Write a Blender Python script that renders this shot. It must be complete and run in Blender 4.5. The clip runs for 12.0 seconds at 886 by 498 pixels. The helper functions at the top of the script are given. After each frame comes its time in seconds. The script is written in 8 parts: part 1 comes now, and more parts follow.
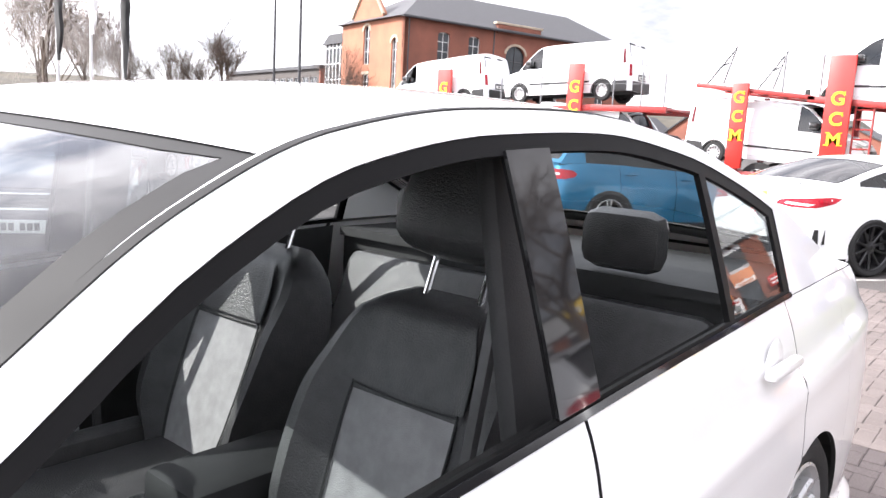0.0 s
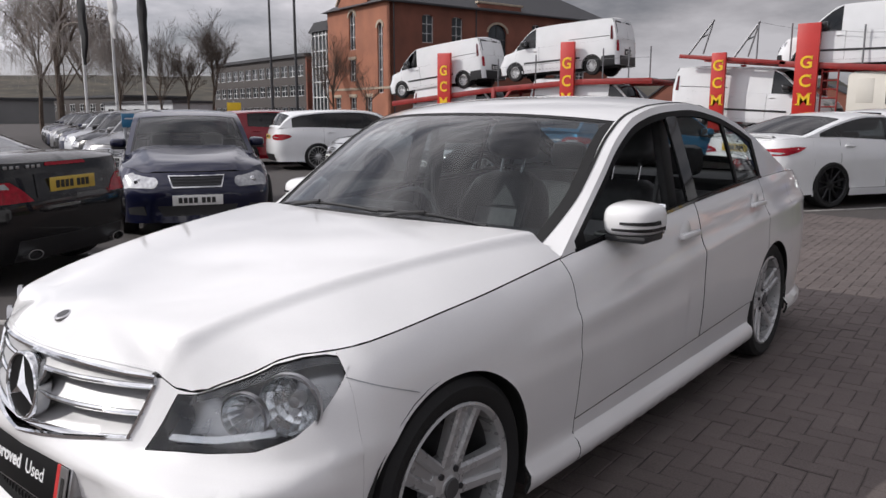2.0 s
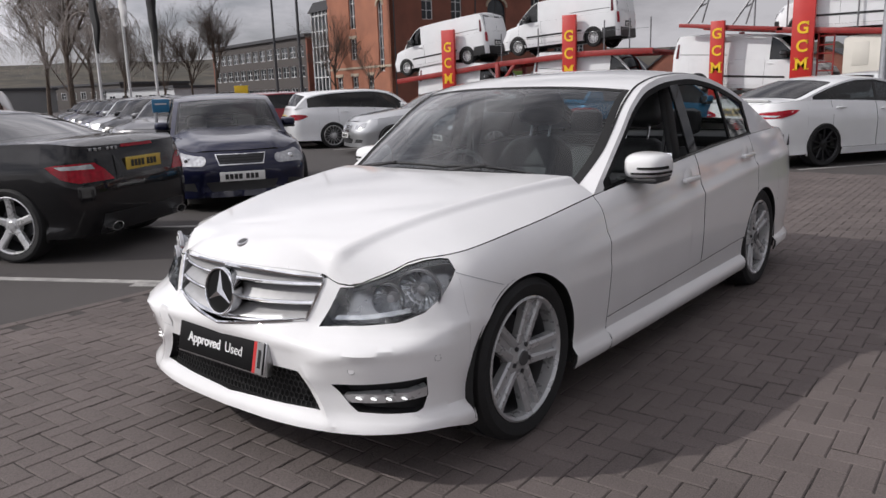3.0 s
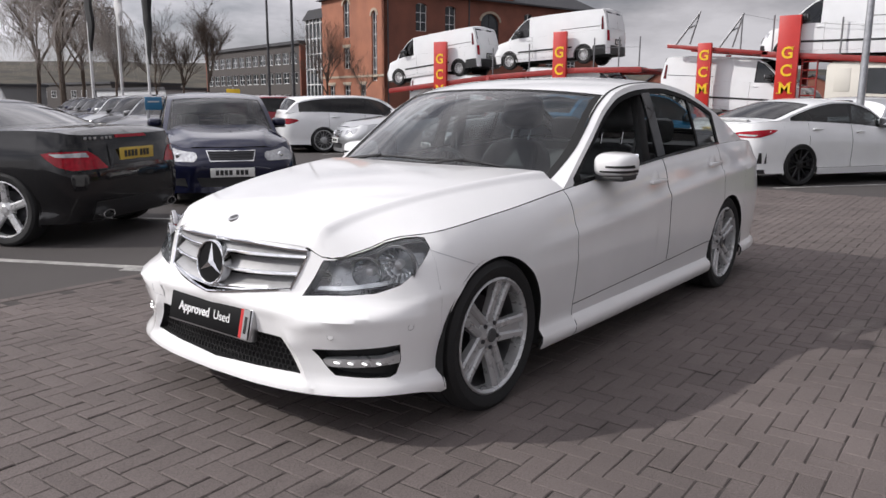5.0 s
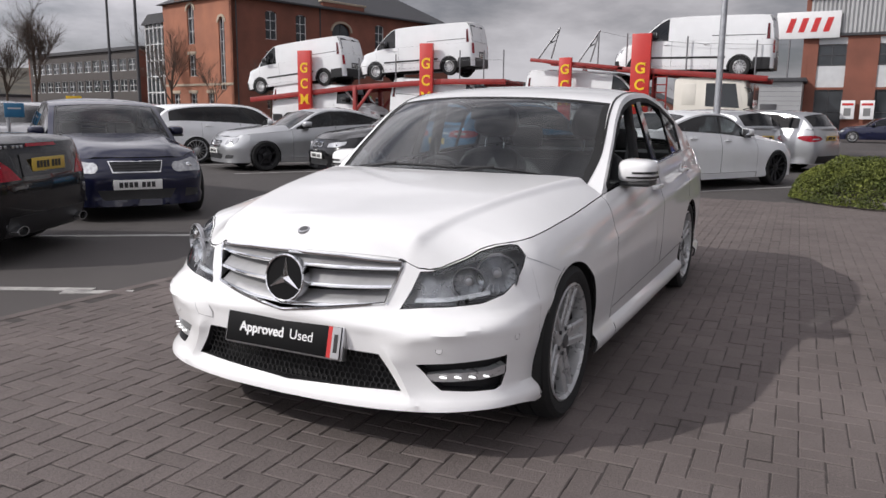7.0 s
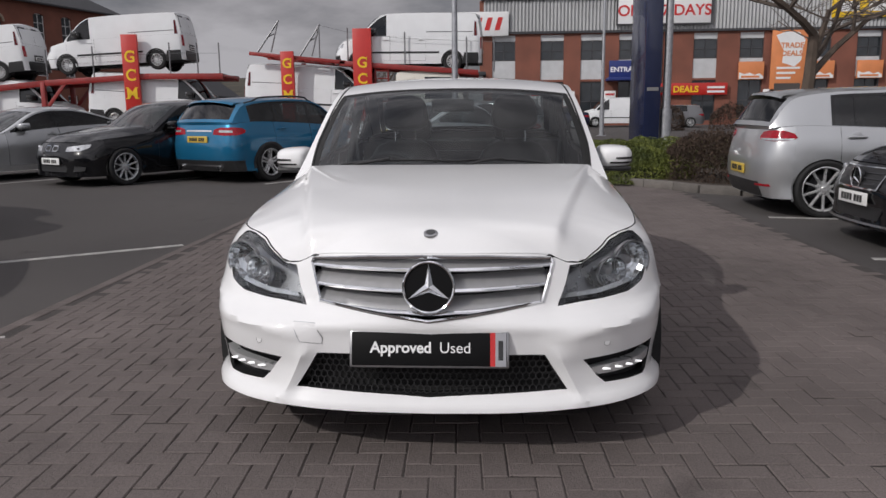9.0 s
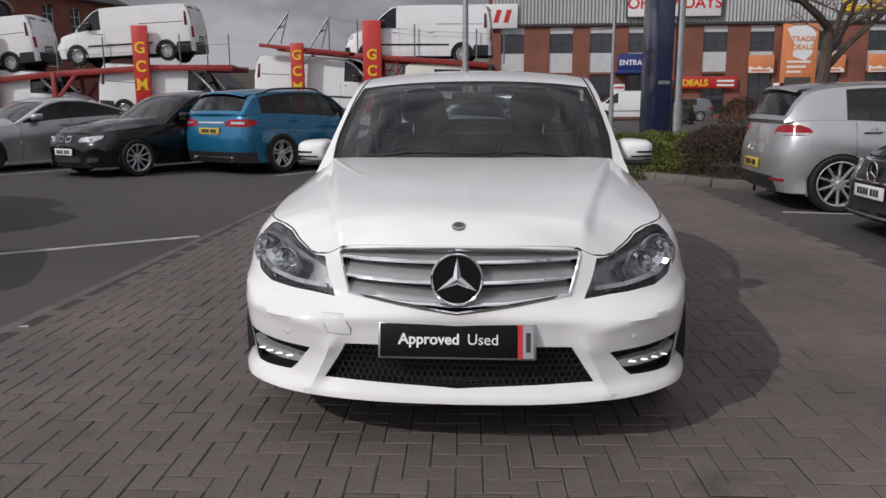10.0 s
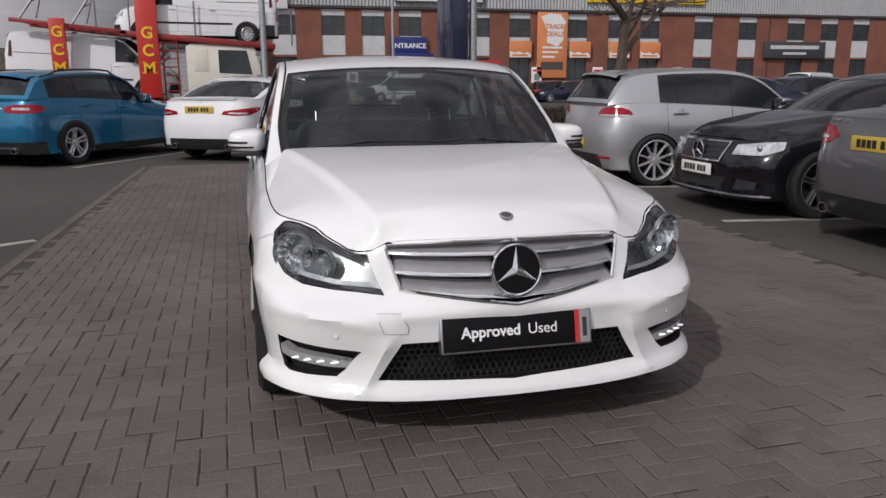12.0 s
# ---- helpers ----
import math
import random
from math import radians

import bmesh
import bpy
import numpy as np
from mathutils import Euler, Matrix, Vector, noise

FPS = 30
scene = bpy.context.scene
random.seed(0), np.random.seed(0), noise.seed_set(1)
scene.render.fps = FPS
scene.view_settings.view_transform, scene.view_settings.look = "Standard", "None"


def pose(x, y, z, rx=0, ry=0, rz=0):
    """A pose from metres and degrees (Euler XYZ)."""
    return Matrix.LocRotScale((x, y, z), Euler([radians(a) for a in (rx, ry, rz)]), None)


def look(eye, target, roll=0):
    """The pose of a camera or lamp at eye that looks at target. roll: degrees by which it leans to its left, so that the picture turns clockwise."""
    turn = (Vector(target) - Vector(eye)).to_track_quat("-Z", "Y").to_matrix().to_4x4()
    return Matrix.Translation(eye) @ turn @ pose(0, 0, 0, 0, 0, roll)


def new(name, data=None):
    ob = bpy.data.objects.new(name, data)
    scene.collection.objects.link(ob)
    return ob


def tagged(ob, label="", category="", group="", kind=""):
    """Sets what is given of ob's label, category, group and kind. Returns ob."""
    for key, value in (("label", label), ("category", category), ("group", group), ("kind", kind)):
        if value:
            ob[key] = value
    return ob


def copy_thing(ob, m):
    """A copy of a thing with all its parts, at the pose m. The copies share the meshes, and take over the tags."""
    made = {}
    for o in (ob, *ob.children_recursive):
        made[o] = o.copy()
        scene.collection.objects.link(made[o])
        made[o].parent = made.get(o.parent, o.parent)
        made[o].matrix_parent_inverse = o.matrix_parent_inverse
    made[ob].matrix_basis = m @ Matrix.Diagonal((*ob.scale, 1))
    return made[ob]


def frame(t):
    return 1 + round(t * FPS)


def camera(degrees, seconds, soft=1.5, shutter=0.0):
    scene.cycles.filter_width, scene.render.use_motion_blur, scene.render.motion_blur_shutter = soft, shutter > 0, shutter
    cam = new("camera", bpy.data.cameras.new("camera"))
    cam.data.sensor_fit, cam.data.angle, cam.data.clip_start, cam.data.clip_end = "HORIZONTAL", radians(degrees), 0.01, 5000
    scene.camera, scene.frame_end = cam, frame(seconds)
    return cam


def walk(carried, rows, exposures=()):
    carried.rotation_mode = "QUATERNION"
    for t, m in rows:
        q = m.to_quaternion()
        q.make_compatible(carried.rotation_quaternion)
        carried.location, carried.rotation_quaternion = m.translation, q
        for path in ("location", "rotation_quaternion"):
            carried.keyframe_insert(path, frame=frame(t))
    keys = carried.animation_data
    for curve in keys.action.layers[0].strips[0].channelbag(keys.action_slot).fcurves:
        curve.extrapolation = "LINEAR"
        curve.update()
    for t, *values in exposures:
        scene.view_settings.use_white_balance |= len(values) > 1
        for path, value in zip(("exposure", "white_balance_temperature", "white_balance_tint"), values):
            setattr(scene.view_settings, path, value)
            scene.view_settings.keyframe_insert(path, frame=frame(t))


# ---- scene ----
from mathutils import geometry

cam = camera(60.6, 12.0)
PATH = [
    (0, (1.309, 1.551, 1.326), (0.032, 3.061, 1.028), 3.2),
    (0.4, (1.472, 1.143, 1.336), (0.181, 2.640, 1.038), 1.1),
    (0.5, (1.497, 1.029, 1.327), (0.202, 2.524, 1.029), 1.1),
    (1, (1.644, 0.474, 1.297), (0.366, 1.971, 0.946), -1.9),
    (1.5, (1.854, -0.152, 1.318), (0.587, 1.357, 0.972), 0.1),
    (2, (2.032, -0.754, 1.321), (0.790, 0.774, 0.972), -0.0),
    (2.5, (2.210, -1.208, 1.313), (0.959, 0.302, 0.919), -1.1),
    (3, (2.349, -1.547, 1.321), (1.106, -0.035, 0.913), -1.9),
    (5, (2.529, -1.709, 1.247), (1.310, -0.169, 0.870), 0.3),
    (5.5, (2.524, -1.705, 1.248), (1.311, -0.160, 0.876), -0.0),
    (6, (2.476, -1.730, 1.252), (1.274, -0.175, 0.883), 0.6),
    (6.5, (2.196, -1.936, 1.238), (1.099, -0.303, 0.879), -0.2),
    (7, (1.736, -2.146, 1.221), (0.849, -0.388, 0.874), 0.7),
    (7.5, (1.220, -2.347, 1.225), (0.614, -0.476, 0.866), -0.4),
    (7.7, (1.022, -2.387, 1.213), (0.538, -0.478, 0.860), -0.4),
    (9.3, (0.145, -2.445, 1.206), (0.033, -0.482, 0.844), -0.6),
    (9.5, (0.137, -2.454, 1.205), (0.023, -0.491, 0.837), -0.6),
    (10, (0.125, -2.455, 1.210), (-0.011, -0.496, 0.832), -0.3),
    (10.5, (0.129, -2.436, 1.206), (-0.009, -0.476, 0.831), -0.5),
    (11, (0.047, -2.404, 1.196), (-0.022, -0.441, 0.821), -0.3),
    (11.5, (-0.312, -2.415, 1.221), (-0.147, -0.461, 0.827), 0.7),
    (12, (-0.813, -2.321, 1.236), (-0.357, -0.421, 0.811), -0.2),
]
EXPOSURE = [(0.0, 1.85), (0.4, 1.15), (0.8, .52), (1.2, .08), (1.6, -.2), (2.0, -.33), (2.5, -.38), (5.0, -.1), (6.5, -.13), (7.5, -.32), (9.5, -.72), (12.0, -.73)]
walk(cam, [(t, look(e, g, r)) for t, e, g, r in PATH], EXPOSURE)

# ---- light ----
SUN_AZ, SUN_EL = 226.0, 36.0
world = bpy.data.worlds.new("sky")
scene.world = world
world.use_nodes = True
wt = world.node_tree
for n in list(wt.nodes):
    wt.nodes.remove(n)
w_out = wt.nodes.new("ShaderNodeOutputWorld")
w_bg = wt.nodes.new("ShaderNodeBackground")
w_sky = wt.nodes.new("ShaderNodeTexSky")
w_sky.sky_type, w_sky.sun_disc = "NISHITA", False
w_sky.sun_elevation, w_sky.sun_rotation = radians(SUN_EL), radians(SUN_AZ)
w_co = wt.nodes.new("ShaderNodeTexCoord")
w_map = wt.nodes.new("ShaderNodeMapping")
w_map.inputs["Scale"].default_value = (1.6, 1.6, 5.0)
w_noise = wt.nodes.new("ShaderNodeTexNoise")
w_noise.inputs["Scale"].default_value, w_noise.inputs["Detail"].default_value, w_noise.inputs["Roughness"].default_value = 1.7, 7, .58
w_ramp = wt.nodes.new("ShaderNodeValToRGB")
w_ramp.color_ramp.elements[0].position, w_ramp.color_ramp.elements[0].color = .36, (.235, .229, .257, 1)
w_ramp.color_ramp.elements[1].position, w_ramp.color_ramp.elements[1].color = .66, (.82, .80, .85, 1)
w_cover = wt.nodes.new("ShaderNodeValToRGB")
w_cover.color_ramp.elements[0].position, w_cover.color_ramp.elements[0].color = .30, (.80, .80, .80, 1)
w_cover.color_ramp.elements[1].position, w_cover.color_ramp.elements[1].color = .55, (1, 1, 1, 1)
w_dim = wt.nodes.new("ShaderNodeMix")
w_dim.data_type, w_dim.blend_type = "RGBA", "MULTIPLY"
w_dim.inputs["Factor"].default_value = 1
w_dim.inputs["B"].default_value = (.10, .10, .10, 1)
w_mix = wt.nodes.new("ShaderNodeMix")
w_mix.data_type = "RGBA"
L = wt.links.new
L(w_co.outputs["Generated"], w_map.inputs["Vector"])
L(w_map.outputs["Vector"], w_noise.inputs["Vector"])
L(w_noise.outputs["Fac"], w_ramp.inputs["Fac"])
L(w_noise.outputs["Fac"], w_cover.inputs["Fac"])
L(w_sky.outputs["Color"], w_dim.inputs["A"])
L(w_cover.outputs["Color"], w_mix.inputs["Factor"])
L(w_dim.outputs["Result"], w_mix.inputs["A"])
L(w_ramp.outputs["Color"], w_mix.inputs["B"])
w_sun = wt.nodes.new("ShaderNodeVectorMath")
w_sun.operation = "DOT_PRODUCT"
w_sun.inputs[1].default_value = Vector((math.sin(radians(SUN_AZ)) * math.cos(radians(SUN_EL)), math.cos(radians(SUN_AZ)) * math.cos(radians(SUN_EL)), math.sin(radians(SUN_EL))))
w_glow = wt.nodes.new("ShaderNodeMapRange")
w_glow.interpolation_type = "SMOOTHSTEP"
w_glow.inputs["From Min"].default_value, w_glow.inputs["From Max"].default_value = -.3, .85
w_glow.inputs["To Min"].default_value, w_glow.inputs["To Max"].default_value = 1.0, 2.8
w_lit = wt.nodes.new("ShaderNodeVectorMath")
w_lit.operation = "SCALE"
L(w_co.outputs["Generated"], w_sun.inputs[0])
L(w_sun.outputs["Value"], w_glow.inputs["Value"])
L(w_mix.outputs["Result"], w_lit.inputs[0])
L(w_glow.outputs["Result"], w_lit.inputs["Scale"])
L(w_lit.outputs["Vector"], w_bg.inputs["Color"])
w_bg.inputs["Strength"].default_value = .80
L(w_bg.outputs["Background"], w_out.inputs["Surface"])

sun = new("sun", bpy.data.lights.new("sun", "SUN"))
sun.data.energy, sun.data.angle, sun.data.color = 3.0, radians(.6), (1, .962, .93)
_a = radians(SUN_AZ)
sun.matrix_basis = look((math.sin(_a) * 40, math.cos(_a) * 40, math.tan(radians(SUN_EL)) * 40), (0, 0, 0))

# ---- materials ----
M = {}


def mat(key, color, rough=.5, metal=0.0, vary=.12, scale=6.0, bump=0.0, bump_scale=60.0, coat=0.0, color2=None, stretch=(1, 1, 1), spec=.5, fine=0.0, island=0.0, emit=0.0, obj_random=0.0, blot=0.0):
    """A node material with a slow and a fine variation of its colour and roughness."""
    m = bpy.data.materials.new(key)
    m.use_nodes = True
    t = m.node_tree
    b = t.nodes["Principled BSDF"]
    k = t.links.new
    b.inputs["Roughness"].default_value, b.inputs["Metallic"].default_value = rough, metal
    b.inputs["Coat Weight"].default_value = coat
    b.inputs["Coat Roughness"].default_value = .04
    b.inputs["Specular IOR Level"].default_value = spec
    co = t.nodes.new("ShaderNodeTexCoord")
    mp = t.nodes.new("ShaderNodeMapping")
    mp.inputs["Scale"].default_value = stretch
    k(co.outputs["Object"], mp.inputs["Vector"])
    c = Vector(color)
    if vary or color2:
        n = t.nodes.new("ShaderNodeTexNoise")
        n.inputs["Scale"].default_value, n.inputs["Detail"].default_value = scale, 6
        k(mp.outputs["Vector"], n.inputs["Vector"])
        r = t.nodes.new("ShaderNodeValToRGB")
        lo, hi = c * (1 - vary), (Vector(color2) if color2 else c * (1 + vary))
        r.color_ramp.elements[0].position, r.color_ramp.elements[1].position = .3, .7
        r.color_ramp.elements[0].color, r.color_ramp.elements[1].color = (*lo, 1), (*[min(1, q) for q in hi], 1)
        k(n.outputs["Fac"], r.inputs["Fac"])
        last = r.outputs["Color"]
        if fine:
            n2 = t.nodes.new("ShaderNodeTexNoise")
            n2.inputs["Scale"].default_value, n2.inputs["Detail"].default_value = bump_scale, 4
            k(mp.outputs["Vector"], n2.inputs["Vector"])
            mr = t.nodes.new("ShaderNodeMapRange")
            mr.inputs["From Min"].default_value, mr.inputs["From Max"].default_value = .3, .7
            mr.inputs["To Min"].default_value, mr.inputs["To Max"].default_value = 1 - fine, 1 + fine
            k(n2.outputs["Fac"], mr.inputs["Value"])
            mx = t.nodes.new("ShaderNodeVectorMath")
            mx.operation = "SCALE"
            k(last, mx.inputs[0])
            k(mr.outputs["Result"], mx.inputs["Scale"])
            last = mx.outputs["Vector"]
        if island or obj_random:
            src = t.nodes.new("ShaderNodeNewGeometry").outputs["Random Per Island"] if island else t.nodes.new("ShaderNodeObjectInfo").outputs["Random"]
            amt = island or obj_random
            if island and obj_random:
                ad = t.nodes.new("ShaderNodeMath")
                ad.operation = "ADD"
                oi = t.nodes.new("ShaderNodeObjectInfo")
                k(src, ad.inputs[0])
                k(oi.outputs["Random"], ad.inputs[1])
                fr = t.nodes.new("ShaderNodeMath")
                fr.operation = "FRACT"
                k(ad.outputs[0], fr.inputs[0])
                src = fr.outputs[0]
            mr = t.nodes.new("ShaderNodeMapRange")
            mr.inputs["To Min"].default_value, mr.inputs["To Max"].default_value = 1 - amt, 1 + amt
            k(src, mr.inputs["Value"])
            mx = t.nodes.new("ShaderNodeVectorMath")
            mx.operation = "SCALE"
            k(last, mx.inputs[0])
            k(mr.outputs["Result"], mx.inputs["Scale"])
            last = mx.outputs["Vector"]
        if blot:
            nb = t.nodes.new("ShaderNodeTexNoise")
            nb.inputs["Scale"].default_value, nb.inputs["Detail"].default_value = 1.7, 4
            gx = t.nodes.new("ShaderNodeNewGeometry")
            k(gx.outputs["Position"], nb.inputs["Vector"])
            mr = t.nodes.new("ShaderNodeMapRange")
            mr.inputs["From Min"].default_value, mr.inputs["From Max"].default_value = .64, .72
            mr.inputs["To Min"].default_value, mr.inputs["To Max"].default_value = 1, 1 - blot
            k(nb.outputs["Fac"], mr.inputs["Value"])
            mx = t.nodes.new("ShaderNodeVectorMath")
            mx.operation = "SCALE"
            k(last, mx.inputs[0])
            k(mr.outputs["Result"], mx.inputs["Scale"])
            last = mx.outputs["Vector"]
        k(last, b.inputs["Base Color"])
        rr = t.nodes.new("ShaderNodeMapRange")
        rr.inputs["To Min"].default_value, rr.inputs["To Max"].default_value = max(.0, rough * .85), min(1, rough * 1.15)
        k(n.outputs["Fac"], rr.inputs["Value"])
        k(rr.outputs["Result"], b.inputs["Roughness"])
    else:
        b.inputs["Base Color"].default_value = (*c, 1)
    if bump:
        nb = t.nodes.new("ShaderNodeTexNoise")
        nb.inputs["Scale"].default_value, nb.inputs["Detail"].default_value = bump_scale, 5
        k(mp.outputs["Vector"], nb.inputs["Vector"])
        bp = t.nodes.new("ShaderNodeBump")
        bp.inputs["Strength"].default_value, bp.inputs["Distance"].default_value = bump, .01
        k(nb.outputs["Fac"], bp.inputs["Height"])
        k(bp.outputs["Normal"], b.inputs["Normal"])
    if emit:
        b.inputs["Emission Color"].default_value = (*c, 1)
        b.inputs["Emission Strength"].default_value = emit
    M[key] = m
    return m


def paint(key, color, metal=0.0, rough=.32, coat=1.0):
    return mat(key, color, rough, metal, .035, 2.2, 0, 300, coat, fine=.015, spec=.15)


def glass(key, tint, gloss=1.0, power=4.2, base=.055, gain=.9):
    """Thin tinted glass: what lies behind shows through it, and it mirrors more at a slant."""
    m = bpy.data.materials.new(key)
    m.use_nodes = True
    t = m.node_tree
    for n in list(t.nodes):
        t.nodes.remove(n)
    o = t.nodes.new("ShaderNodeOutputMaterial")
    tr = t.nodes.new("ShaderNodeBsdfTransparent")
    gl = t.nodes.new("ShaderNodeBsdfGlossy")
    gl.inputs["Roughness"].default_value = .015
    gl.inputs["Color"].default_value = (gloss, gloss, gloss, 1)
    tr.inputs["Color"].default_value = (*tint, 1)
    fr = t.nodes.new("ShaderNodeLayerWeight")
    fr.inputs["Blend"].default_value = .5
    pw = t.nodes.new("ShaderNodeMath")
    pw.operation = "POWER"
    pw.inputs[1].default_value = power
    ma = t.nodes.new("ShaderNodeMath")
    ma.operation = "MULTIPLY_ADD"
    ma.inputs[1].default_value, ma.inputs[2].default_value = gain, base
    ma.use_clamp = True
    t.links.new(fr.outputs["Facing"], pw.inputs[0])
    t.links.new(pw.outputs[0], ma.inputs[0])
    mx = t.nodes.new("ShaderNodeMixShader")
    t.links.new(ma.outputs[0], mx.inputs["Fac"])
    t.links.new(tr.outputs["BSDF"], mx.inputs[1])
    t.links.new(gl.outputs["BSDF"], mx.inputs[2])
    t.links.new(mx.outputs["Shader"], o.inputs["Surface"])
    M[key] = m
    return m


paint("white_paint", (.84, .84, .84))
paint("white_paint_cool", (.78, .79, .80))
paint("black_paint", (.005, .005, .006), 0, .25, .75)
paint("navy_paint", (.007, .009, .034), .2)
paint("blue_paint", (.014, .15, .29), .4)
paint("silver_paint", (.50, .51, .52), .75, .36)
paint("grey_paint", (.17, .17, .175), .65, .36)
paint("red_paint", (.22, .008, .018))
paint("van_paint", (.78, .79, .80), 0, .4, .6)
glass("glass", (.62, .66, .66))
glass("dark_glass", (.07, .08, .085))
glass("lamp_glass", (.93, .95, .96))
mat("panel_edge", (.012, .012, .012), .7, 0, .1, 10)
mat("rubber", (.013, .013, .0135), .8, 0, .2, 30, .25, 180)
mat("black_plastic", (.018, .018, .019), .45, 0, .15, 40, .1, 400)
mat("black_gloss", (.012, .012, .013), .05, 0, .1, 10)
mat("grey_plastic", (.07, .07, .072), .5, 0, .15, 30)
mat("underbody", (.012, .012, .012), .9, 0, .2, 10)
mat("interior", (.026, .026, .027), .65, 0, .2, 20, .15, 300)
mat("leather", (.060, .059, .061), .36, 0, .15, 25, .3, 260)
mat("seat_fabric", (.30, .295, .30), .85, 0, .15, 25, .4, 500)
mat("chrome", (.78, .79, .80), .08, 1, .03, 20)
mat("satin_silver", (.50, .50, .51), .34, 1, .05, 30)
mat("slat_silver", (.40, .40, .405), .42, .55, .05, 30)
mat("frame_black", (.007, .007, .0075), .5, 0, .1, 10, spec=.12)
mat("rim_silver", (.55, .555, .56), .28, .5, .05, 20)
mat("rim_grey", (.16, .16, .165), .32, .6, .1, 20)
mat("rim_dark", (.03, .03, .032), .3, .6, .1, 20)
mat("dark_metal", (.06, .06, .065), .45, .6, .2, 30)
mat("mirror", (.85, .86, .87), .02, 1, .01, 5)
mat("dark_lens", (.03, .03, .03), .12, 0, .1, 30)
mat("red_lens", (.30, .002, .012), .14, 0, .3, 30, coat=.25, spec=.35)
mat("dark_red_lens", (.10, .004, .008), .15, 0, .3, 20, coat=.4)
mat("clear_lens", (.55, .56, .57), .10, .6, .25, 30, coat=1)
mat("plate_white", (.78, .78, .76), .4, 0, .04, 20)
mat("plate_yellow", (.60, .42, .07), .4, 0, .05, 20)
mat("plate_ink", (.02, .02, .02), .5, 0, .1, 20)
mat("white_ink", (.85, .85, .85), .4, 0, .02, 20)
mat("red_ink", (.55, .03, .03), .4, 0, .05, 20)
mat("yellow_ink", (.85, .55, .02), .4, 0, .05, 20)
mat("led", (1, 1, 1), .3, 0, 0, emit=1.0)
mat("lamp_bucket", (.34, .34, .345), .28, .8, .2, 20)
mat("reflector", (.72, .73, .74), .16, 1, .05, 20)
mat("transporter_red", (.26, .016, .013), .45, 0, .2, 3, .05, 60, .3, fine=.08)
mat("board_red", (.50, .022, .016), .4, 0, .06, 3, 0, 60, .2)
mat("steel", (.20, .20, .21), .5, .8, .2, 20, .1, 120)
mat("galvanised", (.42, .43, .45), .45, .7, .15, 12, .05, 120)
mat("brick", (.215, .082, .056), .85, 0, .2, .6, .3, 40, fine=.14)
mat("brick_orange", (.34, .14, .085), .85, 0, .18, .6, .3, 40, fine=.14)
mat("stone", (.42, .35, .27), .85, 0, .15, 2, .2, 40)
mat("slate", (.055, .055, .06), .7, 0, .2, 3, .3, 30, fine=.15)
mat("cladding", (.40, .405, .41), .45, .4, .08, .5)
mat("render_grey", (.075, .066, .062), .8, 0, .1, 1, .1, 30)
mat("panel_light", (.55, .56, .57), .5, 0, .08, 2)
mat("window_dark", (.03, .035, .04), .06, 0, .4, .7)
mat("frame_white", (.70, .70, .70), .5, 0, .06, 4)
mat("frame_dark", (.05, .05, .055), .5, 0, .1, 4)
mat("orange_sign", (.68, .24, .09), .5, 0, .08, 1.5)
mat("blue_sign", (.015, .03, .16), .4, 0, .08, 3)
mat("blue_pylon", (.015, .021, .058), .25, 0, .06, 3, coat=.5)
mat("sign_white", (.80, .80, .80), .5, 0, .03, 3)
mat("green_box", (.14, .24, .03), .6, 0, .15, 3)
mat("bark", (.10, .075, .058), .9, 0, .3, 6, .6, 25)
mat("twig", (.12, .095, .08), .9, 0, .3, 6)
mat("twig_pale", (.26, .23, .21), .9, 0, .25, 6)
mat("hedge_green", (.075, .105, .020), .8, 0, .45, 3, island=.45, color2=(.15, .17, .03))
mat("hedge_brown", (.055, .035, .024), .9, 0, .4, 5, island=.4)
mat("soil", (.05, .038, .028), .95, 0, .3, 8, .5, 40)
mat("kerb_stone", (.13, .118, .107), .85, 0, .2, 5, .3, 60, fine=.12, obj_random=.12)
mat("tarmac", (.078, .071, .069), .85, 0, .20, .35, .5, 160, fine=.28, spec=.3, blot=.25)
mat("block", (.135, .114, .108), .85, 0, .18, 1.1, .5, 150, fine=.20, island=.08, obj_random=.08, spec=.3, blot=.28)
mat("joint_sand", (.050, .043, .040), .95, 0, .3, 9, .4, 120)
mat("line_paint", (.34, .33, .315), .7, 0, .35, 7, .2, 90, fine=.2)
mat("hill", (.042, .042, .027), .95, 0, .5, .09, color2=(.085, .07, .05), fine=.3, bump_scale=.25)
mat("far_grey", (.22, .22, .22), .8, 0, .2, .1)
mat("banner_black", (.014, .014, .015), .6, 0, .2, 5, .2, 30)
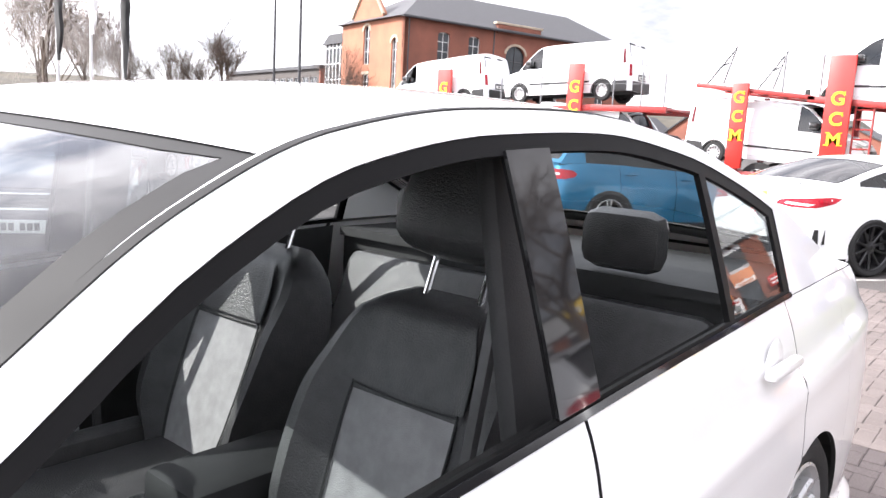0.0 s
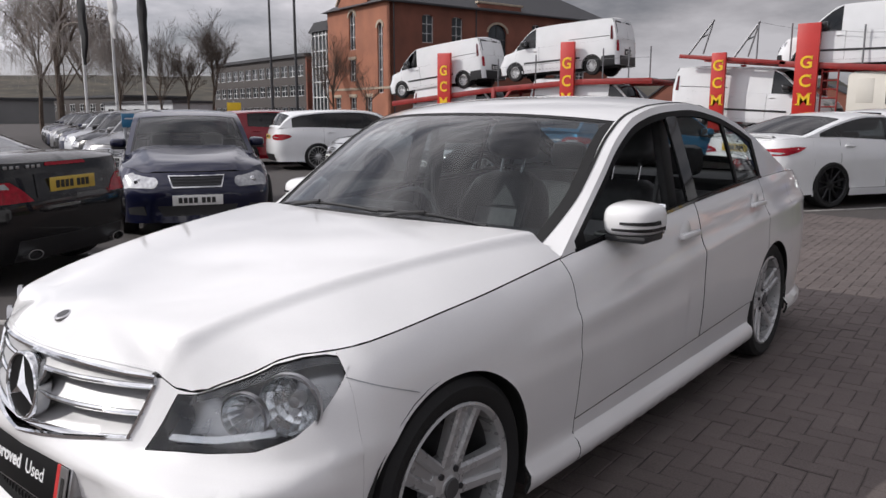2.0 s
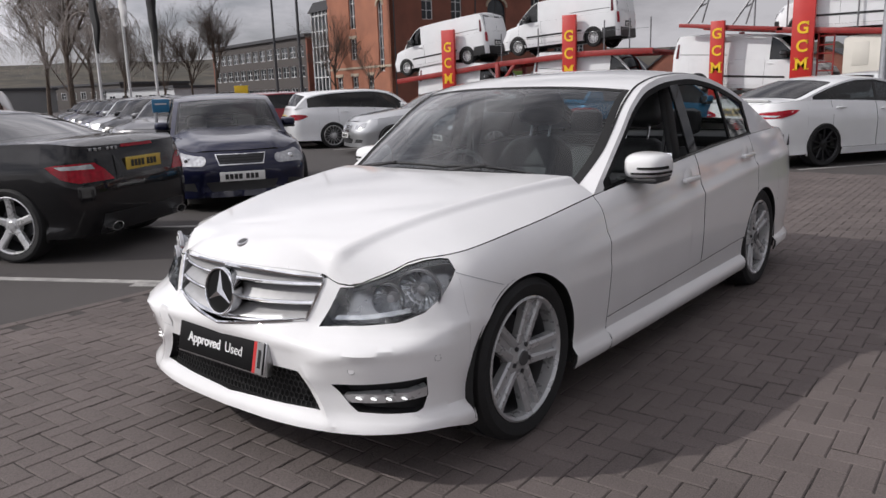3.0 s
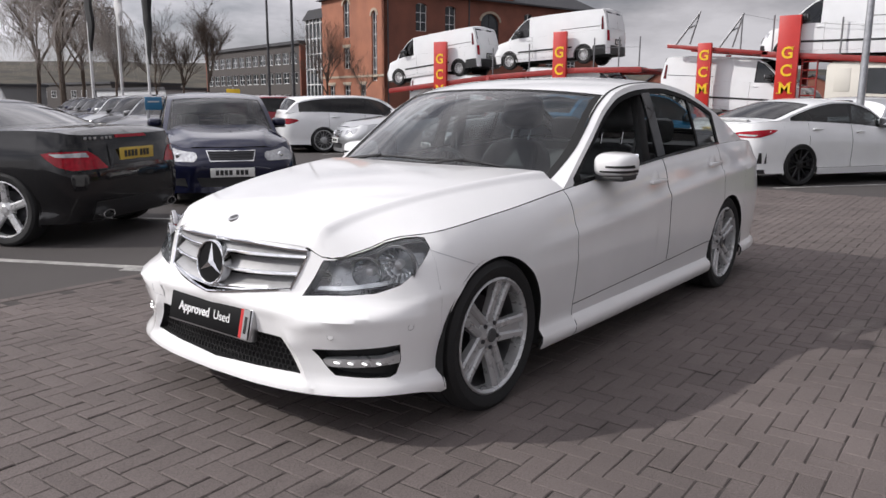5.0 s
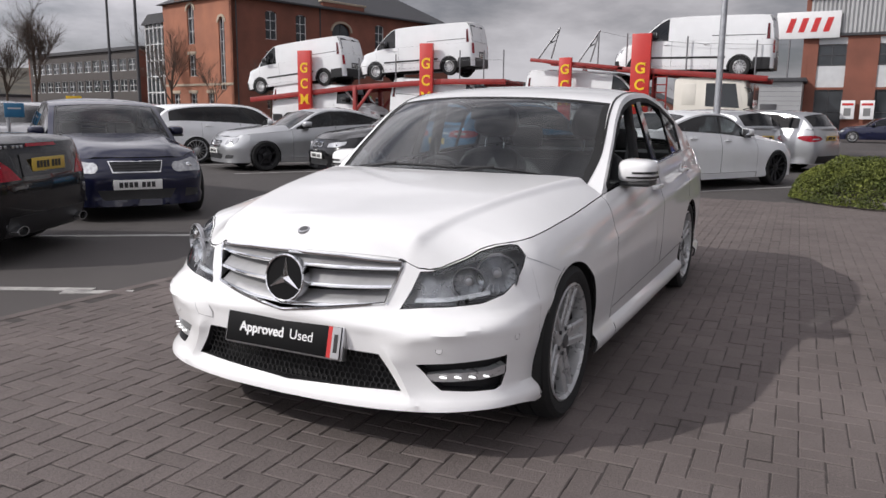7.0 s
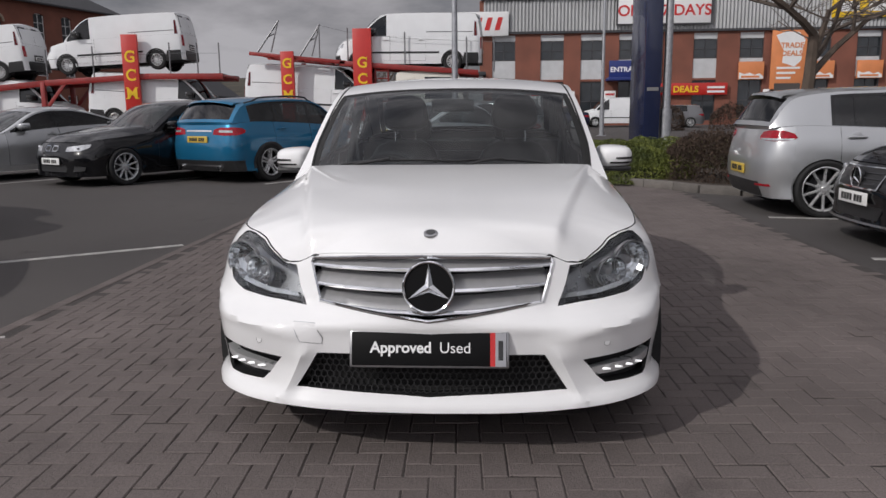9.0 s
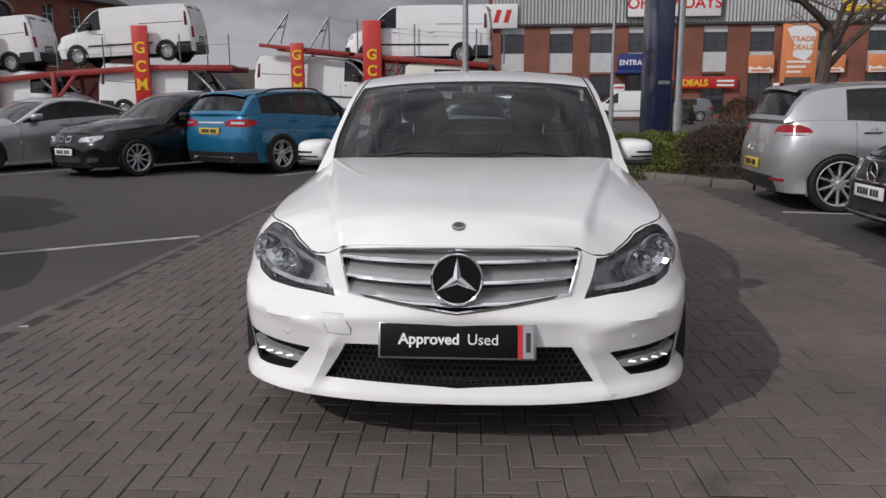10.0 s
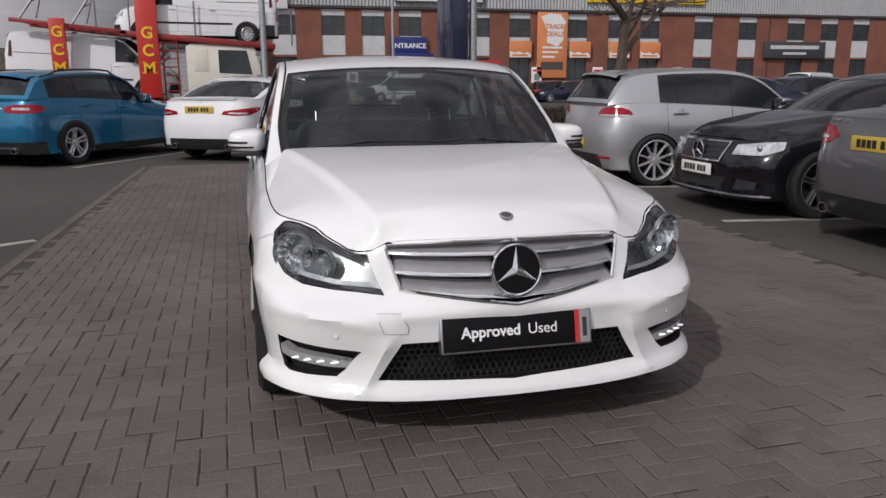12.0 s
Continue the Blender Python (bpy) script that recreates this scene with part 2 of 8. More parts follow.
# ---- surfaces of a car: plain curves and the four skins made from them ----
def curve(points):
    """A smooth curve through (x, y) points in order of x, without overshoot."""
    xs = np.array([p[0] for p in points], float)
    ys = np.array([p[1] for p in points], float)
    h = np.diff(xs)
    d = np.diff(ys) / h
    m = np.zeros(len(xs))
    m[0], m[-1] = d[0], d[-1]
    for i in range(1, len(xs) - 1):
        if d[i - 1] * d[i] > 0:
            w1, w2 = 2 * h[i] + h[i - 1], h[i] + 2 * h[i - 1]
            m[i] = (w1 + w2) / (w1 / d[i - 1] + w2 / d[i])

    def at(x):
        x = np.clip(x, xs[0], xs[-1])
        i = np.clip(np.searchsorted(xs, x) - 1, 0, len(h) - 1)
        t = (x - xs[i]) / h[i]
        return ((2 * t ** 3 - 3 * t ** 2 + 1) * ys[i] + (t ** 3 - 2 * t ** 2 + t) * h[i] * m[i]
                + (3 * t ** 2 - 2 * t ** 3) * ys[i + 1] + (t ** 3 - t ** 2) * h[i] * m[i + 1])
    return at


SEDAN = dict(
    plan=[(0, .082), (.2, .088), (.4, .115), (.58, .168), (.71, .245), (.795, .345), (.842, .48), (.866, .72), (.876, 1.0),
          (.885, 1.5), (.887, 2.3), (.885, 3.0), (.882, 3.5), (.868, 3.95), (.83, 4.28), (.76, 4.44), (.62, 4.53), (.35, 4.575), (0, 4.59)],
    top=[(.082, .718), (.115, .714), (.168, .712), (.23, .722), (.29, .742), (.36, .758), (.47, .768), (.7, .792), (1.0, .816), (1.43, .860), (1.9, .905),
         (2.48, .950), (3.0, .975), (3.5, .995), (3.9, 1.0), (4.3, .985), (4.45, .97), (4.59, .955)],
    shoulder=[(.2, .03), (.45, .035), (.8, .05), (1.0, .06), (1.45, .055), (2.0, .025), (2.5, .012), (3.5, .012), (4.59, .02)],
    front=[(.16, -.01), (.18, .026), (.20, .036), (.225, .032), (.255, .010), (.33, .004), (.40, .015), (.46, .03), (.53, .02), (.60, -.005), (.68, -.030), (.715, -.045), (.75, -.07), (.80, -.12)],
    fin=.022, crease=.014,
    side=[(.15, -.055), (.20, .0), (.26, .002), (.32, -.016), (.42, -.006), (.55, .0), (.66, .0), (.74, -.006), (.80, -.012), (.86, -.022), (.92, -.036), (1.0, -.06), (1.1, -.09)],
    back=[(.2, -.06), (.3, -.01), (.45, .02), (.6, .02), (.75, -.01), (.9, -.04), (1.0, -.06)],
    hood=[(.06, .718), (.13, .745), (.20, .778), (.45, .828), (.8, .882), (1.1, .922), (1.35, .945)],
    hood_back=(1.272, 1.400), deck=[(3.9, 1.055), (4.2, 1.045), (4.45, 1.02), (4.59, .955)], deck_front=(4.12, 3.98),
    rail=[(1.40, .863), (1.55, .963), (1.75, 1.10), (1.95, 1.235), (2.15, 1.318), (2.40, 1.358), (2.7, 1.370), (3.0, 1.342), (3.25, 1.287),
          (3.5, 1.205), (3.75, 1.10), (3.98, 1.01)],
    spine=[(0, 1.40, 1.28, .925), (.32, 2.07, 1.90, 1.330), (.45, 2.4, 2.25, 1.392), (.58, 2.8, 2.7, 1.415), (.70, 3.12, 3.2, 1.385), (.72, 3.17, 3.27, 1.375), (1.0, 3.98, 4.12, 1.045)],
    screen=(.0008, .318), back_glass=(.735, .985), tumble=(.30, .10), axles=(.78, 3.55), arch=.338, low=.175,
    glass_gap=.055,
)


HERO_SPEC = dict(
    SEDAN,
    plan=[(0, .028), (.2, .034), (.35, .050), (.43, .066), (.5, .085), (.60, .122), (.70, .188), (.76, .250), (.80, .318), (.83, .398), (.85, .50), (.866, .72), (.876, 1.0),
          (.885, 1.5), (.887, 2.3), (.885, 3.0), (.882, 3.5), (.868, 3.95), (.83, 4.28), (.76, 4.44), (.62, 4.53), (.35, 4.575), (0, 4.59)],
    top=[(.028, .738), (.064, .719), (.086, .686), (.104, .682), (.131, .697), (.168, .713), (.207, .728), (.252, .743), (.339, .759), (.40, .764), (.44, .767), (.5, .773), (.62, .785), (.8, .803), (1.0, .820), (1.43, .862), (1.9, .905),
         (2.48, .950), (3.0, .975), (3.5, .995), (3.9, 1.0), (4.3, .985), (4.45, .97), (4.59, .955)],
    shoulder=[(.028, .008), (.09, .010), (.13, .018), (.2, .035), (.45, .06), (.8, .06), (1.0, .06), (1.45, .055), (2.0, .025), (2.5, .012), (3.5, .012), (4.59, .02)],
    front=[(.16, -.01), (.18, .018), (.20, .026), (.23, .018), (.25, -.004), (.33, -.012), (.40, .0), (.46, .010), (.50, .022), (.525, .018), (.56, -.004), (.63, -.018), (.717, -.024), (.75, -.046), (.80, -.10)],
    side=[(.15, -.05), (.19, .004), (.225, .011), (.245, .004), (.272, -.022), (.32, -.018), (.42, -.006), (.55, .0), (.66, .0), (.74, -.006), (.80, -.012), (.86, -.022), (.92, -.036), (1.0, -.06), (1.1, -.09)],
    hood=[(.04, .738), (.147, .798), (.25, .834), (.45, .866), (.7, .898), (.9, .919), (1.1, .936), (1.35, .954)], axles=(.765, 3.53),
    ridge=[(.12, .716), (.15, .728), (.17, .750), (.21, .785), (.29, .813), (.49, .855), (.7, .887), (.92, .911), (1.22, .935), (1.42, .945)], sweep=.050,
)


class Shape:
    """The skins of one kind of car, x to its left, y from nose to tail, z up."""

    def __init__(self, spec, length=None, width=1.77, height=1.43, axles=None, **more):
        s = dict(spec)
        s.update(more)
        ax0, ax1 = s["axles"]
        l0 = s["plan"][-1][1]
        length = length or l0
        axles = axles or (ax0 * length / l0, ax1 * length / l0)
        ya, yb = [0, ax0, ax1, l0], [0, axles[0], axles[1], length]
        fy = lambda y: float(np.interp(y, ya, yb))
        kx, kz = width / 1.77, height / 1.43
        self.axles, self.arch, self.low, self.length = axles, s["arch"] * s.get("arch_scale", 1), s["low"] * kz, length
        self.fy, self.kx, self.kz = fy, kx, kz
        pl = np.array([(x * kx, fy(y)) for x, y in s["plan"]])
        c = np.concatenate([[0], np.cumsum(np.hypot(*np.diff(pl, axis=0).T))])
        cx, cy = curve(list(zip(c, pl[:, 0]))), curve(list(zip(c, pl[:, 1])))
        t = np.linspace(0, c[-1], 700)
        x, y = cx(t), cy(t)
        for _ in range(6):
            x[1:-1] = (x[:-2] + 2 * x[1:-1] + x[2:]) / 4
            y[1:-1] = (y[:-2] + 2 * y[1:-1] + y[2:]) / 4
        self.s = np.concatenate([[0], np.cumsum(np.hypot(np.diff(x), np.diff(y)))])
        self.px, self.py = x, y
        tx, ty = np.gradient(x, self.s), np.gradient(y, self.s)
        n = np.hypot(tx, ty)
        self.nx, self.ny = ty / n, -tx / n
        sc = lambda k: curve([(a * kz, b) for a, b in s[k]])
        self.of, self.os, self.ob = sc("front"), sc("side"), sc("back")
        self.ztop = curve([(fy(a), b * kz) for a, b in s["top"]])
        self.shoulder = curve([(fy(a), b) for a, b in s["shoulder"]])
        self.zhood = curve([(fy(a), b * kz) for a, b in s["hood"]])
        self.zdeck = curve([(fy(a), b * kz) for a, b in s["deck"]])
        self.hood_back = tuple(fy(a) for a in s["hood_back"])
        self.deck_front = tuple(fy(a) for a in s["deck_front"])
        self.zrail = curve([(fy(a), b * kz) for a, b in s["rail"]])
        self.rail0, self.rail1 = fy(s["rail"][0][0]), fy(s["rail"][-1][0])
        sp = [(v, fy(a), fy(b), z * kz) for v, a, b, z in s["spine"]]
        self.sry, self.scy, self.scz = (curve([(p[0], p[i]) for p in sp]) for i in (1, 2, 3))
        self.screen, self.back_glass, self.tumble = s["screen"], s["back_glass"], s["tumble"]
        self.half = float(np.max(x))
        self.fin, self.crease, self.sweep = s.get("fin", 0), s.get("crease", 0), s.get("sweep", 0)
        self.zridge = curve(s["ridge"]) if "ridge" in s else None

    def s_of(self, y):
        return float(np.interp(y, self.py, self.s))

    def y_of(self, s):
        return np.interp(np.abs(s), self.s, self.py)

    def wall(self, s, z):
        """Round the car: s runs from the middle of the nose, below nought on the car's other side."""
        a = abs(s)
        x, y, nx, ny = (float(np.interp(a, self.s, q)) for q in (self.px, self.py, self.nx, self.ny))
        o = -self.shoulder(y) * math.exp(-max(0.0, float(self.ztop(y)) - z) / .05)
        o += nx * nx * self.os(z) + ny * ny * (self.of(z) if ny < 0 else self.ob(z))
        if ny < 0:
            q = min(1.0, max(0.0, (z / self.kz - .56) / .2))
            o -= .085 * 2 * nx * -ny * q * math.sqrt(q)
            if self.fin:
                q = min(1.0, max(0.0, (.56 - z) / .16))
                o += .020 * 2 * nx * -ny * q * q * (3 - 2 * q)
                zc = .452 + .10 * min(1.0, max(0.0, (a - .45) / .55))
                d = z - zc
                o += (.026 if self.sweep else .013) * (math.exp(-d / .034) if d > 0 else math.exp(d / .070)) * min(1.0, max(0.0, (a - .36) / .14)) * min(1.0, max(0.0, -ny * 2.2 + .25))
        if self.sweep and ny < 0:
            q = min(1.0, max(0.0, (z - .48) / .065))
            o -= self.sweep * q * q * (3 - 2 * q) * min(1.0, a / .43) ** 1.6 * min(1.0, max(0.0, (1.05 - a) / .40))
        if self.fin and z < .45 and ny < -.3:
            t = a - (.425 + (.40 - z) * .50)
            o += self.fin * (math.exp(t / .016) if t < 0 else math.exp(-t / .050)) * min(1.0, max(0.0, (.44 - z) / .06)) * min(1.0, max(0.0, (z - .20) / .05))
        if self.crease and nx > .6:
            zc = .655 + .085 * (y - 1.0) * (1 - .08 * (y - 1.0))
            t = (z - zc) / (.013 if self.sweep else .022)
            o += self.crease * (nx - .6) / .4 * (-.5 - .5 * math.tanh(t) + .45 * math.exp(-((z - zc + .03) / .04) ** 2)) * min(1.0, max(0.0, (y - .9) / .6))
        x = max(0.0, x + nx * o) if a > 1e-6 else 0.0
        return np.array((math.copysign(x, s) if s else 0.0, y + ny * o, z))

    def flank(self, y, z):
        return self.wall(self.s_of(y), z)

    def edge(self, y0, y1, n=40):
        """The upper edge of the wall between two places along the car."""
        s0, s1 = self.s_of(y0), self.s_of(y1)
        return [self.wall(s, float(self.ztop(self.y_of(s)))) for s in np.linspace(s0, s1, n)]

    def lid(self, which):
        """The bonnet or boot lid as z over (x, y), meeting the wall's upper edge."""
        mid = self.zhood if which == "hood" else self.zdeck
        n = 160
        if which == "hood":
            pts = self.edge(0, self.hood_back[1] + .1, n)
        else:
            pts = self.edge(self.deck_front[1] - .1, self.length, n)[::-1]
        ey, ex, ez = (np.array([p[i] for p in pts]) for i in (1, 0, 2))
        if which != "hood":
            ey = -ey

        def f(x, y):
            yy = y if which == "hood" else -y
            xe, ze = float(np.interp(yy, ey, ex)), float(np.interp(yy, ey, ez))
            u = min(1.0, abs(x) / max(xe, 1e-3))
            q = min(1.0, max(0.0, abs(yy - ey[0]) / .10))
            zc = ez[0] + (float(mid(y)) - ez[0]) * q * (2 - q)
            bend = 2.6 + (2.5 * min(1.0, max(0.0, (y - .35) / .9)) if self.fin and which == "hood" else 0.0)
            z = ze + (zc - ze) * (1 - u ** bend)
            if which == "hood" and self.zridge:
                # crisp ridges from the corners of the grille to the feet of the windscreen pillars
                xr = .422 + .222 * (y - .16)
                if xe > xr + .03:
                    zr = float(self.zridge(y))
                    w = min(1.0, (xe - xr - .03) / .08)
                    if abs(x) < xr:
                        zz = zc + (zr - zc) * (abs(x) / xr) ** 2.2
                    else:
                        d = min(abs(x), xe) - xr
                        k = min(1.0, d / .035)
                        drop = min(.016, .4 * (zr - ze))
                        zz = zr - drop * k * k * (3 - 2 * k) - (zr - drop - ze) * (d / (xe - xr)) ** 1.2
                    z += (zz - z) * w
            elif which == "hood":
                k = (y - .2 * self.fy(1)) / 1.1
                ridge = (.46 + .17 * k) * self.kx
                t = min(1.0, max(0.0, (ridge + .028 - abs(x)) / .056))
                fade = min(1.0, max(0.0, (y - .1) / .25))
                z += .027 * fade * (t * t * (3 - 2 * t)) * (1 if u < 1 else 0)
            return np.array((x, y, z))
        return f, pts

    def pane(self, y, z):
        """The leaning sides above the belt."""
        b = float(self.ztop(y))
        base = self.flank(y, b)[0]
        h = z - b
        return np.array((base - self.tumble[0] * h - self.tumble[1] * h * h, y, z))

    def roof(self, u, v):
        """Windscreen, roof and rear window in one: u across from -1 to 1, v from the screen's foot to the rear window's."""
        ry = float(self.sry(v))
        r = self.pane(ry, float(self.zrail(ry)))
        cy, cz = float(self.scy(v)), float(self.scz(v))
        a = abs(u)
        return np.array((r[0] * u, ry + (cy - ry) * (1 - a ** 2), r[2] + (cz - r[2]) * (1 - a ** 2.5)))

    def under(self, y0, y1, gap=0.0):
        """The lower edge of the flank, with its wheel arches, as (y, z)."""
        r, out = self.arch, []
        ys = list(np.linspace(y0, y1, max(2, int((y1 - y0) / .05))))
        marks = [(y, self.low) for y in ys if all(abs(y - a) > r * .93 for a in self.axles)]
        for a in self.axles:
            for k in range(49):
                th = math.pi * (1.12 - 1.24 * k / 48)
                y, z = a - r * math.cos(math.pi - th) * -1, .31 + r * math.sin(th)
                y = a + r * math.cos(th)
                if y0 - 1e-6 <= y <= y1 + 1e-6 and z >= self.low:
                    marks.append((y, z, k))
        order = []
        for m in marks:
            if len(m) == 2:
                order.append((m[0], 0, m[:2]))
        for a in self.axles:
            arc = [m for m in marks if len(m) == 3 and abs(m[0] - a) <= r * 1.01]
            if arc:
                lo = [m for m in arc]
                order.append((a, 1, [m[:2] for m in lo]))
        flat = []
        for key, kind, val in sorted(order, key=lambda o: o[0]):
            flat += [val] if kind == 0 else val
        return flat
def part(name, bm, material, parent, label="", smooth=True):
    """Links a bmesh as one mesh object under a thing or a part."""
    me = bpy.data.meshes.new(name)
    bm.to_mesh(me)
    bm.free()
    if smooth:
        me.polygons.foreach_set("use_smooth", [True] * len(me.polygons))
        me.set_sharp_from_angle(angle=radians(38))
    me.materials.append(material)
    if any(q.material_index for q in me.polygons):
        me.materials.append(M["panel_edge"] if material.name.endswith(("paint", "paint_cool")) else material)
    ob = new(name, me)
    ob.parent = parent
    return tagged(ob, label) if label else ob


def thing(name, label, category, m=None, group="", kind=""):
    ob = new(name)
    ob.empty_display_size = .2
    if m is not None:
        ob.matrix_basis = m
    return tagged(ob, label, category, group, kind)


def share(ob, name, parent, m=None):
    """A second object on the mesh of ob."""
    o = new(name, ob.data)
    o.parent = parent
    if m is not None:
        o.matrix_basis = m
    return o


def inside(p, loops):
    """Which of the points lie inside the loops, holes left out."""
    hit = np.zeros(len(p), bool)
    for lp in loops:
        a, b = lp, np.roll(lp, -1, 0)
        ay, by = a[None, :, 1], b[None, :, 1]
        y = p[:, None, 1]
        cross = (ay > y) != (by > y)
        with np.errstate(divide="ignore", invalid="ignore"):
            x = a[None, :, 0] + (y - ay) / (by - ay) * (b[None, :, 0] - a[None, :, 0])
        hit ^= (np.sum(cross & (p[:, None, 0] < x), 1) % 2).astype(bool)
    return hit


def resample(loop, step):
    out = []
    n = len(loop)
    for i in range(n):
        a, b = np.array(loop[i], float), np.array(loop[(i + 1) % n], float)
        k = max(1, int(np.linalg.norm(b - a) / step + .5))
        out += [a + (b - a) * j / k for j in range(k)]
    return np.array(out)


def fill(loops, step):
    """Triangles that fill an outline with holes, in two dimensions."""
    loops = [resample(lp, step) for lp in loops]
    allp = np.concatenate(loops)
    lo, hi = loops[0].min(0), loops[0].max(0)
    gx, gy = np.meshgrid(np.arange(lo[0] + step / 2, hi[0], step), np.arange(lo[1] + step / 2, hi[1], step))
    gx = gx + (np.arange(gx.shape[0])[:, None] % 2) * step * .5
    g = np.stack([gx.ravel(), gy.ravel()], 1)
    if len(g):
        g = g[inside(g, loops)]
    if len(g):
        d = np.min(np.hypot(g[:, None, 0] - allp[None, :, 0], g[:, None, 1] - allp[None, :, 1]), 1)
        g = g[d > .55 * step]
    pts = [Vector(p) for p in allp] + [Vector(p) for p in g]
    edges, k = [], 0
    for lp in loops:
        n = len(lp)
        edges += [(k + i, k + (i + 1) % n) for i in range(n)]
        k += n
    v, _, f, _, _, _ = geometry.delaunay_2d_cdt(pts, edges, [], 0, 1e-6)
    v = np.array([(p.x, p.y) for p in v])
    f = np.array([t for t in f if len(t) == 3])
    return v, f[inside(v[f].mean(1), loops)]


def skin(loops, step, surface, lip=.012, lift=0.0, away=(0, 2.3, .5), flip=False):
    """A panel cut from a surface, with its edge turned in by lip."""
    v, f = fill(loops, step)
    h = 1e-3
    at = np.array([surface(*p) for p in v])
    du = np.array([surface(p[0] + h, p[1]) for p in v]) - at
    dv = np.array([surface(p[0], p[1] + h) for p in v]) - at
    nrm = np.cross(du, dv)
    ln = np.linalg.norm(nrm, axis=1, keepdims=True)
    nrm = nrm / np.maximum(ln, 1e-12)
    mean = np.sum(np.einsum("ij,ij->i", nrm, at - np.array(away)))
    tri = np.cross(at[f[:, 1]] - at[f[:, 0]], at[f[:, 2]] - at[f[:, 0]])
    if mean < 0:
        nrm = -nrm
    if np.sum(np.einsum("ij,ij->i", tri, nrm[f[:, 0]])) < 0:
        f = f[:, ::-1]
    at = at + nrm * lift
    bm = bmesh.new()
    vs = [bm.verts.new(p) for p in at]
    for t in f:
        try:
            bm.faces.new([vs[i] for i in t])
        except ValueError:
            pass
    if lip:
        rim = [e for e in bm.edges if len(e.link_faces) == 1]
        bm.verts.index_update()
        top, bot = {}, {}
        for e in rim:
            l = [lp for lp in e.link_faces[0].loops if lp.edge == e][0]
            a, b = l.vert, l.link_loop_next.vert
            for q in (a, b):
                if q.index not in top:
                    top[q.index] = bm.verts.new(q.co)
                    bot[q.index] = bm.verts.new(q.co - Vector(nrm[q.index]) * lip)
            bm.faces.new((top[b.index], top[a.index], bot[a.index], bot[b.index])).material_index = 1
    return bm


def ring(loop, width, surface, lift=.006, depth=.02, step=.012):
    """A narrow raised frame along a closed outline on a surface."""
    out = resample(loop, step)
    inn = np.array(shrink(out, width))
    mid = (out + inn) / 2
    bm = bmesh.new()
    rows = []
    for pts, up in ((out, -depth), (out, lift * .4), (mid, lift), (inn, lift * .4), (inn, -depth)):
        row = []
        for p in pts:
            q = surface(*p)
            du, dv = surface(p[0] + 1e-3, p[1]) - q, surface(p[0], p[1] + 1e-3) - q
            n = np.cross(du, dv)
            n = n / max(1e-9, np.linalg.norm(n))
            if np.dot(n, q - np.array((0, 2.3, .5))) < 0:
                n = -n
            row.append(bm.verts.new(q + n * up))
        rows.append(row)
    k = len(out)
    for a, b in zip(rows, rows[1:]):
        for i in range(k):
            bm.faces.new((a[i], a[(i + 1) % k], b[(i + 1) % k], b[i]))
    bmesh.ops.recalc_face_normals(bm, faces=bm.faces[:])
    return bm


def mirrored(bm):
    b2 = bm.copy()
    for v in b2.verts:
        v.co.x = -v.co.x
    bmesh.ops.reverse_faces(b2, faces=b2.faces[:])
    return b2


def box(bm, lo, hi, bevel=0.0, m=None):
    """Adds a box, its edges rounded by bevel."""
    r = bmesh.ops.create_cube(bm, size=1)["verts"]
    lo, hi = Vector(lo), Vector(hi)
    for v in r:
        v.co = Vector([lo[i] + (v.co[i] + .5) * (hi[i] - lo[i]) for i in range(3)])
    if bevel:
        es = list({e for v in r for e in v.link_edges})
        r = list({v for fc in bmesh.ops.bevel(bm, geom=es, offset=bevel, segments=2, affect="EDGES", profile=.5)["faces"] for v in fc.verts} | {v for v in r if v.is_valid})
    if m is not None:
        bmesh.ops.transform(bm, matrix=m, verts=[v for v in r if v.is_valid])
    return bm


def boxed(lo, hi, bevel=0.0, m=None):
    return box(bmesh.new(), lo, hi, bevel, m)


def lathe(profile, n=32, m=None, bm=None, caps=False):
    """Turns a profile of (radius, along) round the x axis."""
    bm = bm or bmesh.new()
    rings = []
    for r, a in profile:
        rings.append([bm.verts.new((a, r * math.cos(2 * math.pi * k / n), r * math.sin(2 * math.pi * k / n))) for k in range(n)])
    for p, q in zip(rings, rings[1:]):
        for k in range(n):
            bm.faces.new((p[k], p[(k + 1) % n], q[(k + 1) % n], q[k]))
    for ring, rv in ((rings[0], True), (rings[-1], False)):
        if caps and profile[0 if rv else -1][0] > 1e-4:
            bm.faces.new(ring[::-1] if rv else ring)
    bmesh.ops.recalc_face_normals(bm, faces=bm.faces[:])
    if m is not None:
        bmesh.ops.transform(bm, matrix=m, verts=bm.verts[:])
    return bm


def tube(points, radius, n=8, bm=None, taper=None):
    """A round bar along points; taper gives the radius at its end."""
    bm = bm or bmesh.new()
    pts = [Vector(p) for p in points]
    rings = []
    for i, p in enumerate(pts):
        d = (pts[min(i + 1, len(pts) - 1)] - pts[max(i - 1, 0)]).normalized()
        u = d.orthogonal().normalized()
        if i:
            u = (last - d * last.dot(d)).normalized()
        last = u
        w = d.cross(u)
        r = radius if taper is None else radius + (taper - radius) * i / (len(pts) - 1)
        rings.append([bm.verts.new(p + (u * math.cos(2 * math.pi * k / n) + w * math.sin(2 * math.pi * k / n)) * r) for k in range(n)])
    for p, q in zip(rings, rings[1:]):
        for k in range(n):
            bm.faces.new((p[k], p[(k + 1) % n], q[(k + 1) % n], q[k]))
    bm.faces.new(rings[0][::-1])
    bm.faces.new(rings[-1])
    return bm


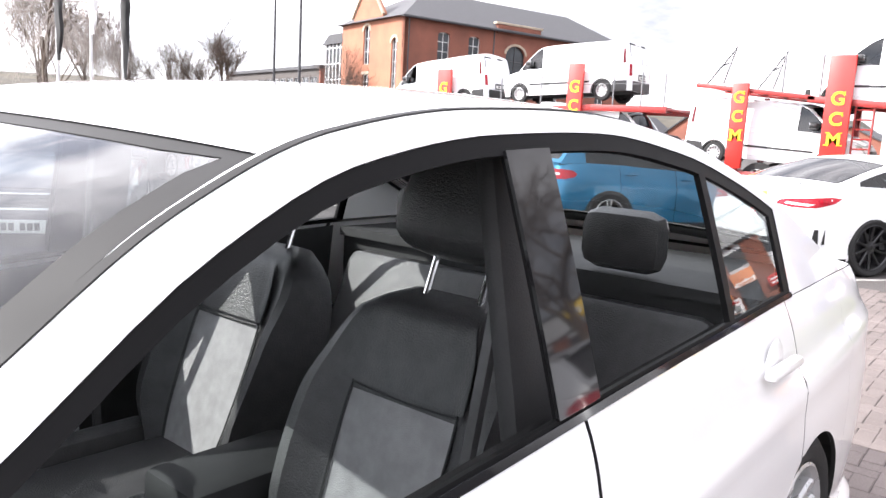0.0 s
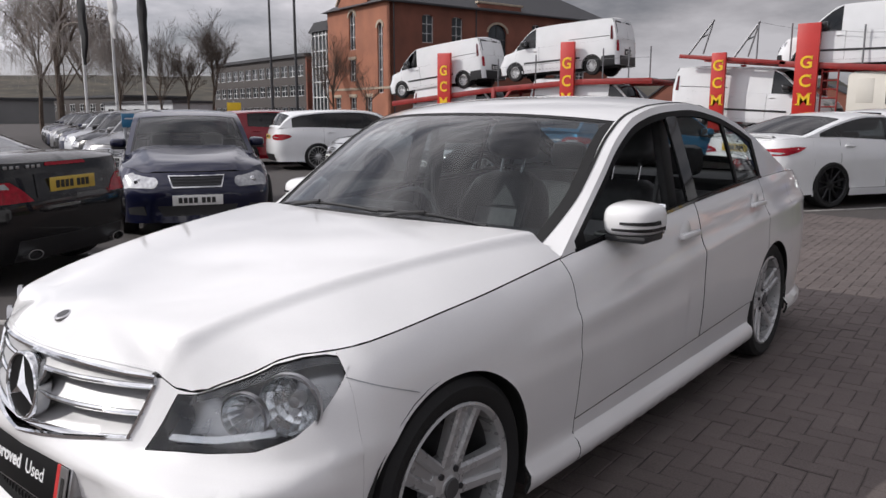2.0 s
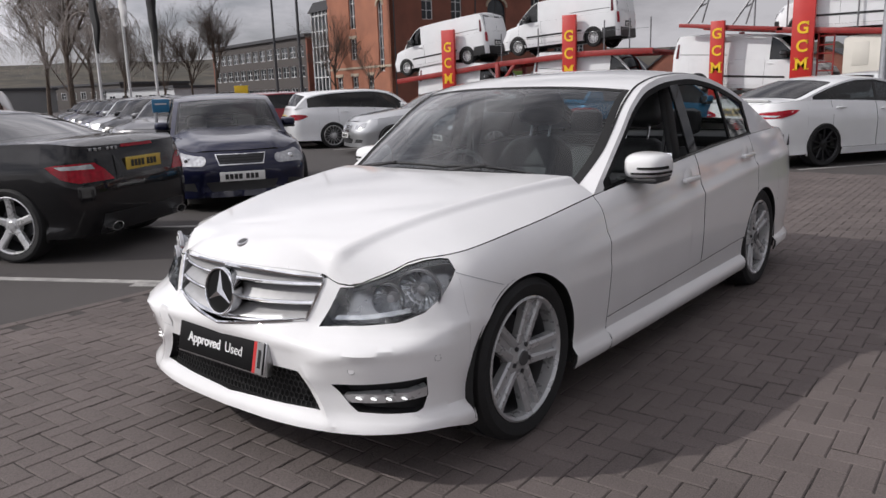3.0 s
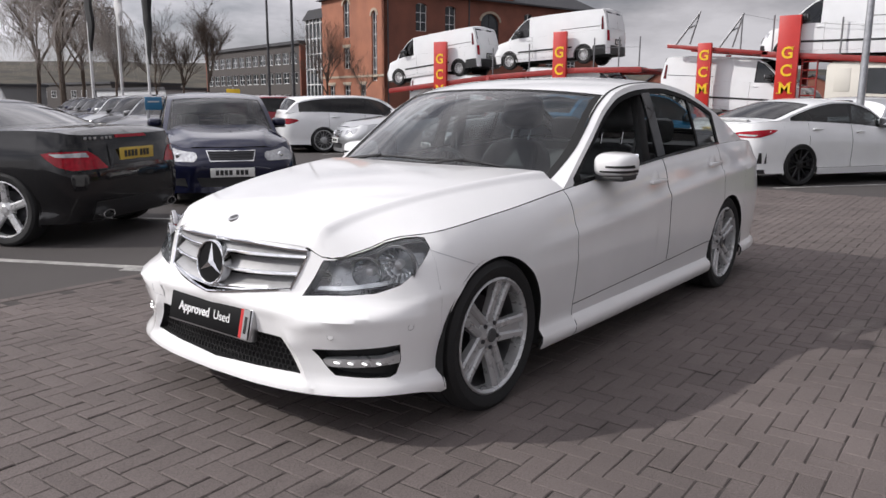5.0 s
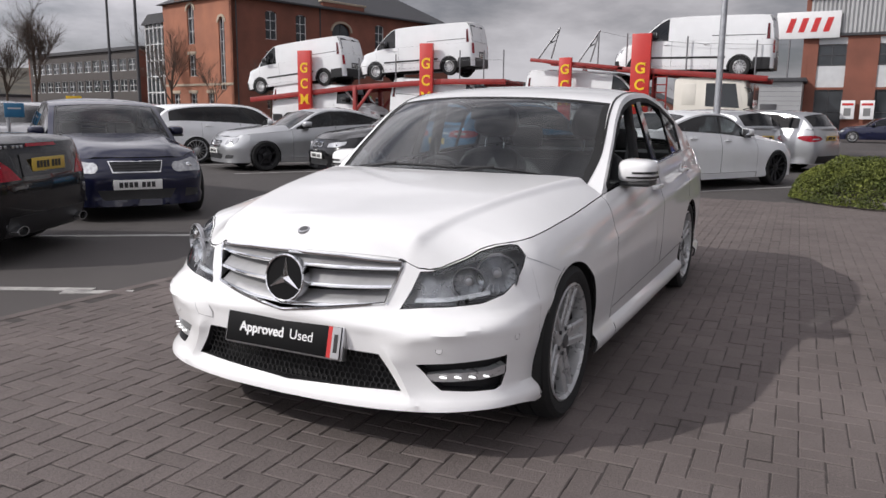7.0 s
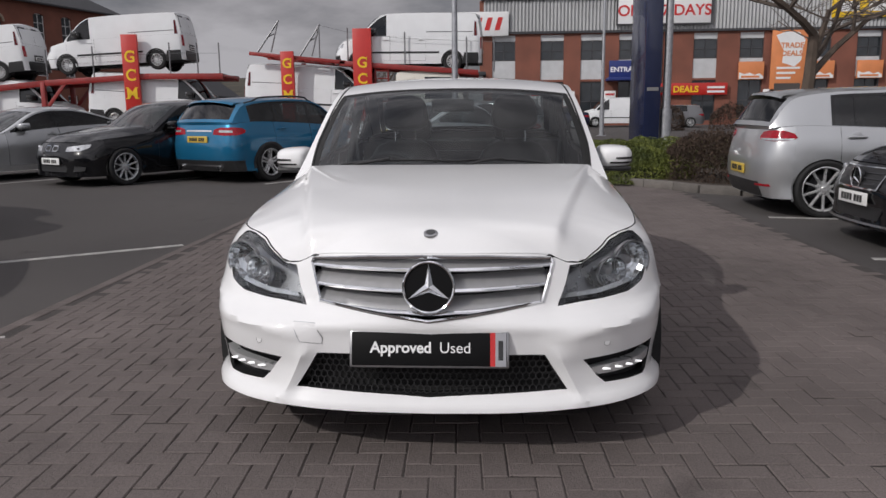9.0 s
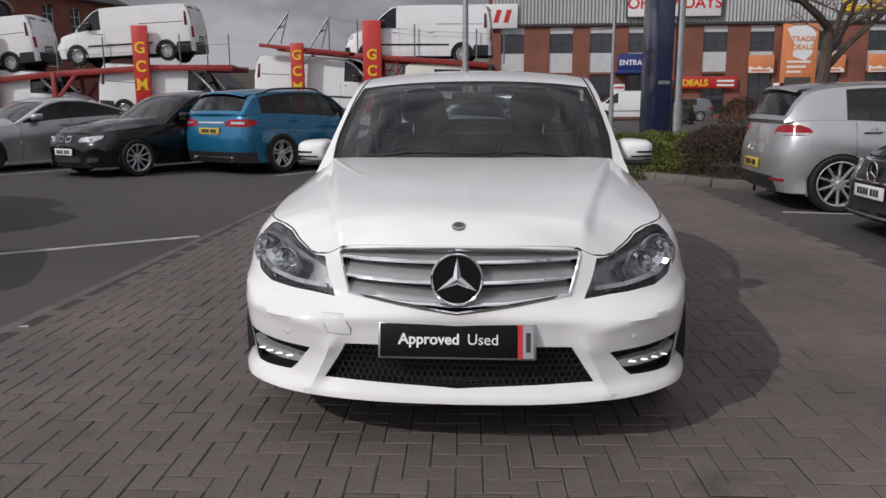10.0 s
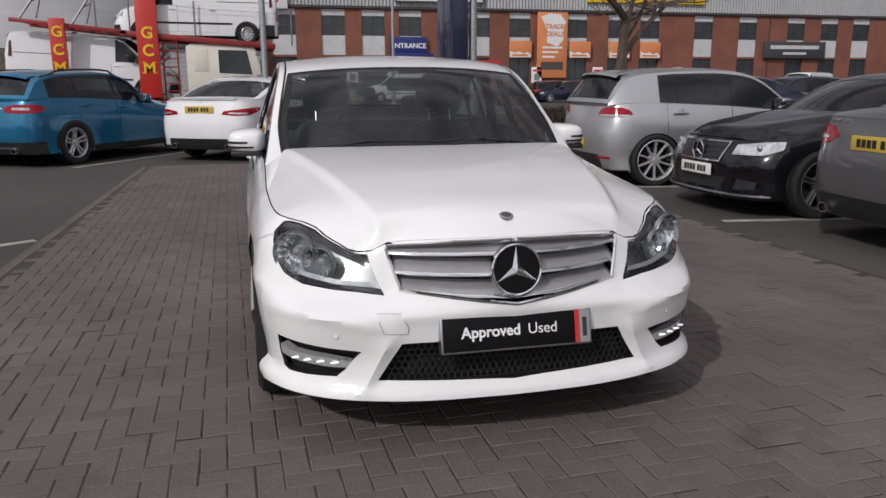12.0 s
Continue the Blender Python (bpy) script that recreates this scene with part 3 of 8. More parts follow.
def prism(outline, depth, m=None, bevel=0.0, bm=None):
    """An outline in x and z pulled along y by depth."""
    bm = bm or bmesh.new()
    a = [bm.verts.new((x, 0, z)) for x, z in outline]
    b = [bm.verts.new((x, depth, z)) for x, z in outline]
    fs = [bm.faces.new(a), bm.faces.new(b[::-1])]
    n = len(a)
    fs += [bm.faces.new((a[i], b[i], b[(i + 1) % n], a[(i + 1) % n])) for i in range(n)]
    bmesh.ops.recalc_face_normals(bm, faces=fs)
    vs = a + b
    if bevel:
        r = bmesh.ops.bevel(bm, geom=list({e for f in fs for e in f.edges}), offset=bevel, segments=2, affect="EDGES", profile=.5)
        vs = list({v for f in r["faces"] for v in f.verts} | {v for v in vs if v.is_valid})
    if m is not None:
        bmesh.ops.transform(bm, matrix=m, verts=[v for v in vs if v.is_valid])
    return bm


def merged(*bms):
    """One bmesh out of several."""
    out = bmesh.new()
    for b in bms:
        me = bpy.data.meshes.new("m")
        b.to_mesh(me)
        b.free()
        out.from_mesh(me)
        bpy.data.meshes.remove(me)
    return out


# ---- wheels ----
def wheel(parent, x, y, side, radius, rim_r, rim_mat, spokes=10, twin=False, width=.21, detail=True, name="wheel", spoke_w=.032, turn=0.0):
    """A tyre and an alloy rim; side +1 faces the car's left."""
    w = new(name)
    w.parent = parent
    w.matrix_basis = Matrix.Translation((x, y, radius)) @ Matrix.Diagonal((side, 1, 1, 1))
    n = 56 if detail else 28
    h = width / 2
    prof = [(rim_r * .99, -h * .9), (rim_r + .012, -h), (radius - .03, -h * 1.04), (radius - .008, -h * .9), (radius, -h * .6), (radius, h * .6),
            (radius - .008, h * .9), (radius - .03, h * 1.04), (rim_r + .012, h), (rim_r * .99, h * .9)]
    if detail:
        prof[5:5] = [(radius, -h * .35), (radius - .007, -h * .34), (radius - .007, -h * .28), (radius, -h * .27), (radius, h * .27), (radius - .007, h * .28), (radius - .007, h * .34), (radius, h * .35)]
    part("tyre", lathe(prof, n), M["rubber"], w)
    fx = h * .88
    dish = lathe([(rim_r - .020, fx - .052), (rim_r - .04, -h * .8), (.02, -h * .8)], n)
    bm = lathe([(rim_r, fx + .008), (rim_r - .008, fx + .012), (rim_r - .018, fx), (rim_r - .022, fx - .05)], n)
    bm = merged(bm, lathe([(.0, fx - .012), (.028, fx - .012), (.034, fx - .016), (.075, fx - .026), (.085, fx - .06)], 24))
    for k in range(spokes):
        m = Matrix.Rotation(2 * math.pi * k / spokes - turn, 4, "X")
        for off in ((-1, 1) if twin else (0,)):
            r0, r1 = .045, rim_r - .012
            ww = spoke_w * (.74 if twin else 1)
            rows = []
            for r, o, hw, top, dep in ((r0, .62, .46, fx - .022, .03), (r0 + (r1 - r0) * .45, .72, .40, fx - .012, .036), (r0 + (r1 - r0) * .8, .80, .40, fx - .004, .04), (r1, .88, .46, fx + .003, .045)):
                o, hw = off * o * ww, hw * ww
                rows.append([bm.verts.new(m @ Vector(q)) for q in
                             ((top - dep, o - hw, r), (top - .008, o - hw, r), (top, o - hw * .55, r), (top, o + hw * .55, r), (top - .008, o + hw, r), (top - dep, o + hw, r))])
            for p, q in zip(rows, rows[1:]):
                for i in range(5):
                    bm.faces.new((p[i], q[i], q[i + 1], p[i + 1]))
        if twin and detail:
            # the groove between the two ribs of a spoke
            rows = [[bm.verts.new(m @ Vector((top, k_ * o * ww, r))) for k_ in (-1, 1)] for r, o, top in ((.05, .5, fx - .032), (r0 + (r1 - r0) * .45, .6, fx - .026), (r0 + (r1 - r0) * .8, .68, fx - .022), (r1, .74, fx - .02))]
            for p, q in zip(rows, rows[1:]):
                bm.faces.new((p[0], p[1], q[1], q[0]))
    bmesh.ops.recalc_face_normals(bm, faces=bm.faces[:])
    part("rim", bm, rim_mat, w, smooth=False)
    part("rim_barrel", dish, M["dark_metal"], w)
    if detail:
        part("rim_well", lathe([(rim_r - .020, fx - .05), (rim_r - .026, fx - .075), (rim_r - .036, -h * .5)], n), M["rim_grey"], w)
    if detail:
        part("hub_cap", lathe([(.0, fx - .004), (.027, fx - .004), (.03, fx - .009)], 24), M["grey_plastic"], w)
        for k in range(5):
            a = 2 * math.pi * (k + .5) / 5 + turn
            part("wheel_bolt", lathe([(0, fx - .014), (.009, fx - .014), (.010, fx - .04)], 8, Matrix.Translation((0, .053 * math.cos(a), .053 * math.sin(a)))), M["dark_metal"], w)
    part("brake_disc", lathe([(.06, .0), (.155, .0), (.155, -.025), (.06, -.025)], 28), M["dark_metal"], w)
    return w
def seat(parent, x, y, z, mat, mat2, scale=1.0, name="front_seat"):
    """A car seat with shaped backrest, side bolsters, cushion and headrest, facing the nose."""
    s = new(name)
    s.parent = parent
    s.matrix_basis = Matrix.Translation((x, y, z)) @ Matrix.Scale(scale, 4)
    lean = Matrix.Translation((0, .24, .12)) @ Matrix.Rotation(radians(-20), 4, "X")
    half = curve([(0, .20), (.12, .245), (.32, .262), (.46, .245), (.55, .205), (.61, .12)])
    wing = curve([(0, .05), (.15, .12), (.34, .105), (.48, .04), (.61, .0)])

    def front(u, h):
        w = float(half(h))
        e = 1 - max(0.0, (abs(u) - .82) / .18) ** 2.4
        top = 1 - max(0.0, (h - .52) / .09) ** 2.5
        return Vector((u * w, .03 - (.085 + float(wing(h)) * max(0.0, (abs(u) - .5) / .5) ** 1.2) * e * max(.25, top), h))

    def shell(u0, u1, h0, h1, lift, closed):
        bm = bmesh.new()
        nu, nh = 20, 18
        rows = [[bm.verts.new(lean @ (front(u0 + (u1 - u0) * i / nu, h0 + (h1 - h0) * j / nh) + Vector((0, -lift, 0)))) for i in range(nu + 1)] for j in range(nh + 1)]
        for p, q in zip(rows, rows[1:]):
            for i in range(nu):
                bm.faces.new((p[i], p[i + 1], q[i + 1], q[i]))
        if closed:
            back = [[bm.verts.new(lean @ Vector((front(u0 + (u1 - u0) * i / nu, h0 + (h1 - h0) * j / nh).x, .07 - .03 * (j / nh) ** 4, h0 + (h1 - h0) * j / nh))) for i in range(nu + 1)] for j in range(nh + 1)]
            for p, q in zip(back, back[1:]):
                for i in range(nu):
                    bm.faces.new((p[i + 1], p[i], q[i], q[i + 1]))
            for i in range(nu):
                bm.faces.new((rows[-1][i], rows[-1][i + 1], back[-1][i + 1], back[-1][i]))
            for j in range(nh):
                bm.faces.new((rows[j][0], rows[j + 1][0], back[j + 1][0], back[j][0]))
                bm.faces.new((rows[j + 1][-1], rows[j][-1], back[j][-1], back[j + 1][-1]))
        return bm

    part("backrest", shell(-1, 1, 0, .61, 0, True), mat, s)
    part("back_inset", shell(-.52, .52, .02, .375, .006, False), mat2, s)
    part("back_upper", shell(-.62, .62, .392, .565, .014, False), mat, s)
    for k in (-1, 1):
        part("seam", tube([lean @ (front(k * .53, h) + Vector((0, -.010, 0))) for h in np.linspace(.03, .55, 14)], .0022, 5), M["interior"], s)
    part("seam", tube([lean @ (front(u, .381 + .02 * u * u) + Vector((0, -.010, 0))) for u in np.linspace(-.53, .53, 12)], .0022, 5), M["interior"], s)
    part("cushion", boxed((-.17, -.30, .02), (.17, .26, .165), .045), mat, s)
    for k in (-1, 1):
        part("cushion_bolster", boxed((k * .215 - .055, -.28, 0), (k * .215 + .055, .22, .20), .05), mat, s)
        part("headrest_post", tube([lean @ Vector((k * .07, 0, .56)), lean @ Vector((k * .07, 0, .70))], .007), M["chrome"], s)
    bm = bmesh.new()
    bmesh.ops.create_uvsphere(bm, u_segments=24, v_segments=16, radius=1)
    for v in bm.verts:
        q = [math.copysign(abs(t) ** .62, t) for t in v.co]
        v.co = lean @ Vector((q[0] * .152 * (1 - .12 * q[2]), -.03 + q[1] * .075, .790 + q[2] * .118))
    part("headrest", bm, mat, s)
    return s


def number_plate(parent, name, centre, turn, mat, bars=True):
    p = part(name, boxed((-.26, -.006, -.055), (.26, .006, .055), .004), mat, parent)
    p.matrix_basis = Matrix.Translation(centre) @ turn
    if bars:
        x = -.2
        for k in range(7):
            part("plate_mark", boxed((x, -.0085, -.03), (x + .04, -.0055, .03)), M["plate_ink"], p, smooth=False)
            x += .052 + (.03 if k == 3 else 0)
    return p


def shrink(loop, d):
    """A loop drawn in by about d all round (anticlockwise or clockwise alike)."""
    p = np.array(loop, float)
    a, b = np.roll(p, 1, 0), np.roll(p, -1, 0)
    area = np.sum(p[:, 0] * b[:, 1] - b[:, 0] * p[:, 1])
    t1, t2 = p - a, b - p
    t1 /= np.maximum(np.linalg.norm(t1, axis=1, keepdims=True), 1e-9)
    t2 /= np.maximum(np.linalg.norm(t2, axis=1, keepdims=True), 1e-9)
    n = t1 + t2
    ln = np.linalg.norm(n, axis=1, keepdims=True)
    n = np.stack([-n[:, 1], n[:, 0]], 1) / np.maximum(ln, .5)
    return [tuple(q) for q in p + n * d * (1 if area > 0 else -1)]


def body(car, C, paint, step=.05, doors=((1.42, 2.47), (2.475, 3.40)), holes_front=(), holes_rear=(), glass=None, side_glass=None,
         windows=None, frame_mat=None, roof_mat=None, open_left=False, trim=None, mirror_paint=None, detail=False, handles=True, rear_mat=None, front_step=None):
    """The painted shell of a car in its panels, with glass all round."""
    fy, g = C.fy, .002
    glass, side_glass, frame_mat = glass or M["glass"], side_glass or glass or M["glass"], frame_mat or M["black_gloss"]
    a0, a1 = C.axles[0] - C.arch, C.axles[1] + C.arch
    sa, sb = C.s_of(a0), C.s_of(a1)
    top = lambda s: float(C.ztop(C.y_of(s)))
    zt = lambda y: float(C.ztop(y))
    low = C.low
    # bumpers, front and rear, in one piece across the car
    ss = list(np.linspace(-sa, sa, 61))
    loop = [(s, low + ((.022 + .03 * (s / sa) ** 2) * (1 - (s / sa) ** 10) if detail else 0.0)) for s in ss] + [(s, top(s) - g) for s in ss[::-1]]
    part("front_bumper", skin([loop] + [list(h) for h in holes_front], front_step or step, C.wall), paint, car)
    end = C.s[-1]
    wall_b = lambda q, z: C.wall(end - abs(q), z) * np.array((math.copysign(1, q) if q else 0.0, 1, 1))
    qs = list(np.linspace(-(end - sb), end - sb, 41))
    loop = [(q, low + .03) for q in qs] + [(q, top(end - abs(q)) - g) for q in qs[::-1]]
    part("rear_bumper", skin([loop] + [list(h) for h in holes_rear], step, wall_b), paint, car)
    # wings, doors and quarters
    sill = lambda y: low + .105 if not detail else float(np.interp(y, [1.24, 3.05], [.320, .379]))
    d = [(fy(p), fy(q)) for p, q in doors]
    spans = [("front_wing", a0, d[0][0])] + [("front_door" if i == 0 else "rear_door", p, q) for i, (p, q) in enumerate(d)] + [("rear_quarter", d[-1][1], a1)]
    for nm, y0, y1 in spans:
        ga, gb = (.0004 if nm == "front_wing" else g), (.0004 if nm == "rear_quarter" else g)
        lo = C.under(y0 + ga, y1 - gb)
        lo = [(y0 + ga, lo[0][1])] + [p for p in lo if y0 + ga < p[0] < y1 - gb] + [(y1 - gb, lo[-1][1])]
        if nm.endswith("door"):
            lo = [(y, max(z, sill(y) + g)) for y, z in lo]
        ys = np.linspace(y1 - gb, y0 + ga, max(3, int((y1 - y0) / .06)))
        loop = lo + [(y, zt(y) - g) for y in ys]
        bm = skin([loop], step, C.flank)
        for sgn, b in ((1, bm), (-1, mirrored(bm))):
            o = part(nm, b, paint, car)
            if nm.endswith("door") and handles:
                yh = y1 - .165
                zh = zt(y1) - .105 - .01
                base = Vector(C.flank(yh, zh))
                hb = boxed((-.004, -.098, -.014), (.024, .098, .011), .010)
                cup = lathe([(.0, .003), (.05, .003), (.058, -.002)], 20)
                for q, ma, nn in ((hb, paint, "handle"), (cup, paint, "handle_cup")):
                    bmesh.ops.transform(q, matrix=Matrix.Diagonal((sgn, 1, 1, 1)) @ Matrix.Translation(base + Vector((.012 if nn == "handle" else 0.0, 0, 0))), verts=q.verts[:])
                    if sgn < 0:
                        bmesh.ops.reverse_faces(q, faces=q.faces[:])
                    part(nn, q, ma, o)
    # sill strip under the doors
    ys = np.linspace(d[0][0], d[-1][1], 30)
    y0s = max(C.axles[0] + C.arch + .012, d[0][0] - .2)
    y1s = C.axles[1] - C.arch - .012
    ys = np.linspace(d[0][0] + g, min(d[-1][1], y1s), 40)
    bm = skin([[(y, low) for y in ys] + [(y, sill(y) - g) for y in ys[::-1]]], .018 if detail else step, C.flank)
    for b in (bm, mirrored(bm)):
        part("sill", b, paint, car)
    # bonnet and boot lid
    for which, nm in (("hood", "bonnet"), ("deck", "boot_lid")):
        f, pts = C.lid(which)
        if which == "hood":
            yc, ye = C.hood_back
            e = [p for p in C.edge(0, ye, 44)]
        else:
            yc, ye = C.deck_front
            e = [p for p in C.edge(ye, C.length, 44)][::-1]
            if C.length - yc < .06:
                sh = bmesh.new()
                rows = []
                for x_ in np.linspace(-.97, .97, 25):
                    a_ = C.roof(x_, .997)
                    q_ = np.interp(abs(a_[0]), C.px[::-1][:200], (C.s[-1] - C.s)[::-1][:200])
                    b_ = C.wall(C.s[-1] - q_, top(C.s[-1] - q_) - .004)
                    rows.append([sh.verts.new(p_) for p_ in (a_, (a_[0], max(a_[1], b_[1] - .02), max(a_[2], b_[2]) + .002), (a_[0], b_[1], b_[2]))])
                for p_, q_ in zip(rows, rows[1:]):
                    for i_ in (0, 1):
                        sh.faces.new((p_[i_], p_[i_ + 1], q_[i_ + 1], q_[i_]))
                part("tailgate_ledge", sh, paint, car)
                continue
        right = [(p[0] - g * .9 if p[0] > .01 else 0, p[1]) for p in e]
        xe = right[-1][0]
        sgn = -1 if which == "hood" else 1
        backl = [(xe * u, yc + (ye - yc) * u * u) for u in np.linspace(1, -1, 41)[1:-1]]
        left = [(-x, y) for x, y in right[::-1]]
        loop = right + backl + left[:-1]
        part(nm, skin([loop], .014 if detail else step, f, away=(0, 2.3, .2)), paint, car)
    # roof with its pillars, windscreen and rear window
    k = .62 * C.kx
    R = lambda u, v: C.roof(u / k, v / 2.6)
    v0, v1, v2, v3 = C.screen[0] * 2.6, C.screen[1] * 2.6, C.back_glass[0] * 2.6, C.back_glass[1] * 2.6
    w = k * (.948 if detail else .915)
    narrow = lambda v: k * .062 * max(0.0, 1 - (v - v0) / .34) ** 1.4 if detail else 0.0
    rs = lambda a, b, n: list(np.linspace(a, b, n))
    k0, k = k, k * .989
    outer = [(u, 0) for u in rs(-k, k, 22)] + [(k, v) for v in rs(0, 2.6, 40)[1:]] + [(u, 2.6) for u in rs(k, -k, 22)[1:]] + [(-k, v) for v in rs(2.6, 0, 40)[1:-1]]
    scr = [(u, v0) for u in rs(-w + narrow(v0), w - narrow(v0), 16)] + [(w * (1 - .03 * (v - v0)) - narrow(v), v) for v in rs(v0, v1, 14)[1:]] + [(u, v1) for u in rs(w * .97, -w * .97, 16)[1:]] + [(-w * (1 - .03 * (v - v0)) + narrow(v), v) for v in rs(v1, v0, 14)[1:-1]]
    w2 = k * .90
    bck = [(u, v2) for u in rs(-w2 * .97, w2 * .97, 16)] + [(w2, v) for v in rs(v2, v3, 12)[1:]] + [(u, v3) for u in rs(w2, -w2, 16)[1:]] + [(-w2, v) for v in rs(v3, v2, 12)[1:-1]]
    ro = part("roof", skin([outer, scr, bck], step, R, .015), roof_mat or paint, car)
    for nm, lp, gl in (("windscreen", scr, glass), ("rear_window", bck, rear_mat or side_glass)):
        lp = shrink(lp, .002)
        inn = shrink(lp, (.027 if detail else .022) if nm == "windscreen" else .03)
        o = part(nm, skin([inn], step * 1.2, R, 0, -.003), gl, car)
        part("seal", skin([lp, inn], step, R, .004, -.002), M["panel_edge" if detail else "black_gloss"], o)
    if detail:
        vs = rs(v0 * .5, v3, 60)
        b = skin([[(k * .944 - narrow(v), v) for v in vs] + [(k * .958 - narrow(v), v) for v in vs[::-1]]], .03, R, .006, .0025)
        b2 = mirrored(b)
        part("roof_gutter", b, M["panel_edge"], ro)
        part("roof_gutter", b2, M["panel_edge"], ro)
    # sides above the belt
    y0, y1 = C.rail0, C.rail1
    rail = [(y, float(C.zrail(y))) for y in np.linspace(y1, y0, 50)]
    belt = [(y, zt(y)) for y in np.linspace(y0, y1, 40)]
    gap = .030
    low_y0 = y0 + .12
    wins = windows or [[(1.57, None), (2.415, None)], [(2.51, None), (3.06, None)], [(3.09, None), (3.42, None)]]
    ring = []
    for a, b in ((fy(w_[0][0]), fy(w_[1][0])) for w_ in wins):
        ys = np.linspace(a, b, 16)
        up = [(y, max(zt(y) + .016, float(C.zrail(y)) - C_gap(C, y))) for y in ys]
        ring.append([(y, zt(y) + .014) for y in ys] + up[::-1])
    for i, lp in enumerate(ring):
        q = []
        for p in lp:
            if not q or math.dist(p, q[-1]) > .004:
                q.append(p)
        ring[i] = q
    ya, yb = fy(wins[0][0][0]) - .07, fy(wins[-1][1][0]) + .035
    ysf = np.linspace(ya, yb, 44)
    fr_up = [(y, max(zt(y) + .006, float(C.zrail(y)) - C_gap(C, y) + .028)) for y in ysf]
    frame = [(y, zt(y) + .004) for y in ysf] + fr_up[::-1]
    q = []
    for p in frame:
        if not q or math.dist(p, q[-1]) > .004:
            q.append(p)
    frame = q
    outer = belt + rail[1:-1] if abs(rail[0][1] - belt[-1][1]) < .004 else belt + rail[:-1]
    bm = skin([outer, frame], step, C.pane, .01)
    for b in (bm, mirrored(bm)):
        part("side_frame", b, paint, car)
    bm = skin([shrink(frame, .001)] + [shrink(r, -.001) for r in ring], step * .8, C.pane, .012, -.002)
    for b in (bm, mirrored(bm)):
        part("window_frame", b, frame_mat, car)
    for i, lp in enumerate(ring):
        bm = skin([lp], step * 1.3, C.pane, 0, -.006)
        for sgn, b in ((1, bm), (-1, mirrored(bm))):
            if open_left and i < 2 and sgn == 1:
                b.free()
                continue
            part("side_window", b, side_glass, car)
    if trim:
        ys = np.linspace(ya - .01, yb, 50)
        bm = skin([[(y, zt(y) - .004) for y in ys] + [(y, zt(y) + .008) for y in ys[::-1]]], .03, C.pane, .004, .004)
        for b in (bm, mirrored(bm)):
            part("belt_trim", b, trim, car)
    # dark liner behind the gaps, wheel wells and floor
    lin = lambda s, z: C.wall(s, z) - np.array((math.copysign(min(.05, abs(C.wall(s, z)[0])), s), 0, 0))
    bm = bmesh.new()
    for ax in C.axles:
        r = C.arch + .012
        n = 22
        for sgn in (1, -1):
            rows = []
            for x in (C.half - .028, C.half - .33):
                rows.append([bm.verts.new((sgn * x, ax + r * math.cos(math.pi * (1.1 - 1.2 * i / n)), .31 + r * math.sin(math.pi * (1.1 - 1.2 * i / n)))) for i in range(n + 1)])
            for i in range(n):
                bm.faces.new((rows[0][i], rows[0][i + 1], rows[1][i + 1], rows[1][i]))
            c = bm.verts.new((sgn * (C.half - .33), ax, .2))
            for i in range(n):
                bm.faces.new((rows[1][i], rows[1][i + 1], c))
    x = C.half - .10
    fl = max(.2, low + .03)
    y0_, y1_ = .16, C.length - .16
    b = [bm.verts.new((sx * xx, yy, fl)) for sx, xx, yy in ((-1, x - .25, y0_), (1, x - .25, y0_), (1, x - .06, .36), (1, x - .28, C.axles[0] - C.arch), (1, x - .28, C.axles[0] + C.arch), (1, x, C.axles[0] + C.arch + .05), (1, x, C.axles[1] - C.arch - .05), (1, x - .28, C.axles[1] - C.arch), (1, x - .28, a1), (1, x - .2, y1_), (-1, x - .2, y1_), (-1, x - .28, a1), (-1, x - .28, C.axles[1] - C.arch), (-1, x, C.axles[1] - C.arch - .05), (-1, x, C.axles[0] + C.arch + .05), (-1, x - .28, C.axles[0] + C.arch), (-1, x - .28, C.axles[0] - C.arch), (-1, x - .06, .36))]
    bm.faces.new(b)
    part("underbody", bm, M["underbody"], car, smooth=False)
    # firewall, inner bulkheads and dashboard close the cabin
    zc = zt(fy(1.5))
    bm = bmesh.new()
    box(bm, (-x + .02, fy(1.36), fl), (x - .02, fy(1.42), zc - .02))
    box(bm, (-x + .03, fy(1.36), zc - .06), (x - .03, fy(1.78), zc + .015), .03)
    part("dashboard", bm, M["interior"], car)
    bm = bmesh.new()
    box(bm, (-x + .02, fy(3.45), fl), (x - .02, fy(3.5), zt(fy(3.5)) - .03))
    box(bm, (-x + .03, fy(3.42), zt(fy(3.5)) - .05), (x - .03, min(fy(4.08), C.length - .12), zt(fy(3.5)) - .02))
    part("parcel_shelf", bm, M["interior"], car)
    for yy0, yy1 in d:
        pts = [(yy0 + .02, fl + .1), (yy1 - .02, fl + .1), (yy1 - .02, zt(yy1) - .01), (yy0 + .02, zt(yy0) - .01)]
        for sgn in (1, -1):
            bm = bmesh.new()
            vs = [bm.verts.new((sgn * (C.flank(y, min(z, zt(y)))[0] - (.055 if z > .5 else .04)), y, z)) for y, z in pts]
            bm.faces.new(vs)
            part("door_card", bm, M["interior"], car, smooth=False)


def C_gap(C, y):
    return .056


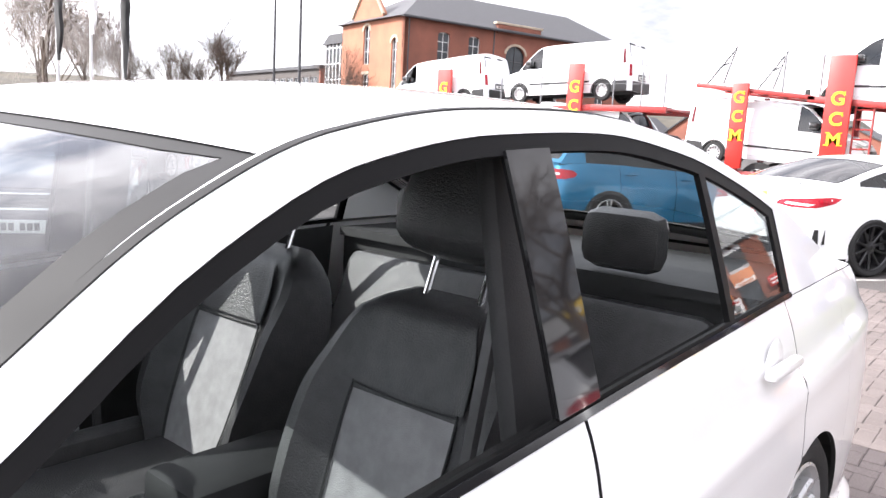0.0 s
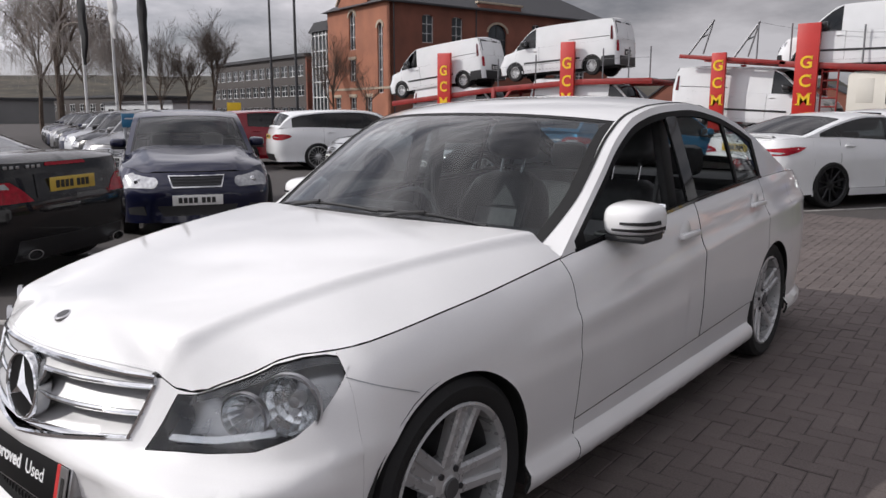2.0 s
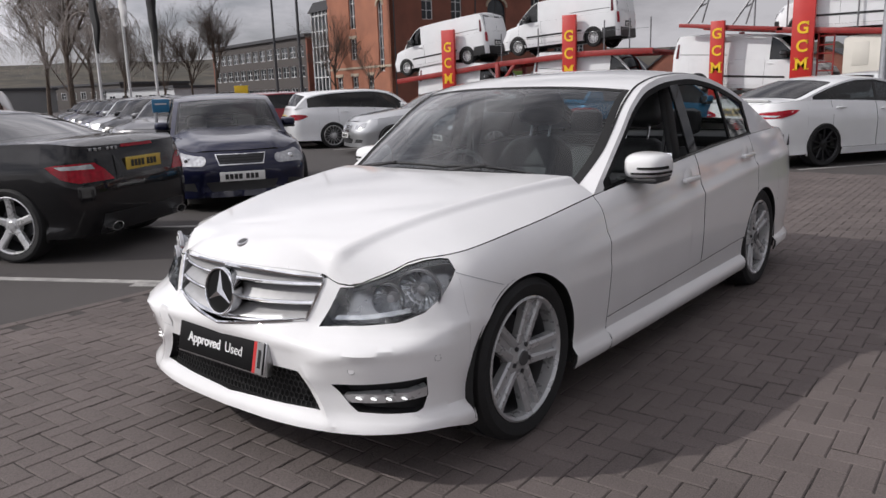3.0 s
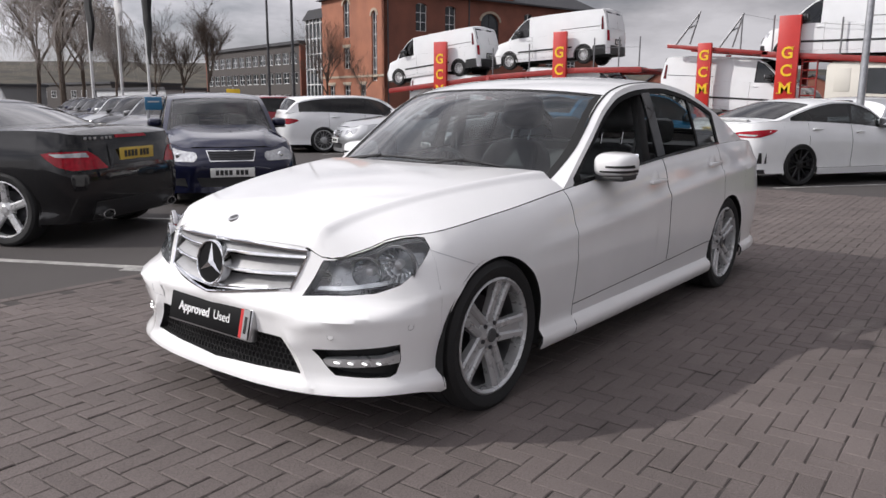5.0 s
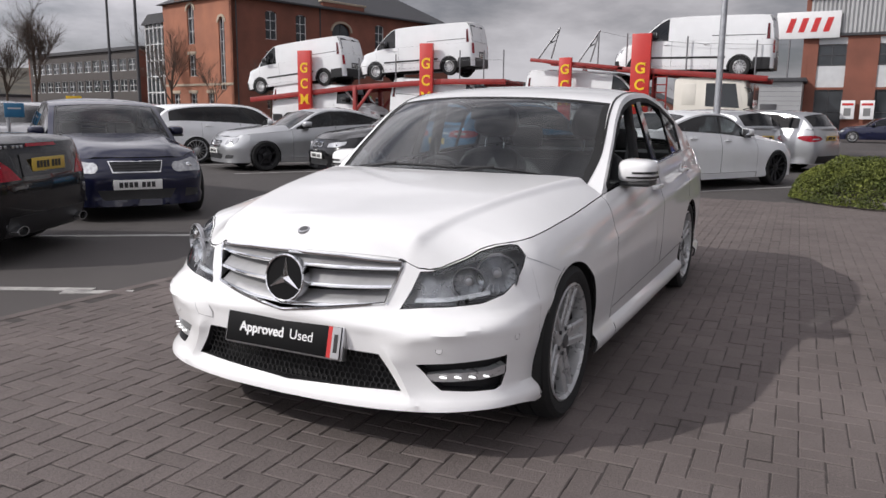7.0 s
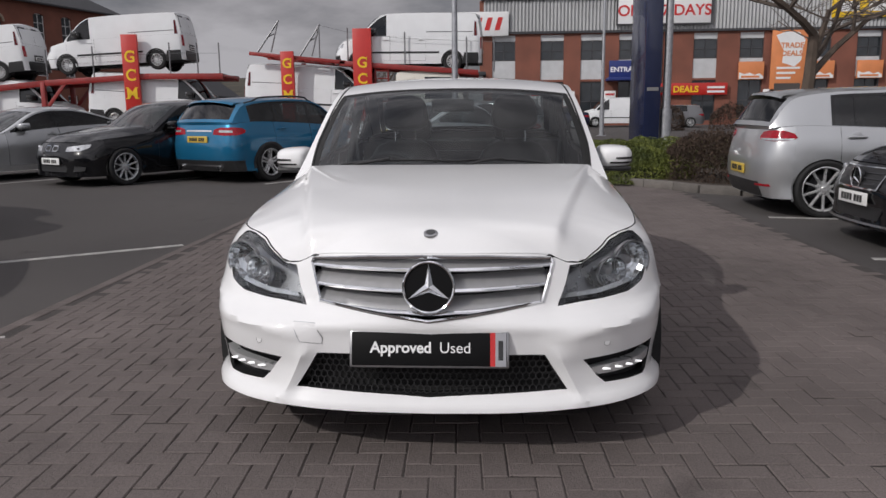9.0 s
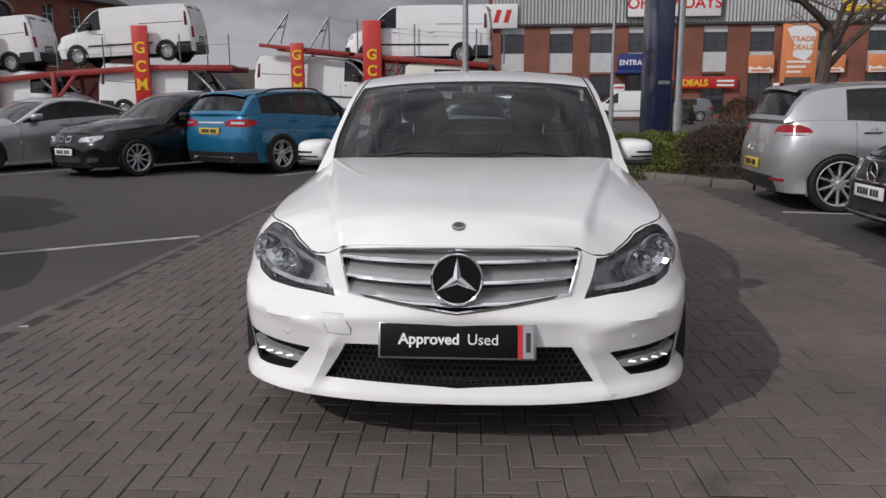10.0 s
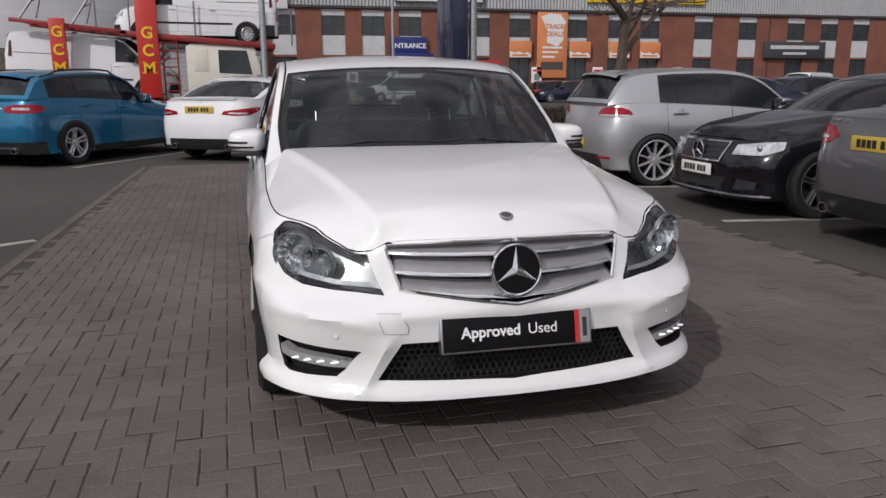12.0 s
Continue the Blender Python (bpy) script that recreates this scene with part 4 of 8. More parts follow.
def door_mirror(car, C, paint, y, z=None, stripes=False, scale=1.0):
    """A pair of door mirrors; y is where their glass faces back."""
    z = z or float(C.ztop(y)) + .03
    x = C.flank(y, float(C.ztop(y)))[0]
    for sgn in (1, -1):
        m = new("door_mirror")
        m.parent = car
        m.matrix_basis = Matrix.Translation((sgn * (x - .035), y, z)) @ Matrix.Diagonal((sgn * scale, scale, scale, 1))
        mid, hx, hz, df, db, e = .105, .096, .066, .165, .03, .60
        bm = bmesh.new()
        bmesh.ops.create_uvsphere(bm, u_segments=32, v_segments=20, radius=1)
        for v in bm.verts:
            q = Vector([math.copysign(abs(t) ** e, t) for t in v.co])
            taper = 1 - .14 * (q.x + 1) / 2
            v.co = Vector((mid + q.x * hx, q.y * (df if q.y < 0 else db) * taper, .062 + q.z * hz * taper))
        part("shell", bm, paint, m)
        part("lower_shell", boxed((.03, -.135, -.012), (mid + hx - .014, .024, .016), .013), M["black_plastic"], m)
        part("arm", boxed((-.06, -.045, -.020), (.09, .025, .002), .010), M["black_plastic"], m)
        part("glass_face", boxed((.045, .024, .008), (mid + hx - .015, .031, .115), .004), M["mirror"], m)
        if stripes:
            def yat(px, pz):
                ux = min(.999, abs((px - mid) / hx)) ** (1 / e)
                tp = 1 - .14 * ((px - mid) / hx + 1) / 2
                uz = min(.999, abs((pz - .062) / (hz * tp))) ** (1 / e)
                return -(max(0.0, 1 - ux * ux - uz * uz) ** .5) ** e * df * tp - .0035
            for xa, zz in ((.10, .058), (.07, .034)):
                bb = bmesh.new()
                rows = []
                for i in range(25):
                    px = xa + (mid + hx * .995 - xa) * (1 - (1 - i / 24) ** 1.6)
                    hw = .0045 + .003 * i / 24
                    rows.append([bb.verts.new((px + .0025 * (i / 24), yat(px, zz + s_ * hw), zz + s_ * hw)) for s_ in (-1, 0, 1)])
                for p, q in zip(rows, rows[1:]):
                    for k in (0, 1):
                        bb.faces.new((p[k], q[k], q[k + 1], p[k + 1]))
                part("indicator_strip", bb, M["dark_lens"], m)
# ---- kinds of car ----
HATCH = dict(SEDAN, rail=[(1.40, .872), (1.55, .965), (1.75, 1.10), (1.95, 1.235), (2.15, 1.318), (2.40, 1.358), (2.7, 1.372), (3.2, 1.362), (3.7, 1.325), (4.1, 1.25), (4.28, 1.13), (4.42, .99)],
             spine=[(0, 1.40, 1.28, .925), (.32, 2.07, 1.90, 1.335), (.45, 2.4, 2.25, 1.40), (.58, 2.8, 2.8, 1.425), (.74, 3.7, 3.8, 1.395), (.80, 4.05, 4.25, 1.355), (.82, 4.1, 4.29, 1.34), (1.0, 4.42, 4.54, 1.0)],
             deck_front=(4.57, 4.44), back_glass=(.83, .975), screen=(.012, .318))
UPRIGHT = dict(HATCH, rail=[(1.40, .872), (1.55, .965), (1.75, 1.10), (1.95, 1.235), (2.15, 1.318), (2.40, 1.358), (2.7, 1.374), (3.2, 1.366), (3.7, 1.338), (4.05, 1.29), (4.24, 1.19), (4.38, 1.06), (4.46, .99)],
               spine=[(0, 1.40, 1.28, .925), (.32, 2.07, 1.90, 1.335), (.45, 2.4, 2.25, 1.40), (.58, 2.8, 2.8, 1.425), (.74, 3.7, 3.8, 1.402), (.80, 4.02, 4.22, 1.370), (.82, 4.07, 4.27, 1.355), (1.0, 4.46, 4.56, 1.0)], deck_front=(4.58, 4.47))
ESTATE = dict(HATCH)
COUPE = dict(SEDAN, rail=[(1.40, .872), (1.58, .965), (1.80, 1.09), (2.0, 1.20), (2.2, 1.265), (2.45, 1.30), (2.75, 1.30), (3.05, 1.265), (3.35, 1.20), (3.65, 1.115), (3.9, 1.03), (4.02, 1.0)],
             spine=[(0, 1.40, 1.28, .925), (.32, 2.1, 1.95, 1.27), (.45, 2.42, 2.3, 1.335), (.58, 2.8, 2.75, 1.36), (.70, 3.12, 3.2, 1.325), (.72, 3.17, 3.27, 1.31), (1.0, 4.02, 4.18, 1.03)], deck_front=(4.18, 4.02))
ROADSTER = dict(SEDAN, rail=[(1.40, .872), (1.6, .98), (1.85, 1.12), (2.05, 1.205), (2.3, 1.245), (2.6, 1.215), (2.9, 1.125), (3.2, 1.03), (3.35, .992)],
                spine=[(0, 1.40, 1.28, .925), (.32, 2.0, 1.85, 1.22), (.5, 2.3, 2.3, 1.285), (.68, 2.6, 2.65, 1.265), (.70, 2.65, 2.7, 1.255), (1.0, 3.35, 3.5, 1.02)],
                deck=[(3.3, 1.025), (3.9, 1.03), (4.3, 1.02), (4.45, 1.0), (4.59, .955)], deck_front=(3.5, 3.35), back_glass=(.72, .975))
VAN = dict(SEDAN, fin=0, crease=0,
           plan=[(0, .02), (.4, .05), (.7, .15), (.85, .30), (.93, .55), (.975, 1.0), (.985, 2), (.985, 4.5), (.965, 5.15), (.92, 5.27), (.6, 5.33), (0, 5.34)],
           top=[(.02, .93), (.15, .95), (.3, .98), (.55, 1.03), (1.0, 1.10), (1.5, 1.15), (5.34, 1.15)],
           shoulder=[(0, .03), (1.0, .03), (1.5, .004), (5.34, .002)],
           front=[(.22, -.06), (.3, .0), (.45, .02), (.6, .02), (.8, -.02), (.95, -.1), (1.1, -.2)],
           side=[(.2, -.05), (.28, -.01), (.5, .0), (.9, .0), (1.2, -.01), (2.0, -.05)], back=[(.2, -.04), (.3, .0), (1.3, -.01)],
           hood=[(.02, .93), (.3, 1.03), (.7, 1.14), (1.0, 1.2)], hood_back=(.80, .97), deck=[(5, 1.15), (5.34, 1.15)], deck_front=(5.33, 5.30),
           rail=[(.95, 1.11), (1.2, 1.34), (1.5, 1.60), (1.75, 1.78), (2.0, 1.87), (3, 1.90), (4.8, 1.885), (5.12, 1.85), (5.2, 1.6), (5.27, 1.16)],
           spine=[(0, .95, .79, 1.17), (.3, 1.75, 1.62, 1.88), (.4, 2.0, 2.0, 1.95), (.7, 4.0, 4.2, 1.97), (.85, 5.08, 5.17, 1.93), (.9, 5.14, 5.25, 1.8), (1, 5.27, 5.335, 1.16)],
           screen=(.02, .29), back_glass=(.905, .985), tumble=(.06, .05), axles=(.99, 4.29), arch=.36, low=.26)


def heading(nose_or_tail, toward, tail=False, length=0.0, z=0.0):
    """The pose of a car from its nose (or tail) and the way it faces."""
    h = Vector((*toward, 0)).normalized()
    p = Vector((*nose_or_tail, z))
    if tail:
        p = p + h * length
    return Matrix.Translation(p) @ Matrix.Rotation(math.atan2(h.x, -h.y), 4, "Z")


def car(name, label, C, colour, m, category="car", rims="rim_silver", spokes=10, twin=False, wheel_r=.32, rim_r=.235, glass_mat="glass", side_mat="dark_glass", grille=(.34, .50, .64),
        head=(.50, .84, .55, .68), tail=(.42, .86, .70, .84), plate="plate_yellow", front_plate=True, step=.085, doors=((1.42, 2.47), (2.475, 3.40)),
        windows=None, seats=True, head_mat="clear_lens", tail_mat="red_lens", chrome_frame=True, mirrors=True, exhaust=False, low_grille=True, roof_mat=None, group="parked cars", mirror_paint=None, plate_z=.78, fplate_z=.42, chrome_lip=False, spoiler=False, roof_rails=False, rear_cladding=0.0, name_marks=0, round_head=False, grille_disc=True, round_tail=False, kidney=False, rear_seats=True, tail_shape=None, tail_white=None, spoke_w=.032, cladding=0.0, disc_r=.062, slat_mat="satin_silver", rear_trim=(), square_exhaust=False, hatch_spoiler=False):
    """A parked car of one of the kinds above, with its lamps, grille, plates, wheels and seats."""
    c = thing(name, label, category, m, group)
    P = M[colour]
    kz = C.kz
    body(c, C, P, step, doors, glass=M[glass_mat], side_glass=M[side_mat], windows=windows, roof_mat=roof_mat)
    end = C.s[-1]
    wall_b = lambda q, z: C.wall(end - abs(q), z) * np.array((math.copysign(1, q) if q else 0.0, 1, 1))
    # lamps
    if head:
        s0, s1, z0, z1 = head
        loop = [(s0, z0 * kz), (s0 + (s1 - s0) * .6, z0 * kz + .005), (s1 - .03, (z0 + .06) * kz), (s1, (z1 + .01) * kz), (s0 + (s1 - s0) * .6, z1 * kz), (s0 + .02, (z1 - .03) * kz)]
        if round_head:
            r = (z1 - z0) * kz / 2
            zc, xa, xb = (z0 + z1) / 2 * kz, s0 + (z1 - z0) * kz * .42, s1 - (z1 - z0) * kz * .6
            loop = [(xb + r * 1.15 * math.cos(t), zc + .006 + r * math.sin(t)) for t in np.linspace(-2.1, 2.1, 15)] + [(xa + r * .8 * math.cos(t), zc - .012 + r * .72 * math.sin(t)) for t in np.linspace(1.25, 5.03, 13)]
        for sg in (1, -1):
            o = part("headlamp", skin([[(sg * s, z) for s, z in loop[::sg]]], .05, C.wall, .01, .004), M[head_mat], c)
            mid = C.wall(sg * (s0 + s1) / 2, (z0 + z1) / 2 * kz)
            bm = bmesh.new()
            bmesh.ops.create_uvsphere(bm, u_segments=14, v_segments=8, radius=.036)
            bmesh.ops.transform(bm, matrix=Matrix.Translation(mid) @ Matrix.Diagonal((1, .4, 1, 1)), verts=bm.verts[:])
            part("projector", bm, M["chrome"], o)
    if tail:
        s0, s1, z0, z1 = tail
        w_ = s1 - s0
        loop = [(s0, (z0 * .45 + z1 * .55 - .012) * kz), (s0 + w_ * .3, (z0 + .022) * kz), (s0 + w_ * .65, (z0 + .004) * kz), (s1, z0 * kz), (s1 + .14, (z0 + .035) * kz), (s1 + .26, (z0 + .085) * kz), (s1 + .20, (z1 - .015) * kz), (s1 + .06, z1 * kz), (s0 + w_ * .6, z1 * kz), (s0 + w_ * .25, (z1 - .018) * kz)]
        if round_tail:
            loop = [(s0 + .03, z0 * kz), (s1, z0 * kz), (s1 + .16, (z0 + .02) * kz), (s1 + .20, (z0 * .5 + z1 * .5) * kz), (s1 + .15, (z1 - .012) * kz), (s1, z1 * kz), (s0 + .05, z1 * kz), (s0, (z1 - .035) * kz), (s0, (z0 + .03) * kz)]
        if tail_shape:
            loop = [(a, b * kz) for a, b in tail_shape]
        for sg in (1, -1):
            o = part("tail_lamp", skin([[(sg * s, z) for s, z in loop[::sg]]], .05, wall_b, .01, .005), M[tail_mat], c)
            strip = [(s0 + w_ * .35, (z0 + .055) * kz), (s0 + w_ * .8, (z0 + .045) * kz), (s0 + w_ * .8, (z0 + .075) * kz), (s0 + w_ * .35, (z0 + .078) * kz)]
            if tail_white:
                strip = [(a, b * kz) for a, b in tail_white]
            part("reversing_lens", skin([[(sg * s, z) for s, z in strip[::sg]]], .05, wall_b, .004, .008), M["clear_lens"], o)
    if grille:
        w, z0, z1 = grille
        loop = [(-w * .85, z0 * kz), (w * .85, z0 * kz), (w, z1 * kz), (-w, z1 * kz)]
        g = part("grille", skin([loop], .06, C.wall, .01, .003), M["black_plastic"], c)
        if chrome_frame:
            part("grille_frame", skin([loop, shrink(loop, .016)], .05, C.wall, .008, .012), M["chrome"], g)
            for k in (1, 2, 3):
                zz = (z0 + (z1 - z0) * k / 4) * kz
                part("grille_slat", skin([[(-w * .86, zz - .006), (w * .86, zz - .006), (w * .86, zz + .006), (-w * .86, zz + .006)]], .06, C.wall, .008, .010), M[slat_mat], g)
            if grille_disc:
                at = Matrix.Translation(C.wall(0, (z0 + z1) / 2 * kz) + np.array((0, -.03, 0)))
                gd = part("grille_disc", lathe([(.0, -.004), (disc_r - .006, -.004), (disc_r - .004, .008), (disc_r + .004, .006), (disc_r + .004, -.03)], 28, at @ Matrix.Rotation(radians(-90), 4, "Z")), M["chrome" if disc_r < .07 else "black_gloss"], g)
                part("disc_ring", tube([at @ Vector((disc_r * math.cos(t), -.004, disc_r * math.sin(t))) for t in np.linspace(0, 2 * math.pi, 29)], .007, 6), M["chrome"], gd)
                for k in range(3):
                    t = math.pi / 2 + k * 2 * math.pi / 3
                    part("disc_arm", tube([at @ Vector((0, -.012, 0)), at @ Vector((disc_r * math.cos(t), -.006, disc_r * math.sin(t)))], .013, 6, None, .004), M["chrome"], gd)
    if kidney:
        for sg in (1, -1):
            lp = [(.03, .575 * kz), (.15, .575 * kz), (.185, .61 * kz), (.17, .665 * kz), (.05, .67 * kz), (.02, .63 * kz)]
            k_ = part("grille", skin([[(sg * s, z) for s, z in lp[::sg]]], .04, C.wall, .008, .005), M["black_plastic"], c)
            part("grille_frame", skin([[(sg * s, z) for s, z in lp[::sg]], shrink([(sg * s, z) for s, z in lp[::sg]], .014)], .03, C.wall, .008, .014), M["chrome"], k_)
    if low_grille:
        loop = [(-.36, .25 * kz), (.36, .25 * kz), (.42, .36 * kz), (-.42, .36 * kz)]
        part("lower_intake", skin([loop], .06, C.wall, .01, .003), M["black_plastic"], c)
        for sg in (1, -1):
            lp = [(.52, .26 * kz), (.72, .27 * kz), (.74, .34 * kz), (.55, .36 * kz)]
            part("side_intake", skin([[(sg * s, z) for s, z in lp[::sg]]], .06, C.wall, .01, .003), M["black_plastic"], c)
        loop = [(-.62, .215 * kz), (.62, .215 * kz), (.60, .38 * kz), (-.60, .38 * kz)]
        part("rear_diffuser", skin([loop], .06, wall_b, .01, .004), M["black_plastic"], c)
    if plate:
        yb = C.wall(end, plate_z * kz)
        number_plate(c, "rear_number_plate", (0, yb[1] + .012, plate_z * kz), Matrix.Rotation(math.pi, 4, "Z"), M[plate])
    if front_plate:
        yf = C.wall(0, fplate_z * kz)
        number_plate(c, "front_number_plate", (0, yf[1] - .02, fplate_z * kz), Matrix.Identity(4), M["plate_white"])
    if exhaust:
        for sg in (1, -1):
            e = C.wall(end - .5, .27)
            part("exhaust_tip", lathe([(.048, 0), (.052, .002), (.052, .12), (.045, .12), (.045, .01)], 18, Matrix.Translation((sg * e[0], e[1] - .06, .265)) @ Matrix.Diagonal((1.55 if square_exhaust else 1, 1, .75, 1)) @ Matrix.Rotation(radians(90), 4, "Z")), M["chrome"], c)
    if chrome_lip:
        part("chrome_lip", skin([[(-.86, .205 * kz), (.86, .205 * kz), (.86, .222 * kz), (-.86, .222 * kz)]], .04, C.wall, .01, .010), M["satin_silver"], c)
        ys = (C.axles[0] + C.arch + .05, C.axles[1] - C.arch - .05)
        b = skin([[(ys[0], C.low + .01), (ys[1], C.low + .01), (ys[1], C.low + .032), (ys[0], C.low + .032)]], .1, C.flank, .008, .008)
        b2 = mirrored(b)
        part("sill_trim", b, M["chrome"], c)
        part("sill_trim", b2, M["chrome"], c)
    if spoiler:
        e = [p for p in C.edge(C.length - .16, C.length, 16)]
        f, _ = C.lid("deck")
        pts = [Vector(f(x, C.length - .12 - .06 * (x / .62) ** 2)) for x in np.linspace(-.6, .6, 17)]
        bm = bmesh.new()
        rows = [[bm.verts.new(p + Vector(o)) for o in ((0, -.05, .002), (0, .03, .034), (0, .045, .028), (0, .03, -.005))] for p in pts]
        for p, q in zip(rows, rows[1:]):
            for i in range(3):
                bm.faces.new((p[i], q[i], q[i + 1], p[i + 1]))
        part("boot_spoiler", bm, P, c)
    if roof_rails:
        for sg in (1, -1):
            pts = [Vector(C.roof(sg * .93, v)) + Vector((0, 0, .045 if .42 < v < .74 else .0)) for v in np.linspace(.38, .78, 14)]
            part("roof_rail", tube(pts, .016, 8), M["black_plastic"], c)
    if rear_cladding:
        loop = [(-1.0, (C.low + .03)), (1.0, (C.low + .03)), (.98, rear_cladding), (-.98, rear_cladding)]
        part("rear_cladding", skin([loop], .06, wall_b, .01, .006), M["black_plastic"], c)
    # patches of trim across the tail: half width, lower and upper edge, material
    for nm, q0, q1, za, zb, mt in rear_trim:
        for sg in ((1, -1) if q0 > 0 else (0,)):
            lp = [(q0, za * kz), (q1, za * kz), (q1 - .02, zb * kz), (q0 + .02, zb * kz)] if sg else [(-q1, za * kz), (q1, za * kz), (q1 - .02, zb * kz), (-q1 + .02, zb * kz)]
            part(nm, skin([[(sg * a_, b_) for a_, b_ in lp[::sg]] if sg else lp], .05, wall_b, .008, .007), M[mt], c)
    if cladding:
        # dark plastic round the wheel arches and along the sills
        for ax in C.axles:
            arc = [radians(d_) for d_ in range(-8, 189, 14)]
            lp = [(ax + (C.arch + cladding) * math.cos(t), .31 + (C.arch + cladding) * math.sin(t)) for t in arc] + [(ax + (C.arch + .004) * math.cos(t), .31 + (C.arch + .004) * math.sin(t)) for t in arc[::-1]]
            b = skin([lp], .06, C.flank, .008, .008)
            b2 = mirrored(b)
            part("arch_trim", b, M["black_plastic"], c)
            part("arch_trim", b2, M["black_plastic"], c)
        ya_, yb_ = C.axles[0] + C.arch + cladding, C.axles[1] - C.arch - cladding
        b = skin([[(ya_, C.low + .004), (yb_, C.low + .004), (yb_, C.low + .10), (ya_, C.low + .10)]], .09, C.flank, .008, .009)
        b2 = mirrored(b)
        part("sill_trim", b, M["black_plastic"], c)
        part("sill_trim", b2, M["black_plastic"], c)
    if hatch_spoiler:
        v0 = C.back_glass[0]
        bm = bmesh.new()
        rows = [[bm.verts.new(Vector(C.roof(u, v)) + Vector(o)) for v, o in ((v0 - .05, (0, 0, .004)), (v0 - .012, (0, .05, .014)), (v0 + .004, (0, .055, .002)), (v0 - .004, (0, .01, -.012)))] for u in np.linspace(-.86, .86, 15)]
        for p, q in zip(rows, rows[1:]):
            for i in range(3):
                bm.faces.new((p[i], q[i], q[i + 1], p[i + 1]))
        part("roof_spoiler", bm, P, c)
    for k in range(name_marks):
        p = wall_b(.62 - k * .055 if k < 3 else .58 - k * .055, .93 * kz)
        part("name_mark", boxed((-.016, -.002, -.012), (.016, .006, .012), .002, Matrix.Translation(p + np.array((0, .004, 0)))), M["satin_silver"], c)
    for ax in C.axles:
        for sg in (1, -1):
            wheel(c, sg * (C.half - .105), ax, sg, wheel_r, rim_r, M[rims], spokes, twin, .215, False, spoke_w=spoke_w)
    if mirrors:
        door_mirror(c, C, M[mirror_paint] if mirror_paint else P, C.fy(1.80))
    if seats:
        for sg in (1, -1):
            for yy, zz in ((2.35, .33), (3.05, .33))[:2 if rear_seats else 1]:
                s = new("seat")
                s.parent = c
                s.matrix_basis = Matrix.Translation((sg * .36 * C.kx, C.fy(yy), zz * kz))
                lean = Matrix.Rotation(radians(-20), 4, "X")
                part("backrest", boxed((-.24, 0, .05), (.24, .12, .60), .05, lean), M["leather"], s)
                part("headrest", boxed((-.13, .0, .63), (.13, .10, .80), .04, lean), M["leather"], s)
    return c
# ---- the white saloon ----
HERO = Shape(HERO_SPEC)


